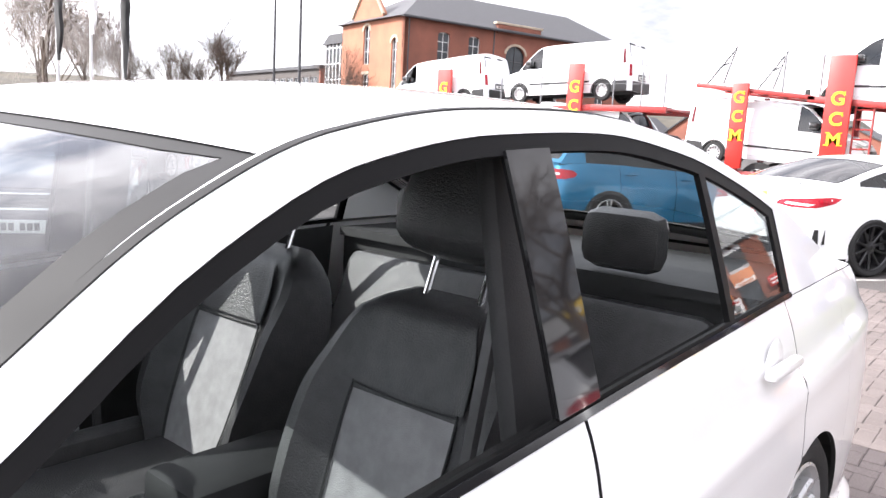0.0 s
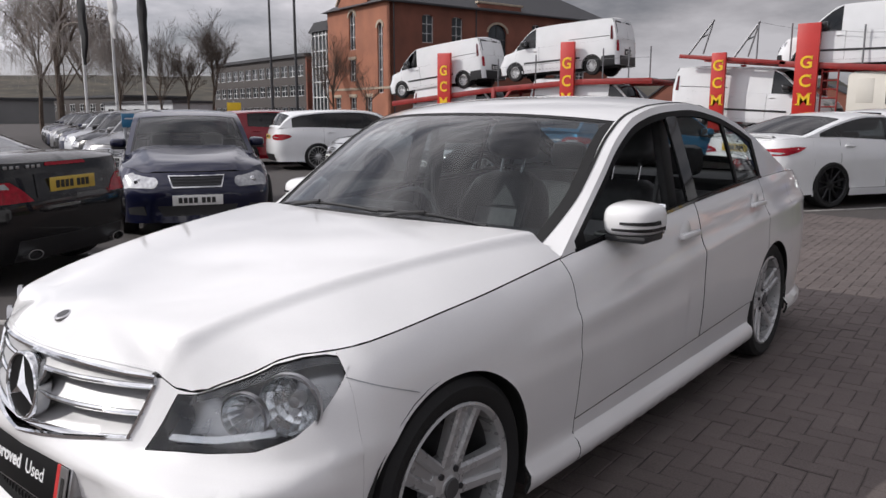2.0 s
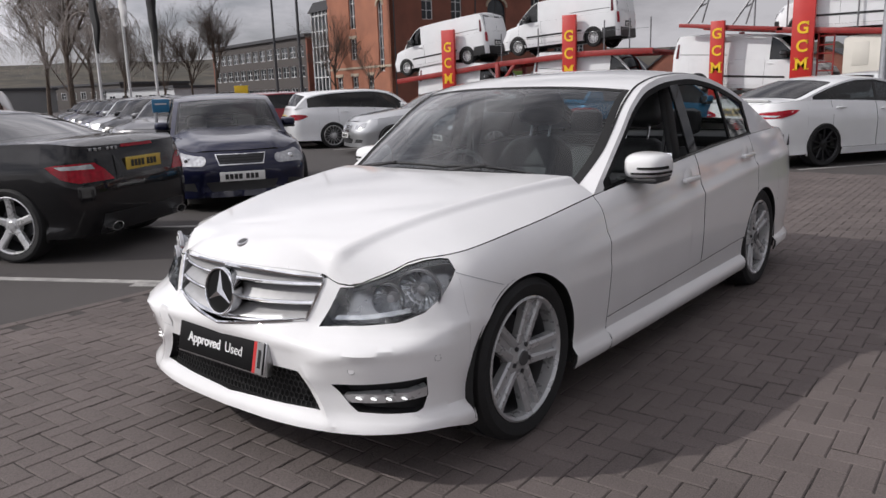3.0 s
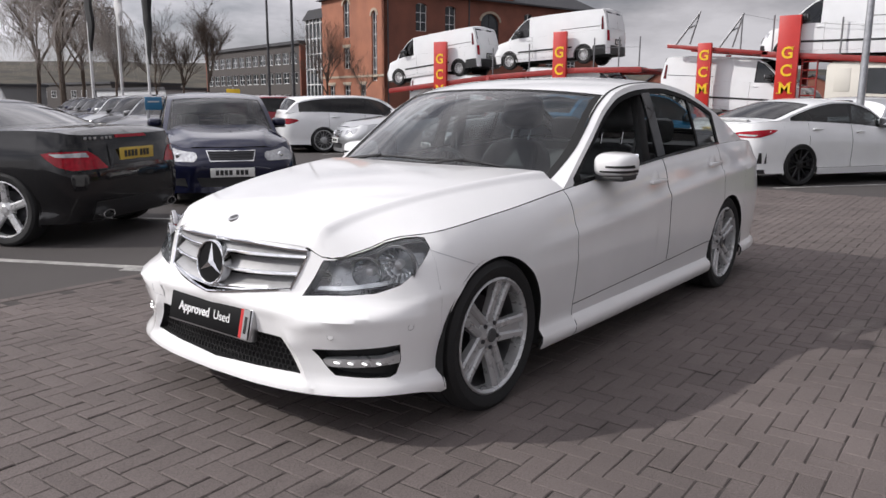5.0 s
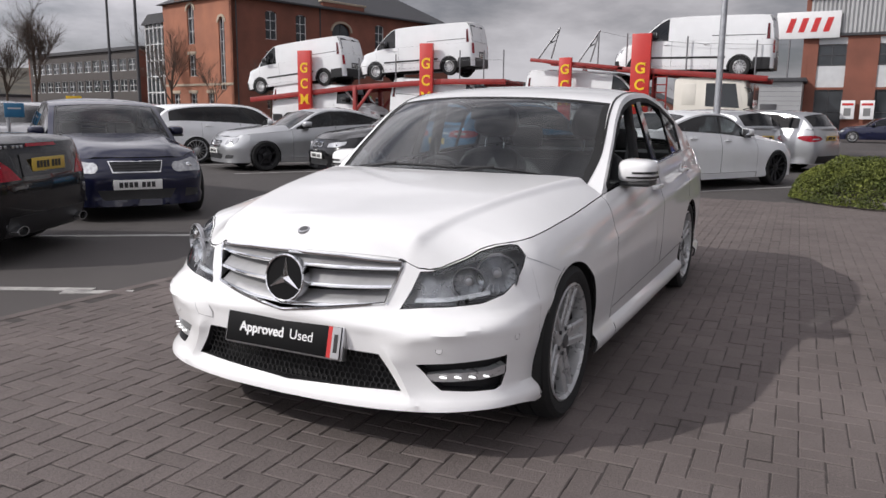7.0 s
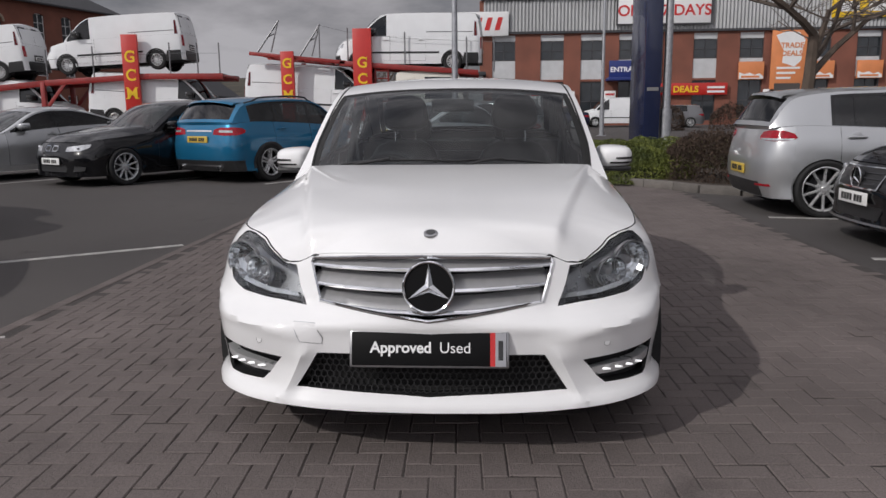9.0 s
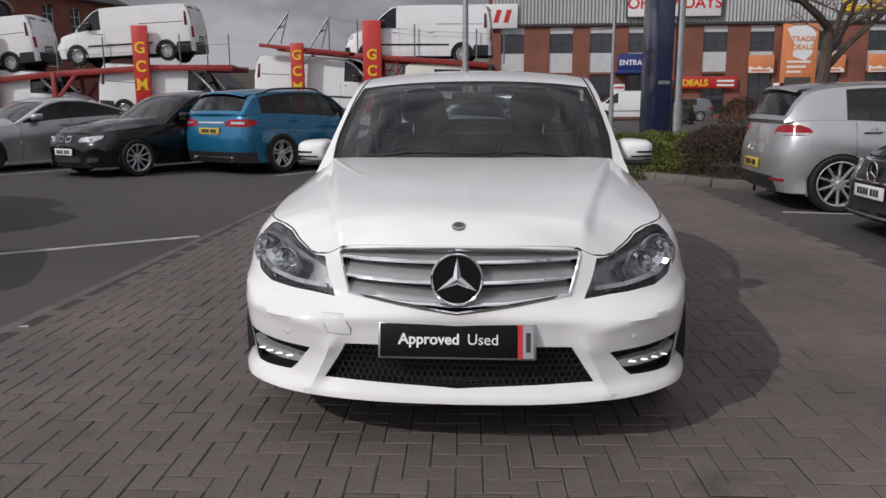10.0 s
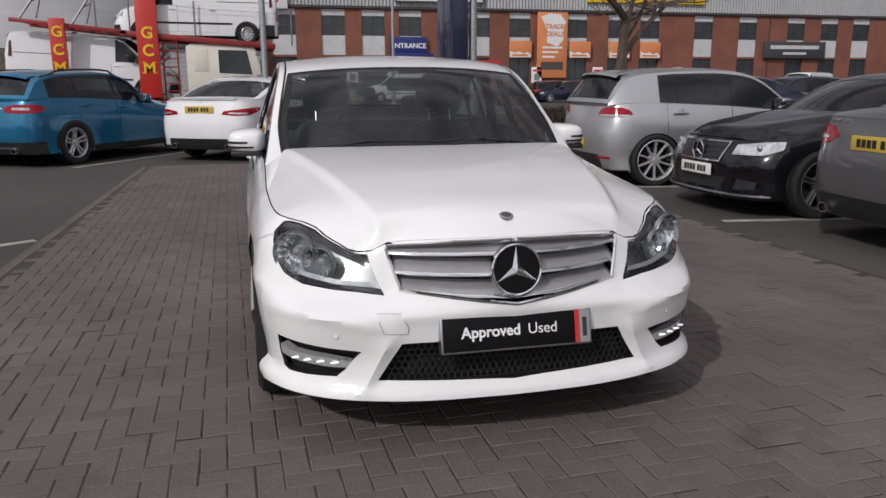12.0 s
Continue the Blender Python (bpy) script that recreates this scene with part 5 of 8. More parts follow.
def hero():
    C = HERO
    c = thing("saloon_car", "white four-door saloon car on block paving, passenger-side windows lowered", "car", Matrix.Translation((0, -.014, 0)))
    P = M["white_paint"]
    lamp = [(.448, .546), (.55, .556), (.64, .560), (.76, .572), (.86, .600), (.925, .640), (.978, .688), (1.03, .738), (1.02, .754), (.985, .759), (.92, .754), (.82, .7385), (.76, .7235), (.70, .7085), (.63, .6925), (.565, .6775), (.515, .675), (.486, .610)]
    lampr = [(-s, z) for s, z in lamp[::-1]]
    gr = [(-.395, .560), (-.2, .535), (0, .512), (.2, .535), (.395, .560), (.450, .690), (.444, .708), (.2, .726), (0, .730), (-.2, .726), (-.444, .708), (-.450, .690)]
    intake = [(-.470, .266), (-.255, .257), (0, .245), (.255, .257), (.470, .266), (.388, .394), (.2, .397), (0, .398), (-.2, .397), (-.388, .394)]
    fog = [(.61, .276), (.72, .270), (.805, .269), (.83, .280), (.848, .330), (.842, .394), (.77, .388), (.65, .378), (.54, .370), (.522, .368), (.55, .340), (.58, .302)]
    fogr = [(-s, z) for s, z in fog[::-1]]
    body(c, C, P, .025, front_step=.015, frame_mat=M["frame_black"], holes_front=[lamp, lampr, gr, intake, fog, fogr], doors=((1.385, 2.47), (2.475, 3.40)), glass=M["hero_glass"], side_glass=M["hero_side_glass"], open_left=True, detail=True, trim=M["black_gloss"])
    inward = lambda d: (lambda s, z: C.wall(s, z) + np.array((-.35 * d * np.sign(s) * min(1, abs(s) * 1.6), d, 0)))
    # headlamps
    for lp, sg in ((lamp, 1), (lampr, -1)):
        h = part("headlamp", skin([shrink(lp, .003)], .03, C.wall, .01, -.001), M["lamp_glass"], c, "clear headlamp cover over dark reflector bowl")
        part("bowl", skin([lp], .04, inward(.075), 0), M["lamp_bucket"], h)
        n = resample(lp, .03)
        bm = bmesh.new()
        a = [bm.verts.new(C.wall(*p)) for p in n]
        b = [bm.verts.new(inward(.075)(*p)) for p in n]
        for i in range(len(n)):
            j = (i + 1) % len(n)
            bm.faces.new((a[i], a[j], b[j], b[i]))
        part("bowl_side", bm, M["black_gloss"], h)
        for s0, z0, r, nm in ((.845, .662, .074, "main_reflector"), (.715, .636, .056, "inner_reflector")):
            p = inward(.040)(sg * s0, z0)
            at = Matrix.Translation(p) @ Matrix.Rotation(radians(90 + sg * 25), 4, "Z")
            part(nm, lathe([(r, -.030), (r * .97, -.036), (r * .90, -.018), (r * .76, -.001), (r * .58, .013), (r * .38, .023), (.020, .028)], 18, at), M["reflector"], h, smooth=False)
            part("reflector_rim", lathe([(r, -.028), (r * 1.05, -.034), (r * 1.05, -.02)], 32, at), M["satin_silver"], h)
            part("bulb_shield", lathe([(0, -.012), (.014, -.010), (.018, .004), (.018, .028)], 16, at), M["satin_silver"], h)
        top_edge = [(sg * s, z) for s, z in lamp[8:16]]
        part("lamp_mask", skin([[(s, z - .004) for s, z in top_edge] + [(s, z - .020) for s, z in top_edge[::-1]]], .03, inward(.010), 0), M["black_gloss"], h)
        strip = [(sg * s, z) for s, z in ((.495, .566), (.64, .573), (.80, .597), (.80, .612), (.64, .588), (.505, .581))]
        part("lamp_trim", skin([strip], .03, inward(.02), .02), M["clear_lens"], h)
    # grille: frame, three slats, star
    g = part("grille", skin([gr], .05, inward(.07), 0), M["black_plastic"], c)
    part("grille_frame", ring(gr, .010, C.wall, .008, .03), M["chrome"], g)
    for z0, z1, bow in ((.678, .724, .0), (.617, .668, .009), (.560, .607, .022)):
        w = np.interp((z0 + z1) / 2, [.57, .70], [.396, .448])
        rows = []
        bm = bmesh.new()
        for s in np.linspace(-w, w, 40):
            k = bow * (1 - (s / w) ** 2)
            pts = []
            for dz, dep in ((z1 - k, .046), (z1 - k - .010, .037), ((z0 + z1) / 2 - k, .021), (z0 - k + .010, .007), (z0 - k, .010), (z0 - k + .003, .045)):
                pts.append(bm.verts.new(inward(dep)(s, dz)))
            rows.append(pts)
        for p, q in zip(rows, rows[1:]):
            for i in range(5):
                bm.faces.new((p[i], q[i], q[i + 1], p[i + 1]))
        bmesh.ops.recalc_face_normals(bm, faces=bm.faces[:])
        part("grille_slat", bm, M["slat_silver"], g)
        bm = bmesh.new()
        rows = []
        for s in np.linspace(-w, w, 40):
            k = bow * (1 - (s / w) ** 2)
            rows.append([bm.verts.new(inward(d)(s, z0 - k + e)) for e, d in ((.010, .003), (.006, -.001), (.001, -.001), (-.003, .004), (-.002, .012))])
        for p, q in zip(rows, rows[1:]):
            for i in range(4):
                bm.faces.new((p[i], q[i], q[i + 1], p[i + 1]))
        part("slat_edge", bm, M["chrome"], g)
    # star: ring, dark disc and three tapered arms
    y0 = C.wall(0, .631)[1] - .014
    disc = Matrix.Translation((0, y0, .629)) @ Matrix.Rotation(radians(-8), 4, "X") @ Matrix.Rotation(radians(-90), 4, "Z") @ Matrix.Scale(.96, 4)
    st = part("grille_badge", lathe([(.0, .006), (.082, .006), (.086, .0), (.086, -.03), (0, -.03)], 48, disc), M["frame_black"], g, "dark round badge with silver star")
    part("badge_ring", lathe([(.082, .004), (.084, .012), (.088, .014), (.092, .010), (.093, .0), (.090, -.03), (.082, -.03)], 48, disc), M["chrome"], st)
    bm = bmesh.new()
    for k in range(3):
        a = math.pi / 2 + k * 2 * math.pi / 3
        d, n = Vector((math.cos(a), 0, math.sin(a))), Vector((-math.sin(a), 0, math.cos(a)))
        e1 = Vector((math.cos(a + math.pi / 3), 0, math.sin(a + math.pi / 3))) * .017
        e2 = Vector((math.cos(a - math.pi / 3), 0, math.sin(a - math.pi / 3))) * .017
        pk, tip = bm.verts.new((0, -.020, 0)), bm.verts.new(d * .083 + Vector((0, -.008, 0)))
        l, r = bm.verts.new(e1 + Vector((0, -.006, 0))), bm.verts.new(e2 + Vector((0, -.006, 0)))
        bm.faces.new((pk, l, tip))
        bm.faces.new((pk, tip, r))
    bmesh.ops.transform(bm, matrix=Matrix.Translation((0, y0, .629)) @ Matrix.Rotation(radians(-8), 4, "X") @ Matrix.Scale(.96, 4), verts=bm.verts[:])
    bmesh.ops.recalc_face_normals(bm, faces=bm.faces[:])
    part("emblem_star", bm, M["chrome"], st, smooth=False)
    # lower intake with its mesh
    it = part("lower_intake", skin([intake], .05, inward(.06), 0), M["underbody"], c)
    bm = bmesh.new()
    for r in range(7):
        z = .250 + r * .022
        for k in range(-19, 20):
            s = (k + (.5 if r % 2 else 0)) * .023
            if abs(s) < np.interp(z, [.26, .394], [.455, .385]) and z < .385:
                p, q = Vector(inward(.02)(s, z)), Vector(inward(.02)(s, z + .022))
                for e in ((Vector(inward(.02)(s - .0115, z)), Vector(inward(.02)(s, z + .008))), (Vector(inward(.02)(s, z + .008)), Vector(inward(.02)(s + .0115, z))), (Vector(inward(.02)(s, z + .008)), q)):
                    tube(e, .0028, 4, bm)
    part("honeycomb_mesh", bm, M["black_plastic"], it)
    for lp, dep, nm, ma, pr in ((intake, .06, "intake_side", "black_plastic", it),):
        n = resample(lp, .03)
        bm = bmesh.new()
        a = [bm.verts.new(C.wall(*p)) for p in n]
        b = [bm.verts.new(inward(dep)(*p)) for p in n]
        for i in range(len(n)):
            j = (i + 1) % len(n)
            bm.faces.new((a[i], a[j], b[j], b[i]))
        part(nm, bm, M[ma], pr)
    # running lamps in their slots
    for lp, sg in ((fog, 1), (fogr, -1)):
        f = part("side_intake", skin([lp], .05, inward(.05), 0), M["black_plastic"], c)
        n = resample(lp, .03)
        bm = bmesh.new()
        a = [bm.verts.new(C.wall(*p)) for p in n]
        b = [bm.verts.new(inward(.05)(*p)) for p in n]
        for i in range(len(n)):
            j = (i + 1) % len(n)
            bm.faces.new((a[i], a[j], b[j], b[i]))
        part("intake_side", bm, M["black_plastic"], f)
        strip = [(sg * s, z) for s, z in ((.500, .315), (.55, .306), (.65, .306), (.753, .310), (.846, .320), (.846, .354), (.784, .341), (.65, .337), (.55, .328))]
        part("chrome_strip", skin([strip], .03, C.wall, .03, -.004), M["rim_silver"], f)
        for k in range(4):
            bm = bmesh.new()
            s = .615 + k * .05
            p = C.wall(sg * s, .323)
            q = bmesh.ops.create_uvsphere(bm, u_segments=10, v_segments=6, radius=.009)["verts"]
            bmesh.ops.transform(bm, matrix=Matrix.Translation(p) @ Matrix.Diagonal((1.9, .35, .45, 1)), verts=q)
            part("running_light", bm, M["led"], f)
    # parking sensors and towing-eye cover
    for s, z in ((.602, .426), (-.602, .426), (.88, .456), (-.88, .456)):
        p, q = Vector(C.wall(s, z)), Vector(C.wall(s + .01, z))
        t = (q - p).normalized()
        nrm = t.cross(Vector((0, 0, 1)))
        if nrm.y > 0:
            nrm = -nrm
        m = Matrix.Translation(p) @ nrm.to_track_quat("X", "Z").to_matrix().to_4x4()
        part("parking_sensor", lathe([(.0, .0008), (.0105, .0008), (.011, .0003)], 18, m), P, c)
        part("sensor_ring", lathe([(.0112, .0009), (.0124, .0009)], 18, m), M["grey_plastic"], c)
    eye = [(-.465, .500), (-.392, .499), (-.366, .450), (-.370, .430), (-.442, .435), (-.458, .477)]
    part("towing_eye_cover", skin([eye], .03, C.wall, .0, .0025), P, c)
    part("cover_gap", skin([shrink(eye, -.003), shrink(eye, -.0005)], .03, C.wall, 0, .0012), M["galvanised"], c)
    # plate with its lettering
    yp = .012
    pl = part("plate_holder", boxed((-.268, -.006, -.063), (.268, .03, .063), .006), M["satin_silver"], c)
    pl.matrix_basis = Matrix.Translation((0, yp, .422)) @ Matrix.Rotation(radians(-13), 4, "X")
    part("plate_face", boxed((-.26, -.010, -.056), (.26, -.003, .056), .003), M["frame_black"], pl, "black advertising plate with white lettering")
    part("red_band", boxed((.205, -.0125, -.0555), (.222, -.0095, .0555)), M["red_ink"], pl)
    part("silver_band", boxed((.222, -.0125, -.0555), (.258, -.0095, .0555)), M["satin_silver"], pl)
    part("band_marks", boxed((.232, -.0135, -.035), (.248, -.012, .030)), M["dark_lens"], pl)
    word = lambda txt, x, size, bold: lettering("lettering", txt, size, M["white_ink"], pl, Matrix.Translation((x, -.0108, -.012)) @ Matrix.Rotation(radians(90), 4, "X"), bold)
    word("Approved", -.197, .051, .0012)
    word("Used", .035, .051, 0)
    part("bonnet_lip", tube([Vector(C.wall(s, float(C.ztop(C.y_of(s))) - .003)) + Vector((0, .004, 0)) for s in np.linspace(-.43, .43, 40)], .006, 6), P, c)
    screen = lambda u, v: C.roof(u, v)
    part("screen_label", skin([[(-.90, .022), (-.84, .022), (-.84, .036), (-.90, .036)]], .02, screen, 0, -.007), M["sign_white"], c, "small white paper label inside the screen")
    # bonnet badge, wipers, scuttle
    f, _ = C.lid("hood")
    p = f(0, .147)
    m = Matrix.Translation(p + np.array((0, 0, .001))) @ Matrix.Rotation(radians(22), 4, "X") @ Matrix.Rotation(radians(-90), 4, "Y") @ Matrix.Diagonal((1, 1, 1, 1))
    part("bonnet_badge", lathe([(.0, .003), (.020, .003), (.024, .0015), (.025, -.004)], 28, m), M["satin_silver"], c)
    part("badge_centre", lathe([(.0, .0042), (.016, .004), (.017, .002)], 24, m), M["grey_plastic"], c)
    sc = bmesh.new()
    rows = []
    for u in np.linspace(-.66, .66, 30):
        a = C.roof(u, .018)
        rows.append((sc.verts.new((a[0], a[1] + .0, a[2] + .004)), sc.verts.new((a[0], a[1] - .05, a[2] - .03)), sc.verts.new((a[0], a[1] - .10, a[2] - .08))))
    for p, q in zip(rows, rows[1:]):
        for i in range(2):
            sc.faces.new((p[i], q[i], q[i + 1], p[i + 1]))
    part("scuttle", sc, M["black_plastic"], c)
    # shut line between bumper and wing
    y_ = .615
    sg_ = C.s_of(y_)
    for sg in (1, -1):
        lp = [(sg * 1.008, .712), (sg * sg_, .640), (sg * (sg_ + .0015), .642), (sg * 1.010, .714)]
        part("panel_gap", skin([lp[::sg]], .03, C.wall, 0, .0012), M["galvanised"], c)
    for x0, x1, v1 in ((-.62, .06, .020), (.02, .50, .018)):
        w = new("wiper")
        w.parent = c
        a = C.roof(x0 / .75, .03)
        pts = [Vector(C.roof((x0 + (x1 - x0) * k / 8) / .75, .016 + v1 * math.sin(math.pi * (k / 8) ** .9) * .35)) + Vector((0, -.012, .018)) for k in range(9)]
        part("blade", tube(pts, .007, 6), M["black_plastic"], w)
        mid = pts[4]
        base = Vector(C.roof((x0 + .05) / .75, .005)) + Vector((0, -.02, .01))
        part("arm", tube([base, base.lerp(mid, .5) + Vector((0, -.008, .012)), mid + Vector((0, -.004, .008))], .008, 6), M["black_plastic"], w)
    # wheels, mirrors
    for ax in C.axles:
        for sg in (1, -1):
            wheel(c, sg * (C.half - .138), ax, sg, .318, .243, M["rim_silver"], 5, True, .225, True, spoke_w=.056, turn=radians(20 if ax < 2 else -12))
    door_mirror(c, C, P, 1.81, stripes=True, z=.893)
    # glossy covers of the middle pillars
    b_up = lambda y: float(C.zrail(y)) - C_gap(C, y) + .006
    ys = (2.408, 2.44, 2.48, 2.518)
    cover = skin([[(y, float(C.ztop(y)) + .012) for y in ys] + [(y, b_up(y)) for y in ys[::-1]]], .05, C.pane, .006, .003)
    other = mirrored(cover)
    part("pillar_cover", cover, M["black_gloss"], c)
    part("pillar_cover", other, M["black_gloss"], c)
    # cabin
    for x, y in ((.37, 2.27), (-.37, 2.38)):
        seat(c, x, y, .32, M["leather"], M["seat_fabric"])
    bench = new("rear_bench")
    bench.parent = c
    part("bench_cushion", boxed((-.66, 2.86, .28), (.66, 3.3, .45), .05), M["leather"], bench)
    part("bench_back", boxed((-.66, 3.28, .40), (.66, 3.42, .96), .05, Matrix.Translation((0, -.12, 0)) @ Matrix.Translation((0, 3.3, .4)) @ Matrix.Rotation(radians(-22), 4, "X") @ Matrix.Translation((0, -3.3, -.4))), M["leather"], bench)
    for x in (-.36, .36):
        part("rear_headrest", boxed((x - .125, 3.40, .985), (x + .125, 3.50, 1.155), .05), M["leather"], bench)
    cons = part("centre_console", boxed((-.11, 1.75, .28), (.11, 2.7, .52), .04), M["interior"], c)
    part("armrest", boxed((-.10, 2.3, .52), (.10, 2.65, .62), .03), M["interior"], cons)
    sw = new("steering_wheel")
    sw.parent = c
    sw.matrix_basis = Matrix.Translation((-.37, 1.93, .80)) @ Matrix.Rotation(radians(-25), 4, "X")
    part("wheel_rim", tube([(.185 * math.cos(a), 0, .185 * math.sin(a)) for a in np.linspace(0, 2 * math.pi, 33)], .016, 8), M["leather"], sw)
    part("wheel_hub", boxed((-.085, -.03, -.06), (.085, .01, .06), .03), M["interior"], sw)
    for a in (0, math.pi, -math.pi / 2):
        part("wheel_spoke", tube([(.06 * math.cos(a), 0, .06 * math.sin(a)), (.18 * math.cos(a), 0, .18 * math.sin(a))], .014, 6), M["satin_silver"], sw)
    part("column", tube([(-.37, 1.94, .80), (-.37, 1.72, .72)], .035, 8), M["interior"], c)
    part("instrument_hood", boxed((-.58, 1.62, .86), (-.16, 1.80, .94), .03), M["interior"], c)
    part("rear_view_mirror", boxed((-.12, 1.87, 1.20), (.12, 1.90, 1.27), .015), M["interior"], c)
    hl = bmesh.new()
    rows = []
    for v in np.linspace(.33, .72, 14):
        rows.append([hl.verts.new(C.roof(u, v) - np.array((0, 0, .03))) for u in np.linspace(-.96, .96, 17)])
    for p, q in zip(rows, rows[1:]):
        for i in range(16):
            hl.faces.new((p[i], p[i + 1], q[i + 1], q[i]))
    part("headlining", hl, M["headlining"], c)
    for sg in (1, -1):
        part("belt_strap", tube([(sg * .66, 2.48, 1.15), (sg * .63, 2.45, .8), (sg * .60, 2.45, .45)], .012, 4), M["grey_plastic"], c)
        part("pillar_trim", boxed((sg * .70 - .02, 2.455, .5), (sg * .70 + .02, 2.56, 1.26), .015, Matrix.Translation((sg * .16, 0, 0)) @ Matrix.Rotation(radians(-sg * 11), 4, "Y")), M["interior"], c)
    return c


def lettering(name, text, size, material, parent, m, bold=0.0, depth=.0008, align="LEFT", spacing=1.0):
    cu = bpy.data.curves.new(name, "FONT")
    cu.body, cu.size, cu.extrude, cu.offset, cu.align_x, cu.space_character = text, size, depth, bold, align, spacing
    tmp = bpy.data.objects.new(name, cu)
    me = bpy.data.meshes.new_from_object(tmp)
    bpy.data.objects.remove(tmp)
    bm = bmesh.new()
    bm.from_mesh(me)
    bpy.data.meshes.remove(me)
    bmesh.ops.remove_doubles(bm, verts=bm.verts[:], dist=1e-5)
    bm.verts.index_update()
    seen, groups = set(), []
    for v in bm.verts:
        if v.index in seen:
            continue
        stack, isle = [v], []
        seen.add(v.index)
        while stack:
            p = stack.pop()
            isle.append(p)
            for e in p.link_edges:
                q = e.other_vert(p)
                if q.index not in seen:
                    seen.add(q.index)
                    stack.append(q)
        groups.append(isle)
    # one mesh for each character
    for isle in groups:
        keep = {p.index: i for i, p in enumerate(isle)}
        faces = [[keep[p.index] for p in f.verts] for f in {f for p in isle for f in p.link_faces}]
        one = bpy.data.meshes.new("letter")
        one.from_pydata([tuple(p.co) for p in isle], [], sorted(faces))
        one.materials.append(material)
        o = new("letter", one)
        o.parent = parent
        o.matrix_basis = m
    bm.free()


glass("hero_side_glass", (.66, .70, .70))
glass("hero_glass", (.43, .48, .485), 1.0, 3.5, .04, .95)
mat("headlining", (.18, .18, .175), .9, 0, .08, 10)
hero()
# ---- parked cars ----
B30 = (.5, .866)
def parked():
    car("roadster", "black two-seat roadster with folded-up hard roof, parked in a bay", Shape(ROADSTER, 4.13, 1.81, 1.43, (.86, 3.40)), "black_paint",
        heading((-4.22, 2.15), (-.897, -.442), True, 4.13), doors=((1.42, 2.95),), windows=[[(1.62, None), (2.55, None)]], spokes=5, exhaust=True, tail=(.36, .80, .66, .81), step=.06, rear_seats=False, name_marks=6, wheel_r=.325, rim_r=.25, spoke_w=.078, square_exhaust=True,
        tail_shape=[(.44, .670), (.80, .664), (.92, .700), (1.00, .760), (1.05, .806), (.96, .820), (.80, .826), (.62, .822), (.53, .765)], tail_white=[(.63, .772), (.92, .778), (.98, .806), (.66, .812)],
        rear_trim=(("plate_recess", 0, .40, .69, .87, "black_gloss"), ("brake_light", 0, .24, .925, .95, "red_lens")))
    car("blue_saloon", "navy blue older saloon car with chrome grille", Shape(SEDAN, 4.53, 1.70, 1.41, (.82, 3.53)), "navy_paint", heading((-5.12, 3.88), (.86, -.51)),
        grille=(.30, .55, .68), head=(.40, .87, .538, .702), step=.06, round_head=True, grille_disc=False, slat_mat="dark_metal")
    car("estate_car", "white estate car with dark windows and spoked wheels", Shape(ESTATE, 4.70, 1.81, 1.46, (.80, 3.64)), "white_paint_cool",
        heading((-12.7, 12.1), B30) @ Matrix.Translation((0, -3.64, 0)), spokes=16, spoke_w=.016, rim_r=.25, windows=[[(1.57, None), (2.40, None)], [(2.46, None), (3.3, None)], [(3.34, None), (4.1, None)]])
    car("coupe_saloon", "silver four-door coupe-style saloon with dark wheels", Shape(COUPE, 4.63, 1.78, 1.44, (.92, 3.62)), "silver_paint", heading((-10.23, 10.35), (-.5, -.866)), rims="rim_dark", spokes=5, windows=[[(1.60, None), (2.42, None)], [(2.47, None), (3.72, None)]])
    car("executive_saloon", "black executive saloon car with silver wheels", Shape(SEDAN, 4.84, 1.84, 1.47, (.85, 3.74)), "black_paint", heading((-7.18, 9.92), (-.5, -.866)), grille=None, kidney=True, head=(.36, .84, .58, .68))
    car("compact_suv", "metallic blue compact sport utility car with black trim", Shape(HATCH, 4.42, 1.80, 1.50, (.87, 3.57)), "blue_paint", heading((-4.41, 11.3), B30) @ Matrix.Translation((0, -3.57, 0)), spokes=5, twin=True, wheel_r=.345, rim_r=.24,
        windows=[[(1.57, None), (2.40, None)], [(2.46, None), (3.3, None)], [(3.34, None), (3.95, None)]], tail=(.30, .74, .76, .90), round_tail=True, plate_z=.72, roof_rails=True, rear_cladding=.40, exhaust=True, cladding=.055, hatch_spoiler=True, spoke_w=.05,
        tail_shape=[(.36, .80), (.62, .785), (.86, .79), (1.00, .82), (1.04, .86), (.98, .90), (.80, .915), (.52, .91), (.38, .88)], tail_white=[(.50, .835), (.78, .83), (.78, .865), (.50, .87)],
        rear_trim=(("chrome_bar", 0, .34, .845, .870, "chrome"), ("diffuser_trim", 0, .52, .285, .31, "satin_silver")))
    car("coupe_saloon", "white four-door coupe-style saloon with black wheels", Shape(COUPE, 4.63, 1.78, 1.44, (.92, 3.62)), "white_paint_cool", heading((-1.24, 11.54), B30) @ Matrix.Translation((0, -3.62, 0)), rims="rim_dark", spokes=10, wheel_r=.335, rim_r=.262, tail=(.30, .80, .72, .87), plate_z=.84, spoiler=True, rear_cladding=.27, exhaust=True,
        windows=[[(1.60, None), (2.42, None)], [(2.47, None), (3.72, None)]], tail_shape=[(.40, .765), (.62, .742), (.88, .752), (1.06, .80), (1.20, .862), (1.06, .872), (.86, .858), (.60, .838), (.44, .815)], tail_white=[(.52, .775), (.80, .765), (.86, .79), (.54, .80)],
        rear_trim=(("bumper_vent", .86, .94, .36, .52, "black_plastic"), ("bumper_vent", .98, 1.02, .36, .52, "black_plastic")))
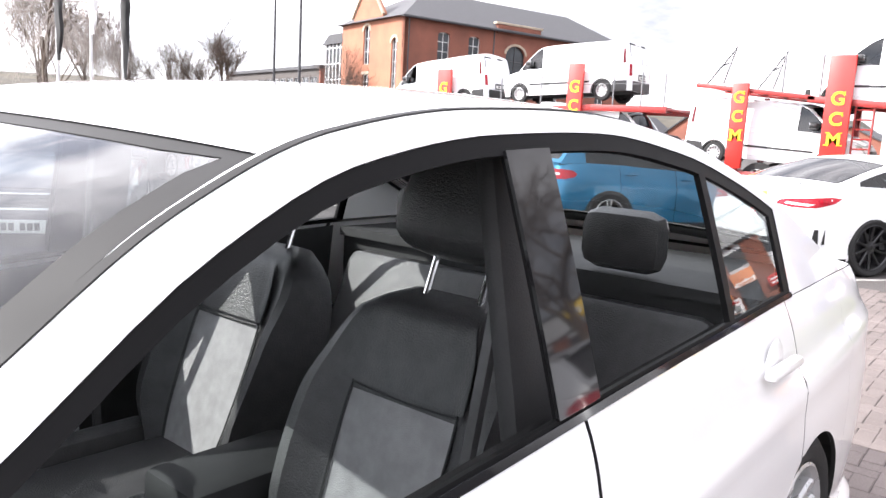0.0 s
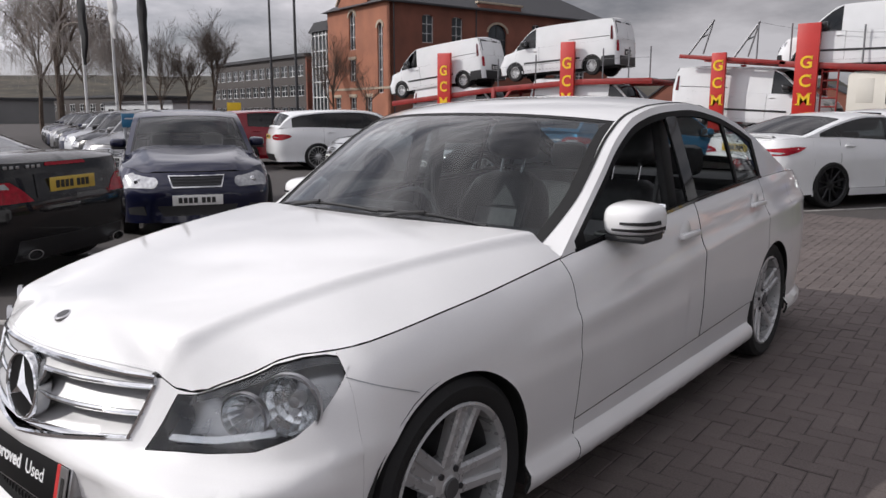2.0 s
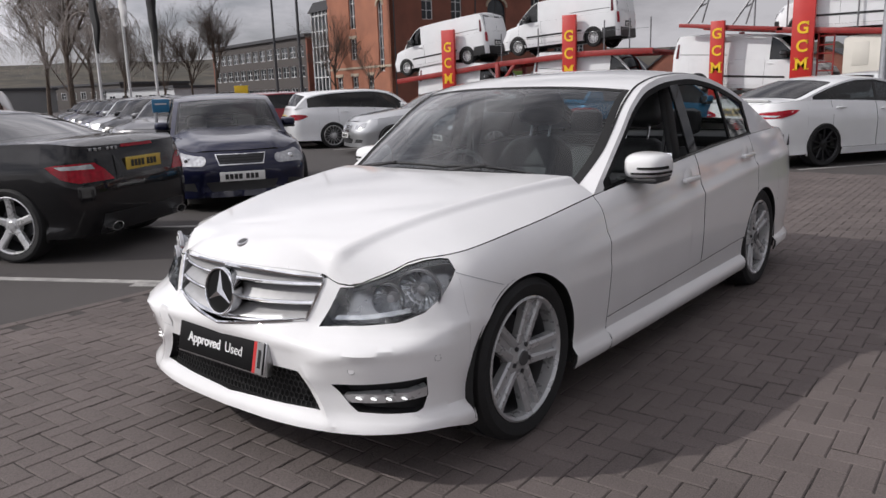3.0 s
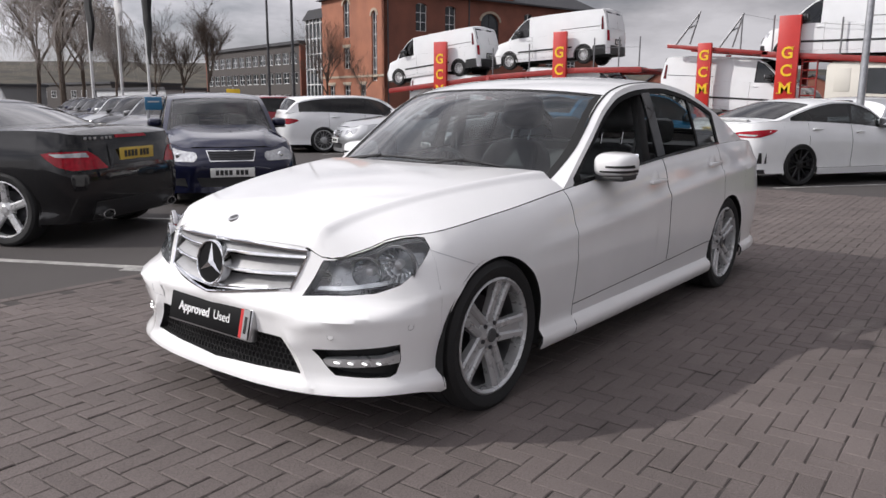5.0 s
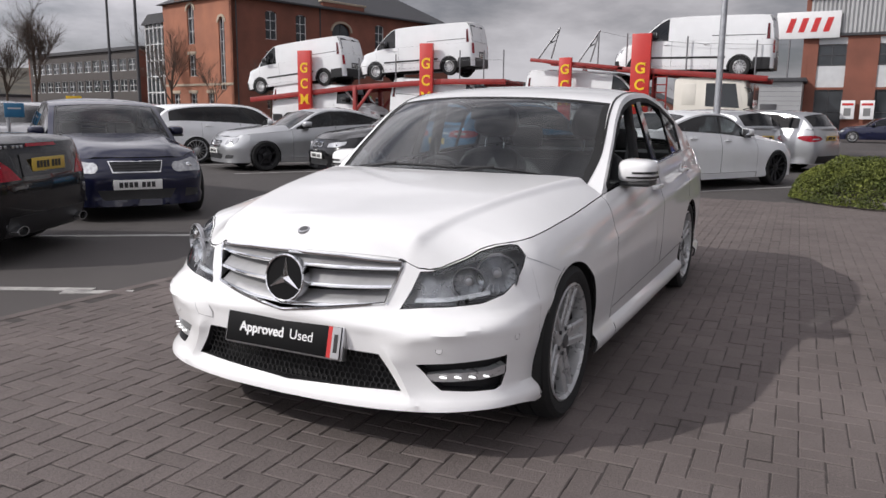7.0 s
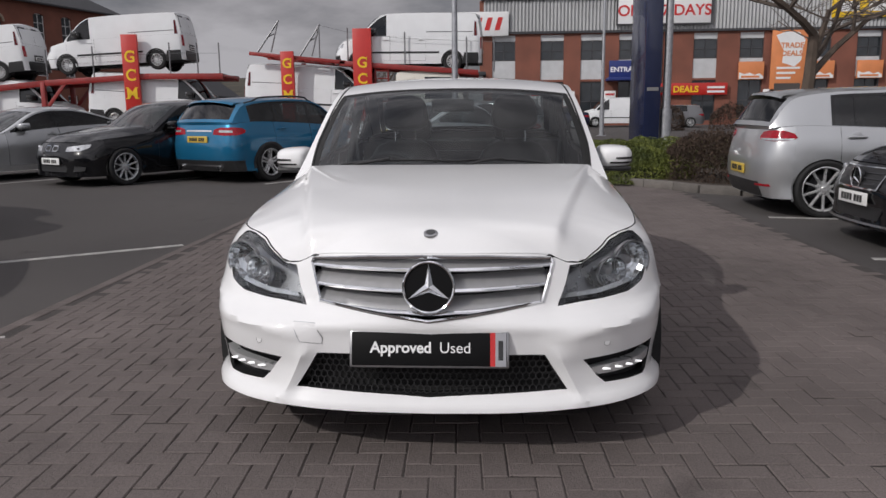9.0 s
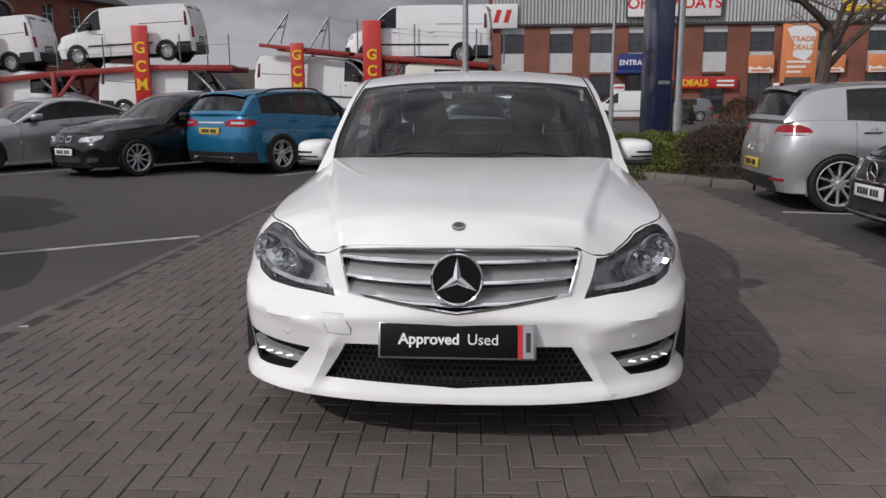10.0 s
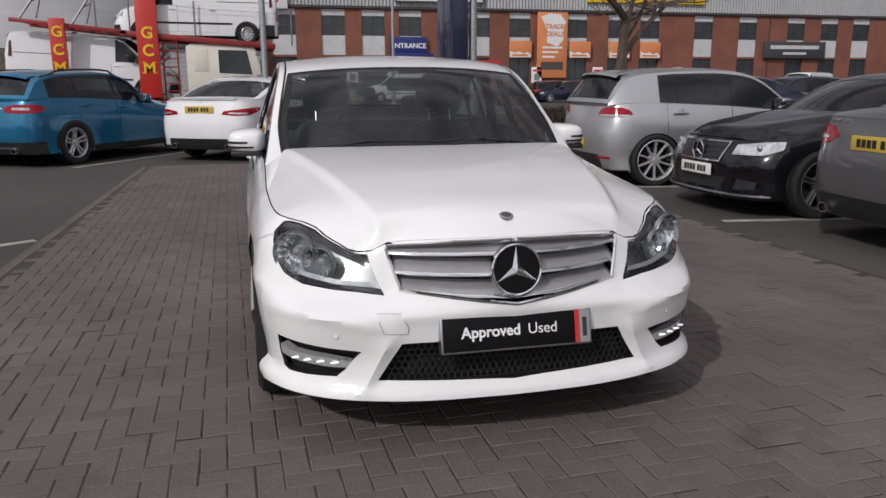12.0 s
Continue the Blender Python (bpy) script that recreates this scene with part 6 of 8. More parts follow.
    car("hatchback", "silver five-door hatchback with spoked wheels", Shape(UPRIGHT, 4.12, 1.78, 1.44, (.88, 3.46)), "silver_paint", heading((3.90, 6.95), (1, -.03)) @ Matrix.Translation((0, -3.46, 0)), spokes=10, spoke_w=.030, rim_r=.248, windows=[[(1.57, None), (2.40, None)], [(2.46, None), (3.22, None)], [(3.24, None), (3.46, None)]], tail=(.40, .74, .80, .93), round_tail=True, plate_z=.50,
        tail_shape=[(.50, .875), (.54, .840), (.78, .832), (1.0, .838), (1.06, .870), (1.02, .915), (.92, .945), (.70, .950), (.55, .930)], tail_white=[(.56, .838), (1.0, .838), (1.03, .862), (.55, .862)], hatch_spoiler=True,
        rear_trim=(("reflector", .52, .80, .335, .36, "red_lens"),))
    car("coupe", "black coupe with chrome grille and lower trim", Shape(COUPE, 4.70, 1.79, 1.43, (.80, 3.56)), "black_paint", heading((3.38, 4.47), (-1, .0)), spokes=5, twin=True, rims="rim_grey", grille=(.40, .50, .69), head=(.46, .98, .58, .70), step=.06, chrome_lip=True, disc_r=.092, slat_mat="dark_metal", windows=[[(1.60, None), (2.42, None)], [(2.47, None), (3.6, None)]], rear_trim=())
    car("executive_saloon", "dark grey saloon car parked in a bay", Shape(SEDAN, 4.87, 1.85, 1.46, (.84, 3.72)), "grey_paint", heading((3.52, 2.3), (1, -.03), True, 4.87), tail=(.45, .84, .74, .90), step=.06, exhaust=True, name_marks=4)
    car("estate_car", "silver estate car parked beyond the planting", Shape(ESTATE, 4.70, 1.80, 1.46), "silver_paint", heading((1.75, 18.1), (-.93, .36), True, 4.70), windows=[[(1.57, None), (2.40, None)], [(2.46, None), (3.3, None)], [(3.34, None), (4.1, None)]])
    car("hatchback", "red hatchback parked among other cars", Shape(HATCH, 4.3, 1.78, 1.46), "red_paint", heading((-15.3, 11.9), B30) @ Matrix.Translation((0, -3.33, 0)))


parked()

# ---- ground ----
def ground_sheet():
    bm = bmesh.new()
    n = 24
    rad = [0, 6, 15, 40, 120, 500, 2500]
    rings = [[bm.verts.new((r * math.cos(2 * math.pi * k / n), 8 + r * math.sin(2 * math.pi * k / n), 0)) for k in range(n)] for r in rad[1:]]
    c = bm.verts.new((0, 8, 0))
    for k in range(n):
        bm.faces.new((c, rings[0][k], rings[0][(k + 1) % n]))
    for p, q in zip(rings, rings[1:]):
        for k in range(n):
            bm.faces.new((p[k], q[k], q[(k + 1) % n], p[(k + 1) % n]))
    g = part("ground", bm, M["tarmac"], None, smooth=False)
    tagged(g, "worn dark grey tarmac of a car park", "ground", kind="structure")


ground_sheet()
# ---- vans and the car transporter ----
VAN_SHAPE = Shape(VAN)


def van(name, label, m, group="white panel vans"):
    c = thing(name, label, "van", m, group)
    C = VAN_SHAPE
    P = M["van_paint"]
    body(c, C, P, .13, ((1.05, 2.08), (2.085, 3.35)), glass=M["dark_glass"], side_glass=M["dark_glass"], windows=[[(1.16, None), (1.92, None)]], handles=True, rear_mat=P)
    # closed rear doors in place of a rear window
    end = C.s[-1]
    wall_b = lambda q, z: C.wall(end - abs(q), z) * np.array((math.copysign(1, q) if q else 0.0, 1, 1))
    R = lambda u, v: C.roof(u, v)
    for sg in (1, -1):
        part("rear_door", skin([[(sg * .01, .88), (sg * .93, .88), (sg * .93, .995), (sg * .01, .995)][::sg]], .12, R, .01, .012), P, c)
        b = skin([[(5.04, 1.16), (5.155, 1.16), (5.115, 1.62), (5.05, 1.62)]], .1, C.pane, .006, .010)
        part("upper_tail_lamp", b if sg > 0 else mirrored(b), M["dark_red_lens"], c)
        for ax in C.axles:
            arc = [radians(d_) for d_ in range(-6, 187, 16)]
            lp = [(ax + (C.arch + .05) * math.cos(t), .31 + (C.arch + .05) * math.sin(t)) for t in arc] + [(ax + (C.arch + .004) * math.cos(t), .31 + (C.arch + .004) * math.sin(t)) for t in arc[::-1]]
            b = skin([lp], .08, C.flank, .008, .010)
            part("arch_trim", b if sg > 0 else mirrored(b), M["black_plastic"], c)
        lp = [(.78, .75), (.93, .75), (.93, 1.12), (.80, 1.12)]
        part("tail_lamp", skin([[(sg * s, z) for s, z in lp[::sg]]], .08, wall_b, .01, .006), M["red_lens"], c)
        lp = [(.62, .72), (.95, .78), (1.02, .93), (.75, .90)]
        part("headlamp", skin([[(sg * s, z) for s, z in lp[::sg]]], .08, C.wall, .01, .006), M["clear_lens"], c)
        b = skin([[(1.42, .60), (3.82, .60), (3.82, .66), (1.42, .66)]], .12, C.flank, .012, .012)
        part("rubbing_strip", b if sg > 0 else mirrored(b), M["black_plastic"], c)
        b = skin([[(3.36, 1.28), (5.0, 1.28), (5.0, 1.30), (3.36, 1.30)]], .2, C.pane, .004, .006)
        part("door_track", b if sg > 0 else mirrored(b), M["black_plastic"], c)
        b = skin([[(4.62, .28), (5.2, .28), (5.2, .62), (4.70, .62)]], .12, C.flank, .012, .010)
        part("bumper_corner", b if sg > 0 else mirrored(b), M["black_plastic"], c)
    part("plate_recess", skin([[(-.34, .63), (.34, .63), (.30, .84), (-.30, .84)]], .12, wall_b, .008, .010), M["black_plastic"], c)
    part("rear_bumper_cover", skin([[(-.75, .28), (.75, .28), (.75, .60), (-.75, .60)]], .15, wall_b, .012, .012), M["black_plastic"], c)
    part("front_bumper_cover", skin([[(-.95, .27), (.95, .27), (.9, .55), (-.9, .55)]], .12, C.wall, .012, .010), M["black_plastic"], c)
    part("grille", skin([[(-.45, .66), (.45, .66), (.5, .80), (-.5, .80)]], .12, C.wall, .012, .010), M["black_plastic"], c)
    number_plate(c, "rear_number_plate", (0, 5.36, .72), Matrix.Rotation(math.pi, 4, "Z"), M["plate_white"])
    for ax in C.axles:
        for sg in (1, -1):
            wheel(c, sg * .87, ax, sg, .335, .21, M["rim_silver"], 12, False, .21, False, spoke_w=.05)
    door_mirror(c, C, M["black_plastic"], 1.55, z=1.25, scale=1.4)
    return c


def tilt(x, y, z, face, up):
    """A van's pose from its nose on the deck, the way it faces along x and its slope in degrees."""
    return Matrix.Translation((x, y, z)) @ Matrix.Rotation(radians(90 if face > 0 else -90), 4, "Z") @ Matrix.Rotation(radians(up), 4, "X")


TRAILER = Matrix.Translation((-14.91, 24.67, 0)) @ Matrix.Rotation(radians(4.0), 4, "Z")


def on_trailer(x, z, face, up, y=0.0):
    """A van's pose on the trailer: x along it from its middle, at its slope."""
    return TRAILER @ tilt(x * .945, y, z, face, up)


first_van = van("panel_van", "white panel van loaded nose down on a transporter deck", on_trailer(-6.25, 1.90, -1, 6.2) @ Matrix.Diagonal((.945, .945, 1, 1)))
for lab, m in (("white panel van on the upper deck of a transporter trailer", on_trailer(-.5, 2.50, -1, 3.0)),
               ("white panel van on the deck over the lorry cab", tilt(-5.06, 24.44, 2.52, -1, -.5)),
               ("white panel van on the lower deck of the lorry", tilt(-3.26, 24.65, .70, 1, 3.0)),
               ("white panel van on the lower deck of the trailer", on_trailer(6.3, .42, 1, 4.0)),
               ("white panel van low at the rear of the trailer", on_trailer(.5, .42, 1, 2.0))):
    tagged(copy_thing(first_van, m), lab)


def girder(name, a, b, parent, w=.09, h=.22, mtl="transporter_red"):
    a, b = Vector(a), Vector(b)
    d = b - a
    ang = math.atan2(d.z, d.x)
    return part(name, boxed((0, -w / 2, -h / 2), (d.length, w / 2, h / 2), .012, Matrix.Translation(a) @ Matrix.Rotation(-ang, 4, "Y") @ Matrix.Rotation(math.atan2(d.y, math.hypot(d.x, d.z)), 4, "Z")), M[mtl], parent)


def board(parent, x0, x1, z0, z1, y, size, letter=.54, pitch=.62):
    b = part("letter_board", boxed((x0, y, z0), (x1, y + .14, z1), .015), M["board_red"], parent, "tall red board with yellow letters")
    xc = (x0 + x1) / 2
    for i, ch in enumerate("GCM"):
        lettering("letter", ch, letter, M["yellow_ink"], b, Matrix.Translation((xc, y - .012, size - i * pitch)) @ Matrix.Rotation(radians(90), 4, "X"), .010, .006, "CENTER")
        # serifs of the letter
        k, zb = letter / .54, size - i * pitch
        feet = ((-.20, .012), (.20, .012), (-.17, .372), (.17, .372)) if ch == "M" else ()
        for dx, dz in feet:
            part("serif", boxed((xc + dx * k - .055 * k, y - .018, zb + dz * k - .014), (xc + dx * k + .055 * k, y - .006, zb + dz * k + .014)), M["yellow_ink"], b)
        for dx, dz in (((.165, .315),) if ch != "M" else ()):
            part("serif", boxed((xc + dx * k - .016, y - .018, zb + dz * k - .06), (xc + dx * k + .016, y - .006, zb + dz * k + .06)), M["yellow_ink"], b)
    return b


def transporter():
    t = thing("transporter_lorry", "red car transporter lorry with cream cab and upper deck", "lorry", Matrix.Translation((-4.05, 24.44, 0)) @ Matrix.Scale(1.06, 4))
    base = Matrix.Translation((3.9, -23.5, 0)) @ Matrix.Translation((1.0, -2.3, 1.2)) @ Matrix.Scale(.9, 4) @ Matrix.Translation((-1.0, 2.3, -1.2))
    inv = new("deck")
    inv.parent = t
    inv.matrix_basis = base
    y0, y1 = 25.25, 27.55
    for y in (y0, y1):
        girder("deck_beam", (-8.4, y, 3.18), (-5.0, y, 2.82), inv, .1, .13)
        girder("deck_beam", (-5.2, y, 2.80), (-.35, y, 2.42), inv, .1, .18)
        girder("lower_beam", (-8.3, y, .55), (-3.3, y, .55), inv, .1, .25)
        for x in (-7.03, -4.38):
            girder("pillar", (x, y, .5), (x, y, 2.95), inv, .16, .16)
    for k in range(14):
        x = -8.2 + k * .58
        z = np.interp(x, [-8.4, -5.0, -.35], [3.18, 2.82, 2.45])
        part("cross_bar", tube([(x, y0, z), (x, y1, z)], .045, 6), M["transporter_red"], inv)
    for y in (25.6, 27.2):
        girder("wheel_track", (-8.2, y, 3.20), (-5.0, y, 2.86), inv, .45, .03, "steel")
        girder("wheel_track", (-5.1, y, 2.84), (-.4, y, 2.50), inv, .45, .03, "steel")
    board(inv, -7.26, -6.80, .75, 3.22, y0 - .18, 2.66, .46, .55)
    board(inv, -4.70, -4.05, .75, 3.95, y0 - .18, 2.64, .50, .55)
    # handrail posts folded up over the rear of the deck
    for x, dx in ((-8.1, .75), (-6.6, .7)):
        z = np.interp(x, [-8.4, -5.0], [3.25, 2.9])
        part("ramp_strut", tube([(x, y0, z), (x + dx, y0 + .1, z + 1.05)], .035, 6), M["steel"], inv)
        part("ramp_strut", tube([(x + dx, y0 + .1, z + 1.08), (x + dx - .3, y0 + .1, z + .0)], .03, 6), M["steel"], inv)
        part("ramp_strut", tube([(x + dx * .45, y0 + .05, z + .5), (x + dx * .8, y0 + .1, z + .62)], .025, 6), M["steel"], inv)
    for x in (-5.9, -4.9, -2.9, -.75, .2):
        z = np.interp(x, [-8.4, -5.0, -.35], [3.2, 2.85, 2.45])
        part("guard_post", tube([(x, y0, z), (x, y0, z + 1.15)], .028, 6), M["steel"], inv)
    part("guard_wire", tube([(-5.9, y0, 4.1), (-4.9, y0, 3.85), (-2.9, y0, 3.6), (-.75, y0, 3.5), (.2, y0, 3.45)], .008, 4), M["steel"], inv)
    lad = new("ladder")
    lad.parent = inv
    for x in (-3.95, -3.5):
        part("ladder_rail", tube([(x, y0, .5), (x, y0, 2.75)], .03, 6), M["transporter_red"], lad)
    for k in range(8):
        part("rung", tube([(-3.95, y0, .7 + k * .26), (-3.5, y0, .7 + k * .26)], .02, 6), M["transporter_red"], lad)
    # cab
    cab = new("cab")
    cab.parent = inv
    prof = [(-3.25, .75), (-.95, .75), (-.78, 1.0), (-.80, 1.45), (-1.02, 2.35), (-1.15, 2.48), (-3.1, 2.50), (-3.25, 2.40)]
    part("cab_shell", prism(prof, 2.3, Matrix.Translation((0, 25.3, 0)), .05), M["cream_paint"], cab, "cream lorry cab")
    win = [(-2.22, 1.55), (-1.15, 1.50), (-1.30, 2.28), (-2.22, 2.30)]
    part("door_frame", prism([(x, z) for x, z in [(-2.30, .85), (-1.02, .85), (-1.02, 1.45), (-1.22, 2.36), (-2.30, 2.38)]], .02, Matrix.Translation((0, 25.285, 0)), .004), M["cream_paint"], cab)
    part("door_window", prism(win, .012, Matrix.Translation((0, 25.276, 0))), M["window_dark"], cab)
    part("sleeper_panel", prism([(-3.0, 1.6), (-2.55, 1.6), (-2.55, 2.3), (-3.0, 2.3)], .015, Matrix.Translation((0, 25.29, 0)), .006), M["cream_paint"], cab)
    part("mirror_arm", tube([(-1.02, 25.25, 2.15), (-.80, 25.1, 2.1), (-.80, 25.1, 1.5), (-1.0, 25.25, 1.45)], .02, 6), M["black_plastic"], cab)
    part("cab_mirror", boxed((-.88, 25.02, 1.55), (-.74, 25.16, 2.0), .03), M["black_plastic"], cab)
    part("front_screen", prism([(25.45, 1.5), (27.45, 1.5), (27.40, 2.28), (25.5, 2.28)], .02, Matrix.Translation((-.76, 0, 0)) @ Matrix.Rotation(radians(90), 4, "Z") @ Matrix.Translation((0, 0, 0))), M["window_dark"], cab)
    part("wheel_guard", boxed((-2.6, 25.28, .5), (-1.2, 25.5, .78), .03), M["black_plastic"], cab)
    for x in (-1.9, -6.4):
        for sg, yy in ((1, 25.55), (-1, 27.25)):
            w = wheel(inv, 0, 0, 1, .48, .28, M["rim_silver"], 10, False, .30, False, spoke_w=.06)
            w.matrix_basis = Matrix.Translation((x, yy, .48)) @ Matrix.Rotation(radians(-90 * sg), 4, "Z")
    tr = thing("transporter_trailer", "red car transporter trailer with sloping upper deck", "trailer", TRAILER @ Matrix.Diagonal((.945, .945, 1, 1)))
    inv = new("deck")
    inv.parent = tr
    inv.matrix_basis = Matrix.Translation((15.5, -26.4, 0))
    zt = lambda x: float(np.interp(x, [-21.2, -15.8, -12.0, -9.3], [1.80, 2.30, 2.50, 2.48]))
    for y in (y0, y1):
        for a, b in ((-21.2, -15.8), (-15.8, -12.0), (-12.0, -9.3)):
            girder("deck_beam", (a, y, zt(a) - .03), (b, y, zt(b) - .03), inv, .1, .20)
        girder("lower_beam", (-19.5, y, .5), (-9.4, y, .5), inv, .1, .25)
        for x in (-18.2, -15.9, -12.6):
            girder("pillar", (x, y, .45), (x, y, zt(x)), inv, .16, .16)
        girder("brace", (-16.6, y, .55), (-15.0, y, zt(-15.0)), inv, .08, .12)
    for k in range(20):
        x = -20.9 + k * .61
        part("cross_bar", tube([(x, y0, zt(x)), (x, y1, zt(x))], .045, 6), M["transporter_red"], inv)
    for y in (25.6, 27.2):
        for a, b in ((-21.1, -15.8), (-15.8, -12.0), (-12.0, -9.3)):
            girder("wheel_track", (a, y, zt(a) + .05), (b, y, zt(b) + .05), inv, .45, .03, "steel")
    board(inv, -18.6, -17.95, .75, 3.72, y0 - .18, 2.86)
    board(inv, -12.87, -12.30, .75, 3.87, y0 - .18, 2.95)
    for x in (-15.7, -14.0, -11.2, -10.2, -9.4):
        part("guard_post", tube([(x, y0, zt(x)), (x, y0, zt(x) + 1.1)], .028, 6), M["steel"], inv)
    part("guard_wire", tube([(x, y0, zt(x) + .75) for x in (-15.7, -14.0, -11.2, -10.2, -9.4)], .008, 4), M["steel"], inv)
    for x in (-17.2, -16.1):
        for sg, yy in ((1, 25.55), (-1, 27.25)):
            w = wheel(inv, 0, 0, 1, .45, .26, M["rim_silver"], 10, False, .30, False, spoke_w=.06)
            w.matrix_basis = Matrix.Translation((x, yy, .45)) @ Matrix.Rotation(radians(-90 * sg), 4, "Z")


paint("cream_paint", (.70, .67, .60), 0, .45, .4)
transporter()


# ---- buildings ----
def window(parent, x, z, w, h, y=0.0, frame="frame_white", cols=2, rows=2, m=None, depth=.10, sill=None, arch=0.0):
    """A window set back in its wall, in the plane y, with bars and a sill."""
    wn = new("window")
    wn.parent = parent
    wn.matrix_basis = (m or Matrix.Identity(4)) @ Matrix.Translation((x, y, z))
    part("pane", boxed((0, depth * .55, 0), (w, depth * .6, h)), M["window_dark"], wn, smooth=False)
    f = bmesh.new()
    b = .06
    for lo, hi in (((0, 0, 0), (b, depth, h)), ((w - b, 0, 0), (w, depth, h)), ((b, 0, 0), (w - b, depth, b)), ((b, 0, h - b), (w - b, depth, h))):
        box(f, lo, hi)
    for k in range(1, cols):
        box(f, (w * k / cols - .025, .01, b), (w * k / cols + .025, depth * .9, h - b))
    for k in range(1, rows):
        box(f, (b, .012, h * k / rows - .025), (w - b, depth * .88, h * k / rows + .025))
    part("window_frame", f, M[frame], wn, smooth=False)
    if sill:
        part("window_sill", boxed((-.1, -.10, -.12), (w + .1, .05, 0)), M[sill], wn)
    return wn


def wall_with(parent, name, length, height, openings, thick, mtl, m, label=""):
    """A wall of the given thickness with real openings (x, z, w, h)."""
    loops = [[(0, 0), (length, 0), (length, height), (0, height)]]
    for x, z, w, h, *arch in openings:
        lp = [(x, z), (x + w, z), (x + w, z + h)]
        if arch and arch[0]:
            lp += [(x + w / 2 + w / 2 * math.cos(a), z + h + arch[0] * math.sin(a)) for a in np.linspace(0, math.pi, 9)[1:-1]]
        lp += [(x, z + h)]
        loops.append(lp)
    v, f = fill(loops, 3.0)
    bm = bmesh.new()
    vs = [bm.verts.new((p[0], 0, p[1])) for p in v]
    for t in f:
        bm.faces.new([vs[i] for i in t])
    bmesh.ops.recalc_face_normals(bm, faces=bm.faces[:])
    if sum((q.normal.y for q in bm.faces)) > 0:
        bmesh.ops.reverse_faces(bm, faces=bm.faces[:])
    rim = [e for e in bm.edges if len(e.link_faces) == 1]
    ex = bmesh.ops.extrude_edge_only(bm, edges=rim)["geom"]
    for q in ex:
        if isinstance(q, bmesh.types.BMVert):
            q.co.y += thick
    bmesh.ops.recalc_face_normals(bm, faces=bm.faces[:])
    o = part(name, bm, M[mtl], parent, label, smooth=False)
    o.matrix_basis = m
    return o


def brick_tower():
    """The three-storey brick office house behind the transporter."""
    b = thing("brick_building", "orange-brown brick office building with slate roof and tall windows", "building", Matrix.Translation((-43.8, 48.4, 0)) @ Matrix.Rotation(math.atan2(-7.4, 29.6), 4, "Z"))
    H = 10.9
    # long side facing the yard runs back along y from the corner; the gable side runs to -x
    side = Matrix.Rotation(radians(90), 4, "Z")
    ops, wins = [], []
    for y in (3.4, 6.7, 16.6, 19.8, 23.0):
        for z, h, arch in ((1.6, 1.3, 0), (4.6, 2.0, 0), (7.6, 2.2, .22)):
            ops.append((y, z, 1.25, h, arch))
    ops.append((11.0, 5.6, 2.3, 3.2, .9))
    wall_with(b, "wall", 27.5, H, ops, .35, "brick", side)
    for x, z, w, h, a in ops:
        window(b, x, z, w, h + a, .14, "frame_white" if h < 3 else "frame_dark", 2, 3, side)
    part("downpipe", tube([(.06, .4, 0), (.06, .4, H)], .06, 6), M["frame_dark"], b)
    part("downpipe", tube([(.06, 9.5, 0), (.06, 9.5, H)], .06, 6), M["frame_dark"], b)
    # arch stone and gablet over the large opening
    arc = [(1.15 + 1.35 * math.cos(a), .95 * math.sin(a)) for a in np.linspace(0, math.pi, 13)]
    inn = [(1.15 + 1.15 * math.cos(a), .75 * math.sin(a)) for a in np.linspace(math.pi, 0, 13)]
    s = part("arch_stone", prism(arc + inn, .12, Matrix.Translation((0, -.10, 0))), M["stone"], b, smooth=False)
    s.matrix_basis = side @ Matrix.Translation((11.0, 0, 8.95))
    g = part("parapet", boxed((9.8, -.15, H - .25), (15.0, .25, H + .55), .03), M["brick"], b)
    g.matrix_basis = side
    g = part("coping", boxed((9.6, -.22, H + .55), (15.2, .30, H + .75), .02), M["stone"], b)
    g.matrix_basis = side
    # end wall with gable bay
    m2 = Matrix.Translation((-15, 0, 0))
    ops2 = [(13.0, 3.2, .9, 5.6, .45), (8.1, 1.4, 1.15, 1.5, 0), (8.1, 4.4, 1.15, 1.9, 0), (8.1, 7.2, 1.15, 2.9, .5), (5.2, 1.4, 1.15, 1.5, 0), (11.0, 1.4, 1.0, 1.5, 0)]
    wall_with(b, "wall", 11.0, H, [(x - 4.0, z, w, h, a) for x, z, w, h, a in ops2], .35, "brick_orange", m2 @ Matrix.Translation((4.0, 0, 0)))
    for x, z, w, h, a in ops2:
        window(b, x, z, w, h + a, .14, "frame_white", 2, 3 if h < 3 else 6, m2, sill="stone")
        if not a:
            o = part("lintel", boxed((x - .15, -.05, z + h), (x + w + .15, .04, z + h + .28), .01), M["stone"], b)
            o.matrix_basis = m2
        else:
            r0, r1 = w / 2, w / 2 + .22
            pts = [(x + w / 2 + r1 * math.cos(t), z + h + (a + .22) * math.sin(t)) for t in np.linspace(0, math.pi, 11)] + [(x + w / 2 + r0 * math.cos(t), z + h + a * math.sin(t)) for t in np.linspace(math.pi, 0, 11)]
            o = part("arch_stone", prism(pts, .10, Matrix.Translation((0, -.06, 0))), M["stone"], b, smooth=False)
            o.matrix_basis = m2
    o = part("string_course", boxed((4.0, -.06, 3.55), (15.0, .02, 3.75), .01), M["stone"], b)
    o.matrix_basis = m2
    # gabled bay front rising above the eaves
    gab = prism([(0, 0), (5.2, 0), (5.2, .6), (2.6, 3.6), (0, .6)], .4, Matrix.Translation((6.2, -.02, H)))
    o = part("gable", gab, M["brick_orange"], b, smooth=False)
    o.matrix_basis = m2
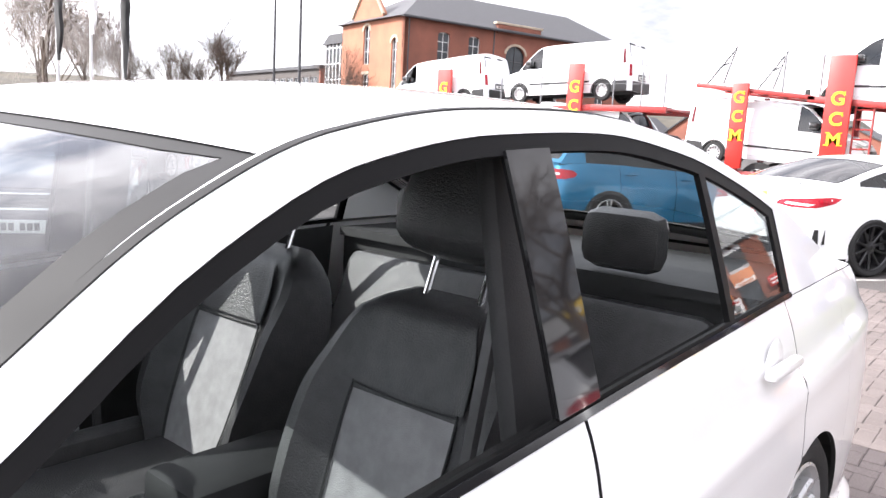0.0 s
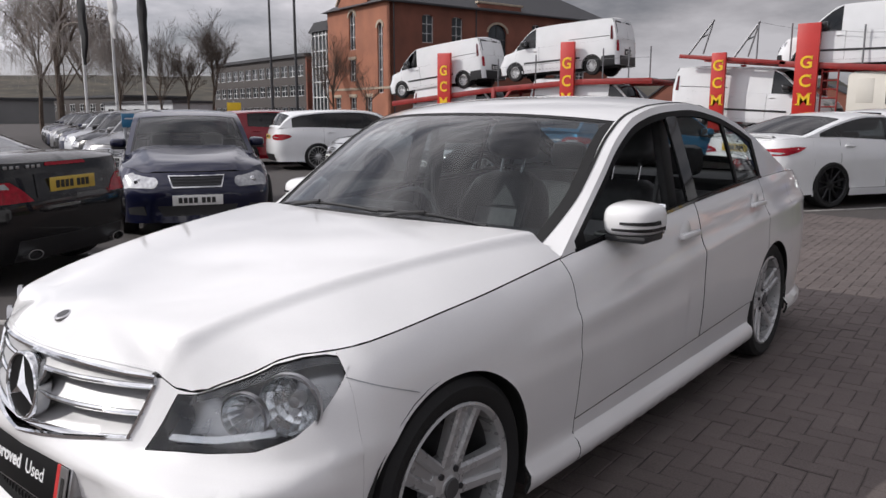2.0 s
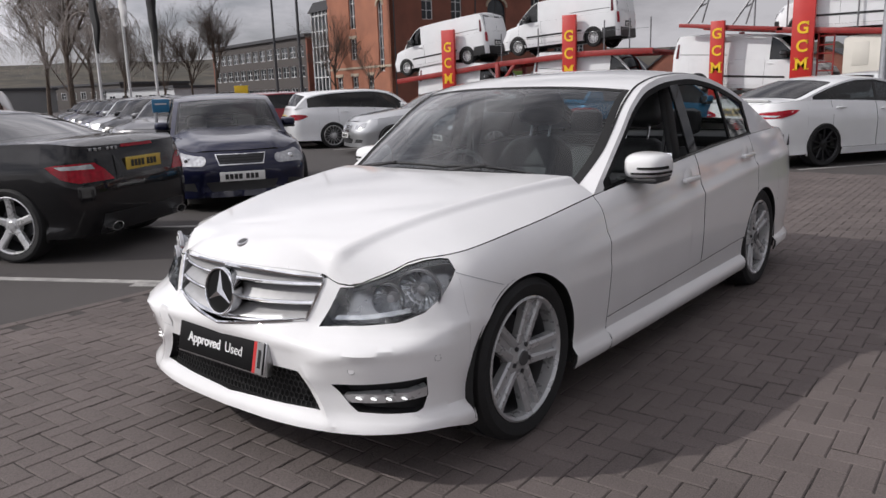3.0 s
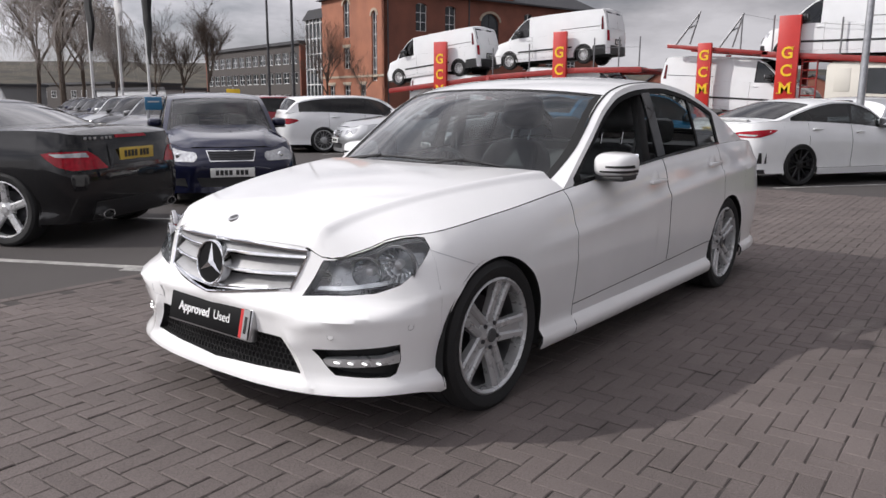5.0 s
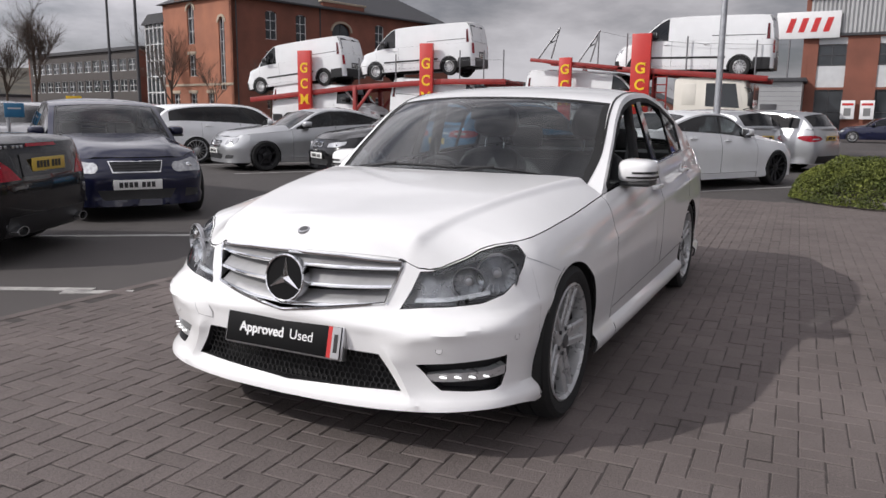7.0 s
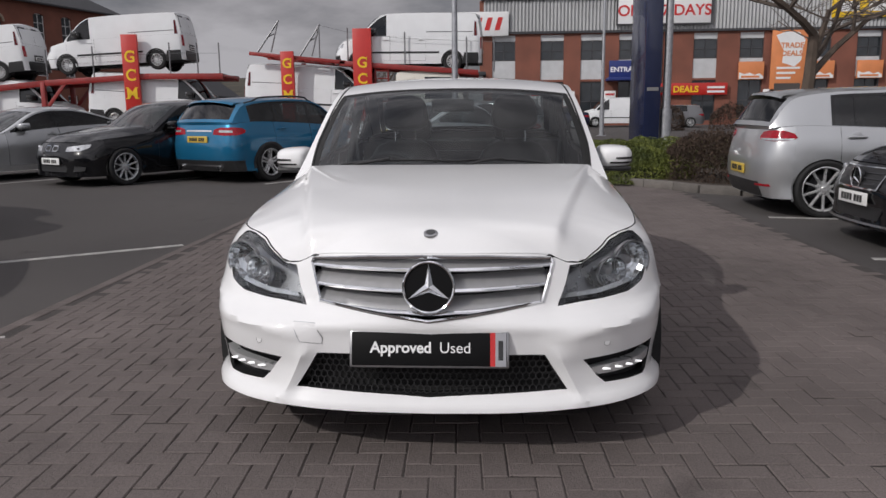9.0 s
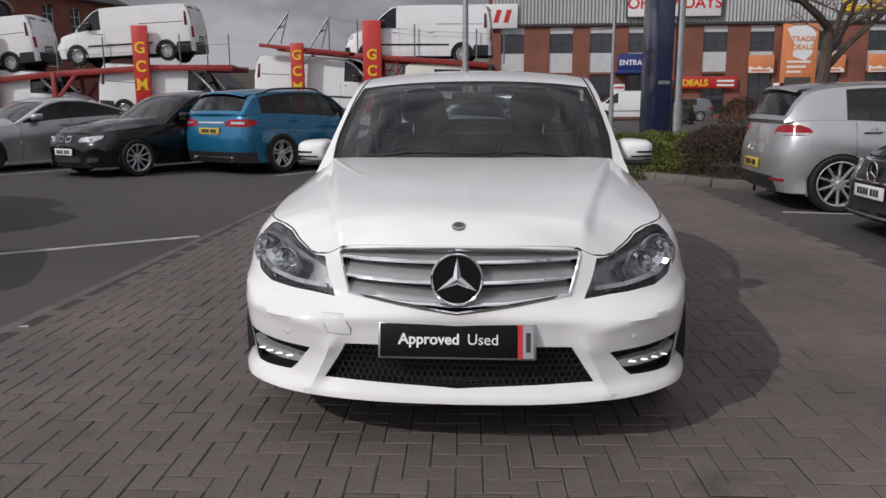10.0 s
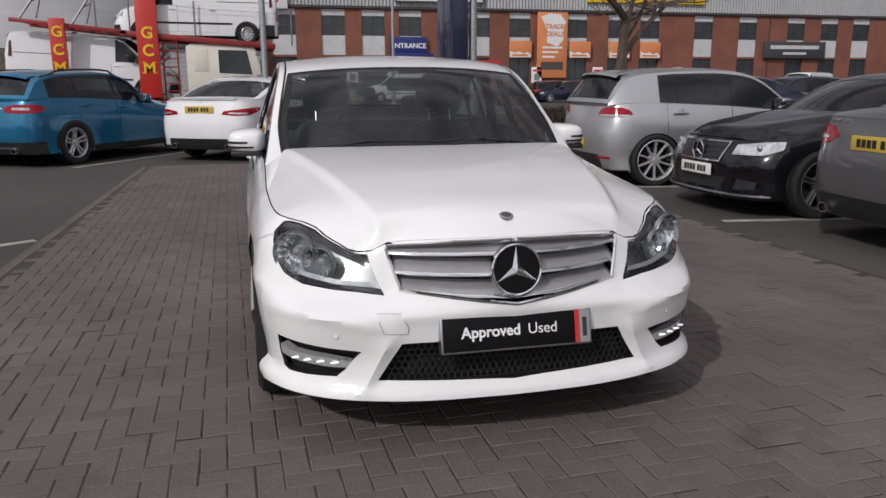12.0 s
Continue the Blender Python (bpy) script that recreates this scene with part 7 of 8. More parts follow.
    for sg in (0, 1):
        x0, x1 = (6.0, 8.8) if sg == 0 else (11.6, 8.8)
        o = part("verge", tube([(x0, -.1, H + .45), (x1, -.1, H + 3.75)], .13, 4), M["stone"], b)
        o.matrix_basis = m2
    # glazed stair bay at the far corner
    o = part("glazed_bay", boxed((0.2, .3, 0), (4.0, 4, 9.4)), M["window_dark"], b, smooth=False)
    o.matrix_basis = m2
    for k in range(6):
        part("glazing_bar", boxed((.2 + k * .76 - .05, .2, 0), (.2 + k * .76 + .05, .32, 9.4)), M["frame_white"], b, smooth=False).matrix_basis = m2
    for k in range(7):
        part("glazing_bar", boxed((.2, .22, k * 1.5), (4.0, .31, k * 1.5 + .1)), M["frame_white"], b, smooth=False).matrix_basis = m2
    o = part("bay_roof", prism([(-.2, 9.4), (4.2, 9.4), (4.0, 10.3), (1.2, 10.3)], 4.4, Matrix.Translation((0, 0, 0))), M["slate"], b, smooth=False)
    o.matrix_basis = m2
    # hipped slate roof and rear walls
    bm = bmesh.new()
    e = .45
    c = [bm.verts.new(p) for p in ((-11 - e, -e, H), (e, -e, H), (e, 27.5 + e, H), (-11 - e, 27.5 + e, H))]
    r = [bm.verts.new(p) for p in ((-5.5, 5.5, H + 3.4), (-5.5, 23.5, H + 3.4))]
    for q in ((c[0], c[1], r[0]), (c[1], c[2], r[1], r[0]), (c[2], c[3], r[1]), (c[3], c[0], r[0], r[1]), (c[3], c[2], c[1], c[0])):
        bm.faces.new(q)
    part("roof", bm, M["slate"], b, smooth=False)
    part("gutter", boxed((.30, -.5, H - .14), (.52, 28.0, H + .04), .02), M["frame_dark"], b)
    o = part("back_wall", boxed((-15, 27.5, 0), (0, 27.8, H)), M["brick"], b, smooth=False)
    o = part("far_wall", boxed((-15.3, 4, 0), (-15, 27.5, 9.4)), M["brick"], b, smooth=False)


def office_block():
    b = thing("office_block", "long grey three-storey office block with white windows", "building", Matrix.Translation((-63.3, 55.8, 0)) @ Matrix.Rotation(math.atan2(5.4, -24.3), 4, "Z"))
    L_, H = 26.0, 7.6
    flip = Matrix.Translation((L_, 0, 0)) @ Matrix.Rotation(math.pi, 4, "Z")
    ops = []
    for z in (.9, 3.35, 5.5):
        for k in range(13):
            ops.append((.5 + k * 1.95, z, 1.55, 1.25))
    wall_with(b, "wall", L_, H, ops, .25, "render_grey", flip)
    for x, z, w, h in ops:
        window(b, x, z, w, h, .08, "frame_white", 2, 2, flip)
    part("end_wall", boxed((L_, -8, 0), (L_ + .3, .02, H)), M["brick"], b, smooth=False)
    part("end_wall", boxed((-.3, -8, 0), (0, .02, H)), M["brick"], b, smooth=False)
    part("flat_roof", boxed((-.4, -8.2, H), (L_ + .4, .3, H + .35)), M["slate"], b, smooth=False)
    part("floor_inside", boxed((0, -8, 0), (L_, -.6, .2)), M["render_grey"], b, smooth=False)


def retail():
    b = thing("retail_building", "long brick retail building with grey metal cladding and shop signs", "building", Matrix.Translation((-.15, 55, 0)) @ Matrix.Diagonal((1.022, 1, 1, 1)))
    L_, H = 62.0, 6.75
    cols = [.6, 4.05, 6.9, 9.6, 14.8, 18.0, 22.6, 26.0, 28.7, 33.4, 37.4, 41.9, 45.1, 48.2, 52.0, 56.0]
    ops = [(x, z, 1.65, h) for x in cols for z, h in ((.3, 2.9), (3.35, 3.2))]
    wall_with(b, "wall", L_, H, ops, .3, "brick", Matrix.Identity(4))
    for x in cols:
        window(b, x, .3, 1.65, 2.9, .10, "frame_dark", 2, 2)
        window(b, x, 4.75, 1.65, 1.35, .08, "frame_dark", 2, 2)
        part("pale_panel", boxed((x, .09, 3.35), (x + 1.65, .16, 4.73)), M["panel_light"], b)
        part("pale_panel", boxed((x, .09, 6.12), (x + 1.65, .16, 6.55)), M["panel_light"], b)
    # corrugated cladding above
    bm = bmesh.new()
    rows = []
    n = int(L_ / .125)
    for i in range(n + 1):
        x = i * L_ / n
        d = -.12 if i % 2 else -.04
        rows.append((bm.verts.new((x, d, H)), bm.verts.new((x, d, 9.0))))
    for p, q in zip(rows, rows[1:]):
        bm.faces.new((p[0], q[0], q[1], p[1]))
    part("cladding", bm, M["cladding"], b, smooth=False)
    part("cladding_trim", boxed((-.1, -.2, H - .12), (L_ + .1, .05, H + .05)), M["frame_dark"], b)
    part("roof_edge", boxed((-.2, -.25, 9.0), (L_ + .2, 15, 9.25)), M["frame_dark"], b)
    part("end_wall", boxed((-.3, -.02, 0), (0, 15, 9.0)), M["brick"], b, smooth=False)
    part("rear_wall", boxed((0, 14.7, 0), (L_, 15, 9.0)), M["brick"], b, smooth=False)
    for x in (12.6, 27.6, 40.2):
        part("downpipe", tube([(x, -.06, .2), (x, -.06, H)], .05, 6), M["frame_dark"], b)
    # signs
    def sign(nm, x0, x1, z0, z1, mtl, label):
        return part(nm, boxed((x0, -.34, z0), (x1, -.22, z1), .01), M[mtl], b, label)
    def words(o, txt, x, z, size, mtl, bold=.01):
        lettering("lettering", txt, size, M[mtl], o, Matrix.Translation((x, -.352, z)) @ Matrix.Rotation(radians(90), 4, "X"), bold, .004, "CENTER")
    s = sign("shop_sign", 9.4, 15.8, 7.2, 9.1, "sign_white", "white sign with red words")
    for lo, hi in (((9.3, -.36, 7.1), (15.9, -.21, 7.2)), ((9.3, -.36, 7.2), (9.4, -.21, 9.1)), ((15.8, -.36, 7.2), (15.9, -.21, 9.1))):
        part("sign_frame", boxed(lo, hi), M["frame_dark"], s)
    words(s, "OPEN 7 DAYS", 12.6, 7.75, 1.05, "red_ink", .02)
    s = sign("shop_sign", -2.0, 1.75, 6.5, 8.2, "sign_white", "white sign with red marks")
    for k in range(4):
        part("sign_mark", prism([(0, 0), (.35, 0), (.6, .9), (.25, .9)], .01, Matrix.Translation((-1.4 + k * .72, -.352, 6.9))), M["red_ink"], s, smooth=False)
    s = sign("entrance_sign", 8.9, 11.6, 3.45, 4.65, "blue_sign", "blue entrance sign with white word")
    words(s, "ENTRANCE", 10.25, 3.85, .50, "white_ink", .012)
    s = part("entrance_porch", boxed((8.7, -1.6, 3.2), (11.8, -.02, 3.42), .02), M["blue_sign"], b)
    s = sign("poster", 20.1, 22.5, 1.7, 6.6, "orange_sign", "tall orange poster with white words")
    patch = [(20.35, 6.25), (20.9, 5.2), (20.85, 4.35), (21.7, 4.05), (22.15, 4.5), (22.2, 5.3), (22.35, 5.9), (21.9, 6.45), (21.0, 6.5)]
    part("white_patch", prism(patch, .008, Matrix.Translation((0, -.350, 0))), M["sign_white"], s, smooth=False)
    for txt, z in (("TRADE", 5.38), ("DEALS", 4.82)):
        lettering("lettering", txt, .50, M["orange_sign"], s, Matrix.Translation((21.48, -.364, z)) @ Matrix.Rotation(radians(90), 4, "X"), .012, .004, "CENTER")
    for k in range(3):
        part("poster_bar", boxed((20.5, -.35, 3.9 - k * .35), (22.1 - .3 * k, -.34, 4.05 - k * .35)), M["sign_white"], s)
    part("poster_bar", boxed((20.4, -.35, 2.3), (22.2, -.34, 2.9)), M["render_grey"], s)
    for x in (17.9, 22.7, 28.6, 26.0):
        s = sign("window_sign", x, x + 1.75, 3.2, 4.45, "orange_sign", "orange sign panel with white bars")
        edge = [(x + .04, 3.24), (x + 1.70, 3.24), (x + 1.70, 3.42), (x + 1.45, 3.62), (x + 1.1, 3.50), (x + .8, 3.68), (x + .4, 3.56), (x + .04, 3.72)]
        part("torn_white_band", prism(edge, .01, Matrix.Translation((0, -.352, 0))), M["sign_white"], s, smooth=False)
        part("sign_bar", boxed((x + .2, -.365, 3.32), (x + 1.45, -.354, 3.46)), M["orange_sign"], s)
    s = sign("banner", 12.2, 17.2, 2.15, 3.0, "board_red", "red banner with yellow word")
    words(s, "DEALS", 14.3, 2.35, .62, "yellow_ink", .02)
    part("sign_bar", boxed((15.8, -.35, 2.6), (17.0, -.34, 2.75)), M["sign_white"], s)
    part("sign_bar", boxed((15.8, -.35, 2.3), (17.0, -.34, 2.45)), M["sign_white"], s)
    part("sign_bar", boxed((12.3, -.35, 2.35), (13.2, -.34, 2.75)), M["frame_dark"], s)
    s = sign("shop_sign", 24.0, 34.0, 7.4, 8.9, "yellow_ink", "yellow sign band with dark marks")
    for k in range(5):
        part("sign_bar", boxed((24.6 + k * 1.8, -.35, 7.8), (25.8 + k * 1.8, -.34, 8.5)), M["sign_white"], s)
    s = sign("shop_sign", 39.6, 45.4, 3.25, 4.6, "frame_dark", "dark grey shop sign with pale bars")
    part("sign_bar", boxed((40.2, -.35, 4.0), (44.8, -.34, 4.3)), M["panel_light"], s)
    part("sign_bar", boxed((41.4, -.35, 3.55), (43.6, -.34, 3.75)), M["panel_light"], s)
    for x in (2.2, 3.3, 5.7, 8.6, 19.7, 24.7, 31.6):
        s = sign("small_poster", x, x + .8, 1.3, 2.5, "sign_white", "small white poster with red band")
        part("sign_bar", boxed((x + .08, -.35, 2.18), (x + .72, -.34, 2.32)), M["red_ink"], s)
        part("sign_bar", boxed((x + .2, -.35, 1.5), (x + .6, -.34, 2.0)), M["far_grey"], s)


def sheds():
    b = thing("metal_shed", "low grey metal-clad shed with dark door", "building", Matrix.Translation((-6.2, 52.0, 0)))
    part("wall", boxed((.02, .02, 0), (5.98, 4, 3.6)), M["frame_dark"], b, smooth=False)
    for k in range(12):
        part("cladding_plank", boxed((0, 0, k * .3), (6.0, 4.02, k * .3 + .285)), M["cladding"], b, smooth=False)
    part("door", boxed((3.6, -.05, 0), (4.6, .02, 2.2), .01), M["frame_dark"], b)
    part("roof", boxed((-.2, -.3, 3.6), (6.2, 4.2, 3.85), .03), M["slate"], b)
    for k, (x, y, w, h, r) in enumerate(((-42, 97, 6.5, 3.4, 2.3), (-54, 103, 6, 3.2, 2.2), (-27, 107, 9, 3.0, 2.0))):
        d = thing("house", "small dark brick house with pitched slate roof", "building", Matrix.Translation((x, y, 0)), "far houses")
        part("wall", prism([(0, 0), (w, 0), (w, h), (w / 2, h + r), (0, h)], 9), M["brick"], d, smooth=False).matrix_basis = Matrix.Identity(4)
        for sg in (1, -1):
            xa, xb = (0 - .35, w / 2) if sg > 0 else (w + .35, w / 2)
            part("roof", prism([(xa, h - .25), (xb, h + r + .05), (xb, h + r + .25), (xa, h - .02)], 9.6, Matrix.Translation((0, -.3, 0))), M["slate"], d, smooth=False)
        window(d, w * .3, 1.2, 1.1, 1.2, -.06)


brick_tower()
office_block()
retail()
sheds()
skip = thing("skip_container", "large green metal waste container", "container", Matrix.Translation((-30.2, 38, 0)))
part("tub", boxed((0, 0, .2), (5.2, 2.4, 2.4), .05), M["green_box"], skip)
for k in range(6):
    part("rib", boxed((.2 + k * .9, -.08, .25), (.34 + k * .9, .0, 2.3), .01), M["green_box"], skip)


# ---- far land ----
def hills():
    bm = bmesh.new()
    n, rows = 90, []
    for k in range(n + 1):
        a = radians(-115 + 175 * k / n)
        r = 420
        h = 20 + 6 * noise.noise((k * .09, 1.3, 0)) + 1.6 * noise.noise((k * .6, 4, 0))
        h *= 1.0 if a < radians(-10) else .45
        rows.append([bm.verts.new((math.sin(a) * q, math.cos(a) * q, z)) for q, z in ((r - 180, -1), (r - 60, h * .55), (r, h), (r + 160, h * .9))])
    for p, q in zip(rows, rows[1:]):
        for i in range(3):
            bm.faces.new((p[i], q[i], q[i + 1], p[i + 1]))
    o = part("backdrop", bm, M["hill"], None)
    tagged(o, "low green and brown hills beyond the town", "hill", kind="structure")


hills()


def far_sheds():
    for x, y, w, d, h, mt in ((-150, 40, 30, 14, 3.4, "far_grey"), (-120, 62, 20, 10, 3.0, "panel_light"), (-170, 70, 40, 14, 4.4, "render_grey")):
        o = thing("warehouse", "low distant warehouse with flat roof", "building", Matrix.Translation((x, y, 0)), "far warehouses")
        part("wall", boxed((0, 0, 0), (w, d, h)), M[mt], o, smooth=False)
        part("roof", boxed((-.3, -.3, h), (w + .3, d + .3, h + .4)), M["slate"], o, smooth=False)
        for k in range(int(w / 4)):
            window(o, 1 + k * 4, h * .45, 2.0, h * .3, -.06)


far_sheds()
# ---- trees, planting, posts ----
def tree(name, label, x, y, height, spread, seed, trunk=.16, depth=5, weep=0.0, mtl="twig", z=0.0, group="bare trees", fork=.30, kids=(3, 5)):
    """A bare tree: tapered trunk and limbs, and a crown of fine branches."""
    rng = random.Random(seed)
    t = thing(name, label, "tree", Matrix.Translation((x, y, z)), group)
    thick, fine = bmesh.new(), bmesh.new()

    def grow(p, d, length, r, level):
        pts, q, dd = [p], p, d.copy()
        n = 4 if level < 2 else 3
        for i in range(n):
            dd = (dd + Vector((rng.uniform(-1, 1), rng.uniform(-1, 1), rng.uniform(-.4, .6))) * (.10 + .05 * level)).normalized()
            if weep and level >= 2:
                dd = (dd + Vector((0, 0, -weep * (level - 1) * .5))).normalized()
            q = q + dd * (length / n)
            pts.append(q)
        tube(pts, r, 7 if level == 0 else (5 if level < 3 else 3), thick if level < 2 else fine, r * (.62 if level < depth else .4))
        if level >= depth:
            return
        k = rng.randint(*kids) + (1 if level >= 2 else 0)
        for i in range(k):
            f = rng.uniform(.35 if level else .5, 1.0)
            j = min(n, max(1, int(f * n + .5)))
            base = pts[j]
            side = Vector((rng.uniform(-1, 1), rng.uniform(-1, 1), rng.uniform(-.1, .5))).normalized()
            nd = (dd * (1 - spread) + side * spread).normalized()
            grow(base, nd, length * rng.uniform(.55, .80), r * rng.uniform(.42, .58), level + 1)

    grow(Vector((0, 0, -.1)), Vector((0, 0, 1)), height * .36, trunk, 0)
    part("trunk", thick, M["bark"], t)
    part("crown", fine, M[mtl], t, "fine bare branches")
    return t


tree("tree", "tall bare weeping tree with pale hanging twigs", -36, 16.6, 13.5, .50, 11, .17, 5, .55, "twig_pale")
for seed, (x, y, h, r, sp) in enumerate(((-52.1, 22.6, 13.5, .16, .40), (-51.2, 25.2, 12.5, .15, .40), (-56.0, 30.4, 9.8, .11, .30), (-61.6, 37.3, 9.4, .11, .30), (-60.3, 39.2, 9.8, .12, .32), (-59.3, 41.1, 11.0, .13, .33))):
    tree("tree", "bare branching tree beyond the car park", x, y, h, sp, 70 + seed, r, 5, 0, "twig", 0, "bare trees", .3, (4, 5))
tree("tree", "bare tree beside the office block", -51, 48.5, 11.5, .40, 21, .13, 5)
tree("tree", "thin bare tree in front of the brick building", -33.5, 35.0, 6.5, .45, 14, .07, 4)
tree("tree", "thin bare tree in front of the brick building", -31, 37.5, 6, .45, 15, .06, 4)
tree("tree", "slender pale bare tree at the edge of the yard", -40, 13.5, 11, .4, 31, .10, 5, .3, "twig_pale")
tree("tree", "slender pale bare tree at the edge of the yard", -45, 20.8, 10, .4, 33, .09, 5, .3, "twig_pale")
tree("tree", "bare spreading tree standing in the planting", 4.66, 8.9, 6.4, .66, 42, .115, 5, 0, "twig", 0, "bare trees", .3, (3, 4))
tree("tree", "bare tree behind the transporter", -4.5, 60, 9, .5, 51, .2, 5)
tree("tree", "bare tree behind the transporter", -8.5, 58, 8, .5, 52, .18, 4)
tree("tree", "bare tree standing behind the viewpoint", 6.5, -6.5, 8.5, .55, 61, .2, 5)


def leaves(name, label, outline, count, seed, mtl, size, twig=False):
    """A low mass of planting: thousands of small leaves over an uneven mound, as one stuff object."""
    rng = random.Random(seed)
    bm = bmesh.new()
    (x0, y0), (x1, y1), half, h = outline
    ax = Vector((x1 - x0, y1 - y0, 0))
    ln = ax.length
    ax.normalize()
    ay = Vector((-ax.y, ax.x, 0))
    for i in range(count):
        u, v = rng.uniform(0, 1), rng.uniform(-1, 1)
        end = min(1, min(u, 1 - u) * ln / (half * .9))
        lim = half * (end ** .5) * (1 + .15 * noise.noise((u * 5, seed, 0)))
        top = h * (1 - abs(v) ** 3) * (.45 + .55 * end ** .6) * (1 + .22 * noise.noise((u * ln * .9, v * 2 + seed, 1.7)) + .12 * noise.noise((u * ln * 3, v * 5, seed)))
        zz = top * (1 - .55 * rng.random() ** 2.2)
        if abs(v) > .75:
            zz = top * rng.random() + .04
        c = Vector((x0, y0, 0)) + ax * (u * ln) + ay * (v * lim) + Vector((0, 0, max(.03, zz)))
        d = Vector((rng.gauss(0, 1), rng.gauss(0, 1), rng.gauss(0, 1) + .5)).normalized()
        e = d.orthogonal().normalized()
        e = Matrix.Rotation(rng.uniform(0, 6.3), 3, d) @ e
        f = d.cross(e)
        s = size * rng.uniform(.6, 1.4)
        if twig:
            g = (d + Vector((0, 0, .8))).normalized() * s * 4
            bm.faces.new([bm.verts.new(p) for p in (c, c + e * s * .22, c + g)])
        bm.faces.new([bm.verts.new(p) for p in (c - e * s, c + f * s * .5, c + e * s, c - f * s * .5)])
    o = part(name, bm, M[mtl], None, smooth=False)
    tagged(o, label, "hedge", kind="stuff")
    return o


leaves("low_shrub", "low spreading green shrub in a kerbed bed", ((1.38, 11.62), (3.45, 9.85), .95, .62), 42000, 1, "hedge_green", .019)
leaves("low_shrub", "low spreading green shrub in a kerbed bed", ((2.4, 13.5), (6.2, 12.6), 1.1, .62), 26000, 6, "hedge_green", .020)
leaves("clipped_hedge", "dark brown leafless clipped hedge", ((3.15, 10.5), (4.4, 8.7), .62, .80), 12000, 2, "hedge_brown", .022, True)
leaves("clipped_hedge", "dark brown leafless clipped hedge", ((4.3, 9.5), (8.6, 9.8), .8, .82), 9000, 3, "hedge_brown", .024, True)
leaves("clipped_hedge", "dark brown leafless clipped hedge", ((7.5, 17.0), (14.5, 17.4), .8, .85), 8000, 4, "hedge_brown", .028, True)
for k, (x, y, r) in enumerate(((9.8, 40, 1.0), (13.4, 40.5, 1.1), (22.5, 40, 1.0), (26.5, 40.5, .9), (32.2, 40, 1.0))):
    leaves("round_bush", "dark round clipped bush", ((x - r, y), (x + r, y), r, 1.5), 1500, 20 + k, "hedge_brown", .06, True)

# planted bed with its kerb stones
BED = [(1.34, 11.42), (1.46, 11.0), (1.80, 10.45), (2.20, 10.05), (2.65, 9.55), (3.0, 9.1), (3.25, 8.65), (3.72, 8.3), (4.3, 8.2), (6.5, 8.35), (9.5, 8.7), (9.5, 14.2), (2.2, 14.6), (1.42, 13.0)]


def bed():
    bm = bmesh.new()
    v = [bm.verts.new((x, y, .11)) for x, y in BED]
    bm.faces.new(v)
    o = part("planting_bed", bm, M["soil"], None, smooth=False)
    tagged(o, "bare brown soil bed with fallen leaves", "planting bed", kind="structure")
    kb = thing("kerb", "worn grey concrete kerb stones round the planting", "kerb", kind="structure")
    for i in range(len(BED)):
        a, b = Vector((*BED[i], 0)), Vector((*BED[(i + 1) % len(BED)], 0))
        n = max(1, round((b - a).length / .62))
        for k in range(n):
            p, q = a.lerp(b, k / n), a.lerp(b, (k + 1) / n)
            d = q - p
            st = part("kerb_stone", boxed((.004, -.065, -.02), (d.length - .004, .065, .125), .018), M["kerb_stone"], kb)
            st.matrix_basis = Matrix.Translation(p) @ Matrix.Rotation(math.atan2(d.y, d.x), 4, "Z")


bed()


def post(x, y, h, r, name="lamp_post", label="tall galvanised steel lamp post", heads=0, mtl="galvanised", turn=0.0):
    p = thing(name, label, "lamp post", Matrix.Translation((x, y, 0)) @ Matrix.Rotation(turn, 4, "Z"), "lamp posts")
    part("column", tube([(0, 0, 0), (0, 0, 1.2)], r * 1.35, 12), M[mtl], p)
    part("shaft", tube([(0, 0, 1.2), (0, 0, h)], r, 10, None, r * .65), M[mtl], p)
    part("base_plate", boxed((-r * 2.4, -r * 2.4, 0), (r * 2.4, r * 2.4, .03), .006), M[mtl], p)
    for k in range(heads):
        s = 1 if k == 0 else -1
        part("bracket", tube([(0, 0, h), (s * .35, 0, h + .12)], .03, 6), M[mtl], p)
        part("lamp_head", boxed((s * .25 - .25, -.14, h + .05), (s * .25 + .25, .14, h + .22), .04, Matrix.Translation((s * .22, 0, 0))), M["frame_dark"], p)
    return p


post(-.60, 16.0, 9.0, .075)
post(4.45, 16.35, 9.5, .10, "steel_pole", "polished round steel pole beside a sign")
post(5.35, 33.0, 9.0, .08)
post(-36.2, 29.6, 9.2, .09, heads=2, mtl="frame_dark")
post(-34.6, 30.2, 12.0, .10, mtl="frame_dark")
post(-48.0, 16.5, 8.2, .09, heads=2, mtl="frame_dark")


def pylon():
    p = thing("sign_pylon", "tall dark blue sign pylon standing in the planting", "sign", Matrix.Translation((4.05, 16.3, 0)) @ Matrix.Rotation(radians(8), 4, "Z"))
    part("panel", boxed((-.20, -.16, 0), (.20, .9, 6.5), .02), M["blue_pylon"], p)
    part("plinth", boxed((-.28, -.24, 0), (.28, 1.0, .15), .02), M["kerb_stone"], p)
    part("pale_mark", boxed((-.14, -.168, 1.62), (.14, -.158, 1.70)), M["far_grey"], p)


pylon()


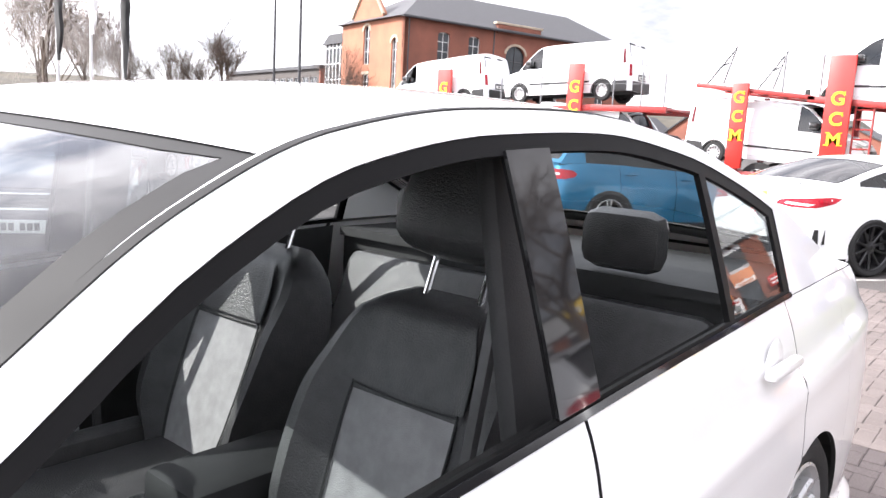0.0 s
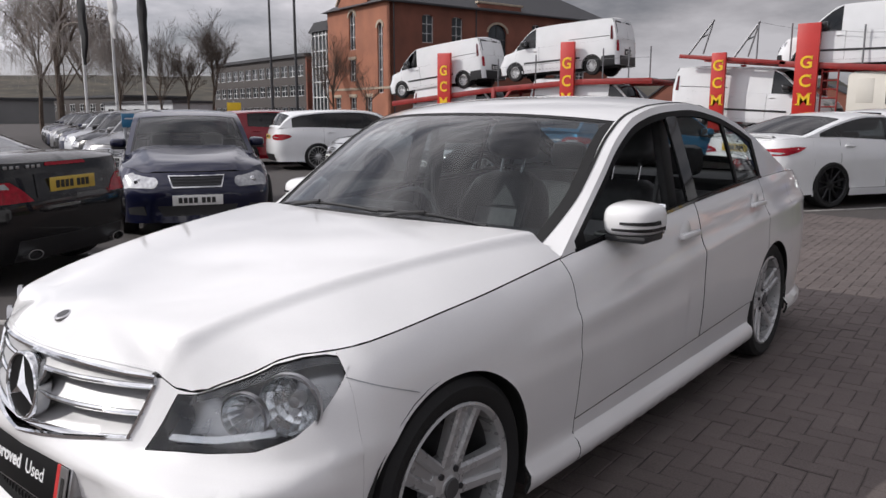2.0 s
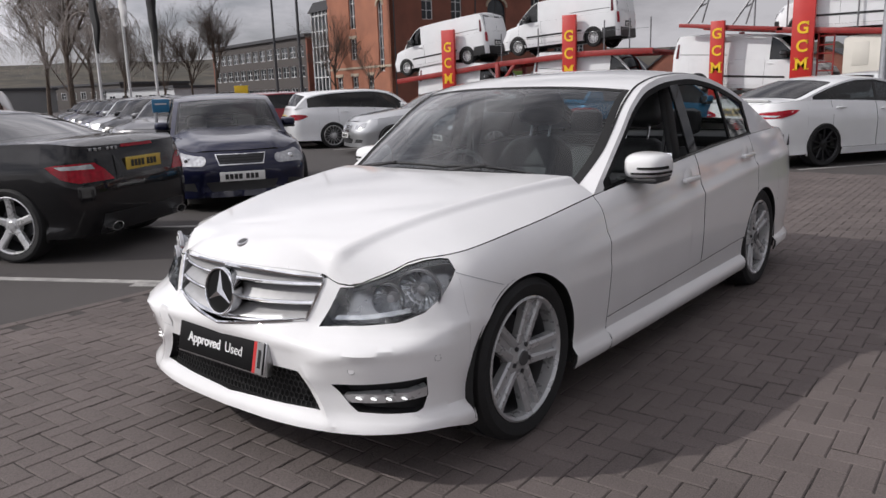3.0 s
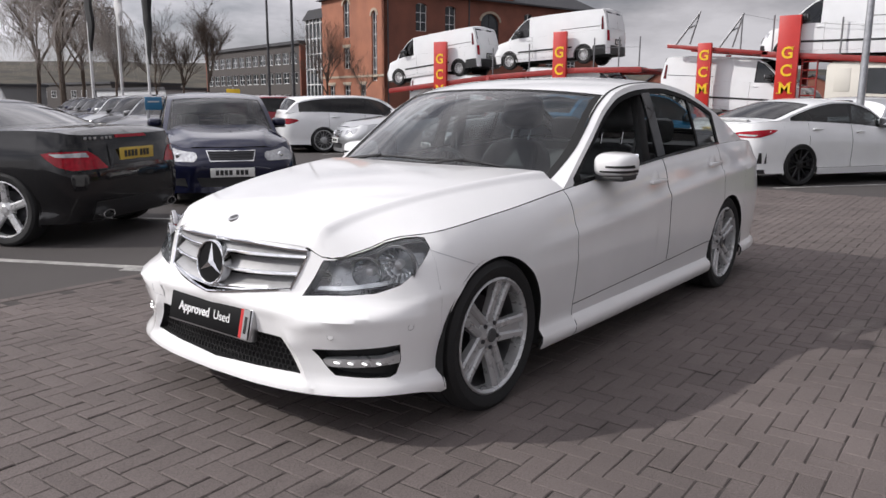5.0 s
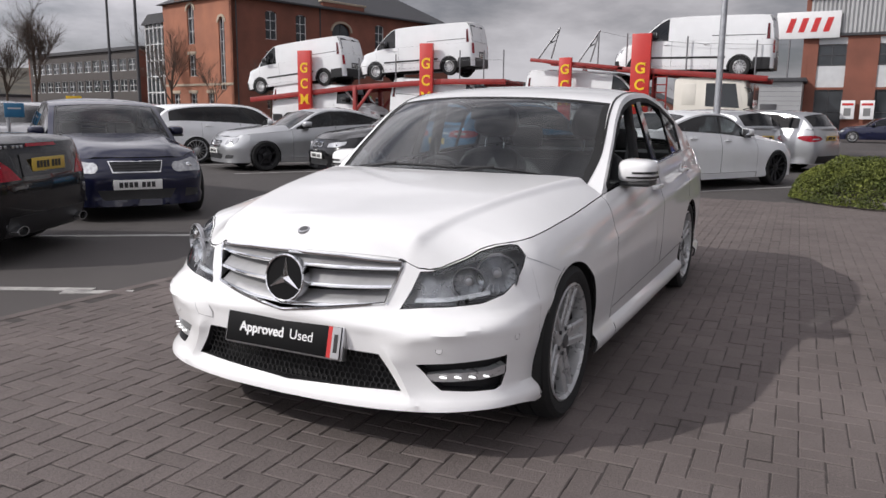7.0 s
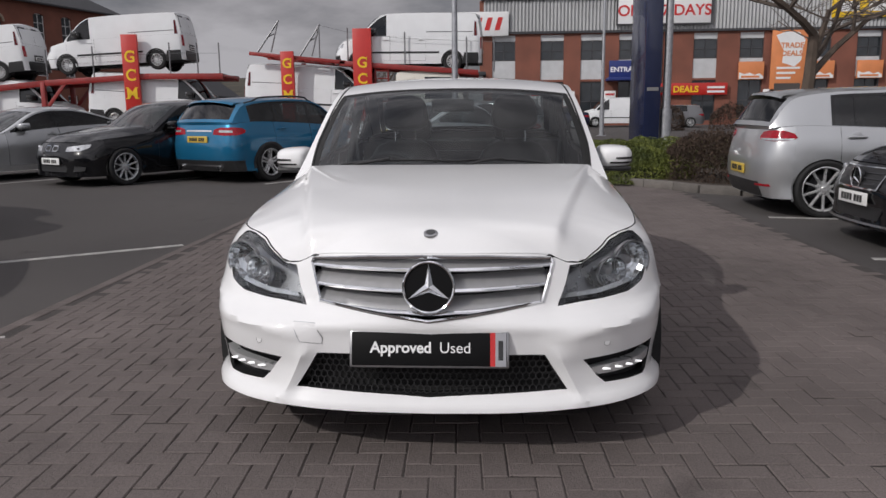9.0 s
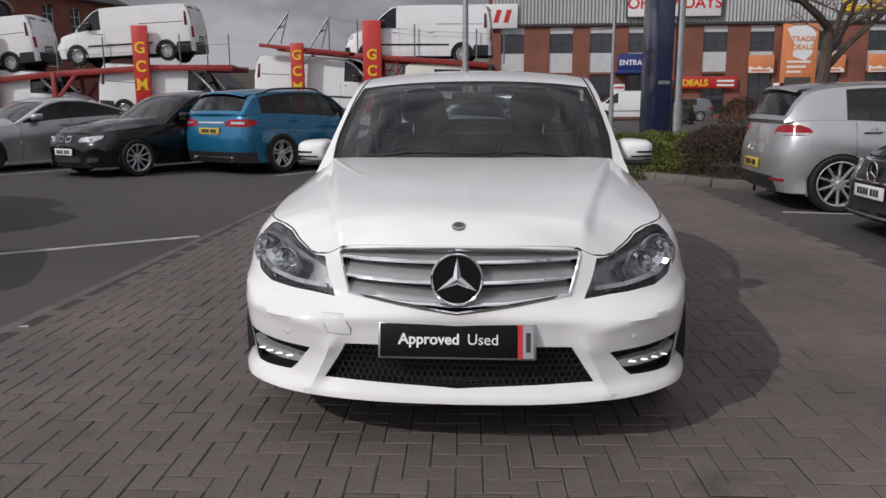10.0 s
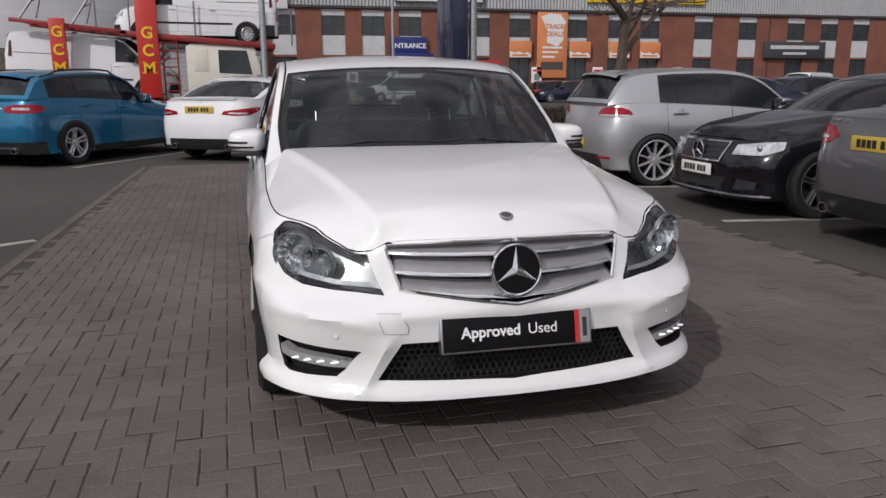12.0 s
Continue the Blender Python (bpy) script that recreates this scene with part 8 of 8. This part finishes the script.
def banner(x, y, h, mtl, seed, drop):
    p = thing("flag_pole", "white flag pole with furled hanging banner", "flag pole", Matrix.Translation((x, y, 0)), "flag poles")
    part("pole", tube([(0, 0, 0), (0, 0, h)], .06, 10, None, .045), M["frame_white"], p)
    rng = random.Random(seed)
    bm = bmesh.new()
    rows = []
    n = 26
    for i in range(n + 1):
        z = h - .1 - drop * i / n
        w = (.08 + .15 * math.sin(math.pi * min(1, (i / n) * 1.05)) ** .6) * (1 + .25 * noise.noise((i * .35, seed, 0)))
        ring = []
        for k in range(10):
            a = 2 * math.pi * k / 10
            f = 1 + .35 * noise.noise((math.cos(a) * 1.5, math.sin(a) * 1.5 + i * .12, seed))
            ring.append(bm.verts.new((.16 + .10 * noise.noise((i * .22, 5, seed)) + math.cos(a) * w * f, math.sin(a) * w * .55 * f, z)))
        rows.append(ring)
    for p_, q in zip(rows, rows[1:]):
        for k in range(10):
            bm.faces.new((p_[k], p_[(k + 1) % 10], q[(k + 1) % 10], q[k]))
    bm.faces.new(rows[0])
    bm.faces.new(rows[-1][::-1])
    part("banner", bm, M[mtl], p)


banner(-26.0, 13.0, 7.6, "banner_black", 1, 4.4)
banner(-25.9, 14.1, 6.4, "sign_white", 2, 2.2)
banner(-25.8, 15.2, 7.8, "banner_black", 3, 5.0)


def small_sign(x, y, turn):
    p = thing("bay_sign", "small blue sign board on a thin post", "sign", Matrix.Translation((x, y, 0)) @ Matrix.Rotation(turn, 4, "Z"))
    part("post", tube([(0, 0, 0), (0, 0, 1.3)], .03, 8), M["galvanised"], p)
    part("board", boxed((-.05, -.03, 1.10), (.25, .0, 1.34), .01), M["bay_blue"], p)
    part("board_mark", boxed((.0, -.036, 1.24), (.20, -.031, 1.265)), M["panel_light"], p)


mat("bay_blue", (.03, .16, .30), .4, 0, .08, 3)
small_sign(-10.75, 6.16, radians(58))
warn = thing("yellow_sign", "small yellow notice on a post", "sign", Matrix.Translation((-30.7, 22.8, 0)) @ Matrix.Rotation(radians(52), 4, "Z"))
part("post", tube([(0, 0, 0), (0, 0, 2.0)], .04, 8), M["galvanised"], warn)
part("board", boxed((-.34, -.04, 1.32), (.34, 0, 1.92), .01), M["yellow_ink"], warn)


# ---- cars further off ----
def far_cars():
    rng = random.Random(77)
    kinds = [("hatchback", Shape(HATCH, 4.2, 1.76, 1.46)), ("saloon_car", Shape(SEDAN, 4.6, 1.78, 1.43))]
    made = {}
    colours = [("silver_paint", "silver"), ("black_paint", "black"), ("grey_paint", "dark grey"), ("navy_paint", "navy blue")]
    for i, (nm, sh) in enumerate(kinds):
        for col, word in colours:
            made[(i, col)] = None
    spots = []
    for k in range(9):
        spots.append((-13.0 - k * 2.55, 7.0 + k * 1.0 + 0.0, (.55, -.83)))
    for k in range(8):
        spots.append((-20.0 - k * 2.5, 14.5 + k * 1.6, (.5, -.86)))
    spots += [(-9.5, 17.5, (-.5, -.866)), (-17.5, 18.3, (.5, .866)), (-3.2, 19.0, (-.86, .5)), (6.5, 12.9, (-1, .1)),
              (9.6, 47.5, (-1, 0)), (17.5, 47.0, (-1, 0)), (21.5, 47.5, (1, 0)), (2.0, 47.0, (-1, .0)), (13.2, 18.8, (-1, .05)), (17.5, 30, (-1, 0))]
    for n, (x, y, h) in enumerate(spots):
        i = rng.randrange(2)
        col, word = colours[rng.randrange(4)]
        if made[(i, col)] is None:
            nm, sh = kinds[i]
            made[(i, col)] = car(nm, f"{word} {'hatchback' if i == 0 else 'saloon car'} in a distant row of parked cars", sh, col, heading((x, y), h), step=.16, seats=False, group="distant parked cars",
                                 windows=[[(1.57, None), (2.40, None)], [(2.46, None), (3.3, None)]], side_mat="dark_glass", glass_mat="dark_glass")
        else:
            copy_thing(made[(i, col)], heading((x, y), h))


far_cars()
tagged(copy_thing(first_van, heading((6.4, 50.5), (-1, 0))), "small white van parked outside the shops")
tagged(copy_thing(first_van, heading((34.5, 44.0), (-.9, -.4))), "white van with a box body on the access road")
mpv = car("people_carrier", "silver people carrier with large sloping windscreen", Shape(HATCH, 4.5, 1.85, 1.72), "silver_paint", heading((-9.4, 1.2), (.8, -.6)), step=.1, glass_mat="dark_glass", seats=False)
# ---- white lines ----
def line(x, y, dx, dy, length, w=.09):
    a = math.atan2(dy, dx)
    o = part("bay_line", boxed((0, -w / 2, .0005), (length, w / 2, .0045)), M["line_paint"], None, smooth=False)
    o.matrix_basis = Matrix.Translation((x, y, 0)) @ Matrix.Rotation(a, 4, "Z")
    tagged(o, "worn white painted parking bay line", "road marking", "bay lines", kind="structure")


for x, y, dx, dy, n in ((-2.736, 1.337, -.892, -.452, 5.0), (-2.63, 4.34, -.826, -.563, 5.0), (-2.45, 1.42, -.858, -.514, .47),
                        (-.68, 10.53, .57, .82, 4.8), (-3.6, 10.3, .5, .866, 4.8), (-6.33, 10.0, .5, .866, 4.8), (-9.0, 9.7, .5, .866, 4.8), (-11.5, 11.2, .5, .866, 4.8),
                        (3.28, 3.735, .989, -.15, 4.8), (3.32, 6.145, .98, -.2, 4.8), (3.3, 1.0, 1, -.03, 4.8)):
    line(x, y, dx, dy, n)


# ---- block paving, laid in a right-angled herringbone ----
def paving():
    X0, X1, Y0, Y1 = -2.5, 3.05, -5.2, 10.2
    turn = radians(2.0)
    cs, sn = math.cos(turn), math.sin(turn)
    L_, W_, gap, h = .176, .088, .0032, .0045
    base = thing("block_paving", "grey concrete block paving in herringbone bond with dark joints", "paving", kind="structure")
    bm = bmesh.new()
    v = [bm.verts.new(p) for p in ((X0 - .02, Y0, .002), (X1 + .02, Y0, .002), (X1 + .02, Y1, .002), (X0 - .02, Y1, .002))]
    bm.faces.new(v)
    part("jointing_sand", bm, M["joint_sand"], base, smooth=False)
    rng = random.Random(5)
    c = .0045
    a, b = L_ / 2 - gap / 2, W_ / 2 - gap / 2
    shape = [(-a, -b, 0), (a, -b, 0), (a, b, 0), (-a, b, 0), (-a, -b, h - .0035), (a, -b, h - .0035), (a, b, h - .0035), (-a, b, h - .0035),
             (-a + c, -b + c, h), (a - c, -b + c, h), (a - c, b - c, h), (-a + c, b - c, h)]
    faces = [(0, 1, 5, 4), (1, 2, 6, 5), (2, 3, 7, 6), (3, 0, 4, 7), (4, 5, 9, 8), (5, 6, 10, 9), (6, 7, 11, 10), (7, 4, 8, 11), (8, 9, 10, 11)]
    mesh = bpy.data.meshes.new("paving_block")
    mesh.from_pydata(shape, [], faces)
    mesh.materials.append(M["block"])
    allv, allf, near = [], [], []
    u = W_
    N = 190
    for i in range(-N, N):
        for j in range(-N, N):
            k = (i - j) % 4
            if k == 0:
                cx, cy, r = (i + 1) * u, (j + .5) * u, 0.0
            elif k == 2:
                cx, cy, r = (i + .5) * u, j * u, math.pi / 2
            else:
                continue
            x, y = cx * cs - cy * sn, cx * sn + cy * cs
            if not (X0 + .05 < x < X1 - .05 and Y0 < y < Y1):
                continue
            rr = r + turn + rng.gauss(0, .008)
            z = .002 + rng.gauss(0, .0012)
            tx, ty = rng.gauss(0, .005), rng.gauss(0, .005)
            m = Matrix.Translation((x + rng.gauss(0, .0008), y + rng.gauss(0, .0008), z)) @ Matrix.Rotation(rr, 4, "Z") @ Matrix.Rotation(tx, 4, "X") @ Matrix.Rotation(ty, 4, "Y")
            if -1.5 < x < 1.55 and -1.36 < y < .62 and len(near) < 300:
                near.append(m)
            else:
                n = len(allv)
                allv += [tuple(m @ Vector(p)) for p in shape]
                allf += [tuple(q + n for q in f) for f in faces]
    me = bpy.data.meshes.new("paving_blocks")
    me.from_pydata(allv, [], allf)
    me.materials.append(M["block"])
    o = new("paving_blocks", me)
    o.parent = base
    tagged(o, kind="stuff")
    for m in near:
        o = new("paving_block", mesh)
        o.parent = base
        o.matrix_basis = m
    # a straight edging course along the tarmac
    ev, ef = [], []
    for k in range(int((Y1 - Y0) / .176)):
        m = Matrix.Translation((X0 - .05, Y0 + .088 + k * .176, .002)) @ Matrix.Rotation(math.pi / 2, 4, "Z")
        n = len(ev)
        ev += [tuple(m @ Vector(p)) for p in shape]
        ef += [tuple(q + n for q in f) for f in faces]
    me = bpy.data.meshes.new("edging_blocks")
    me.from_pydata(ev, [], ef)
    me.materials.append(M["block"])
    o = new("edging_blocks", me)
    o.parent = base
    tagged(o, kind="stuff")


paving()
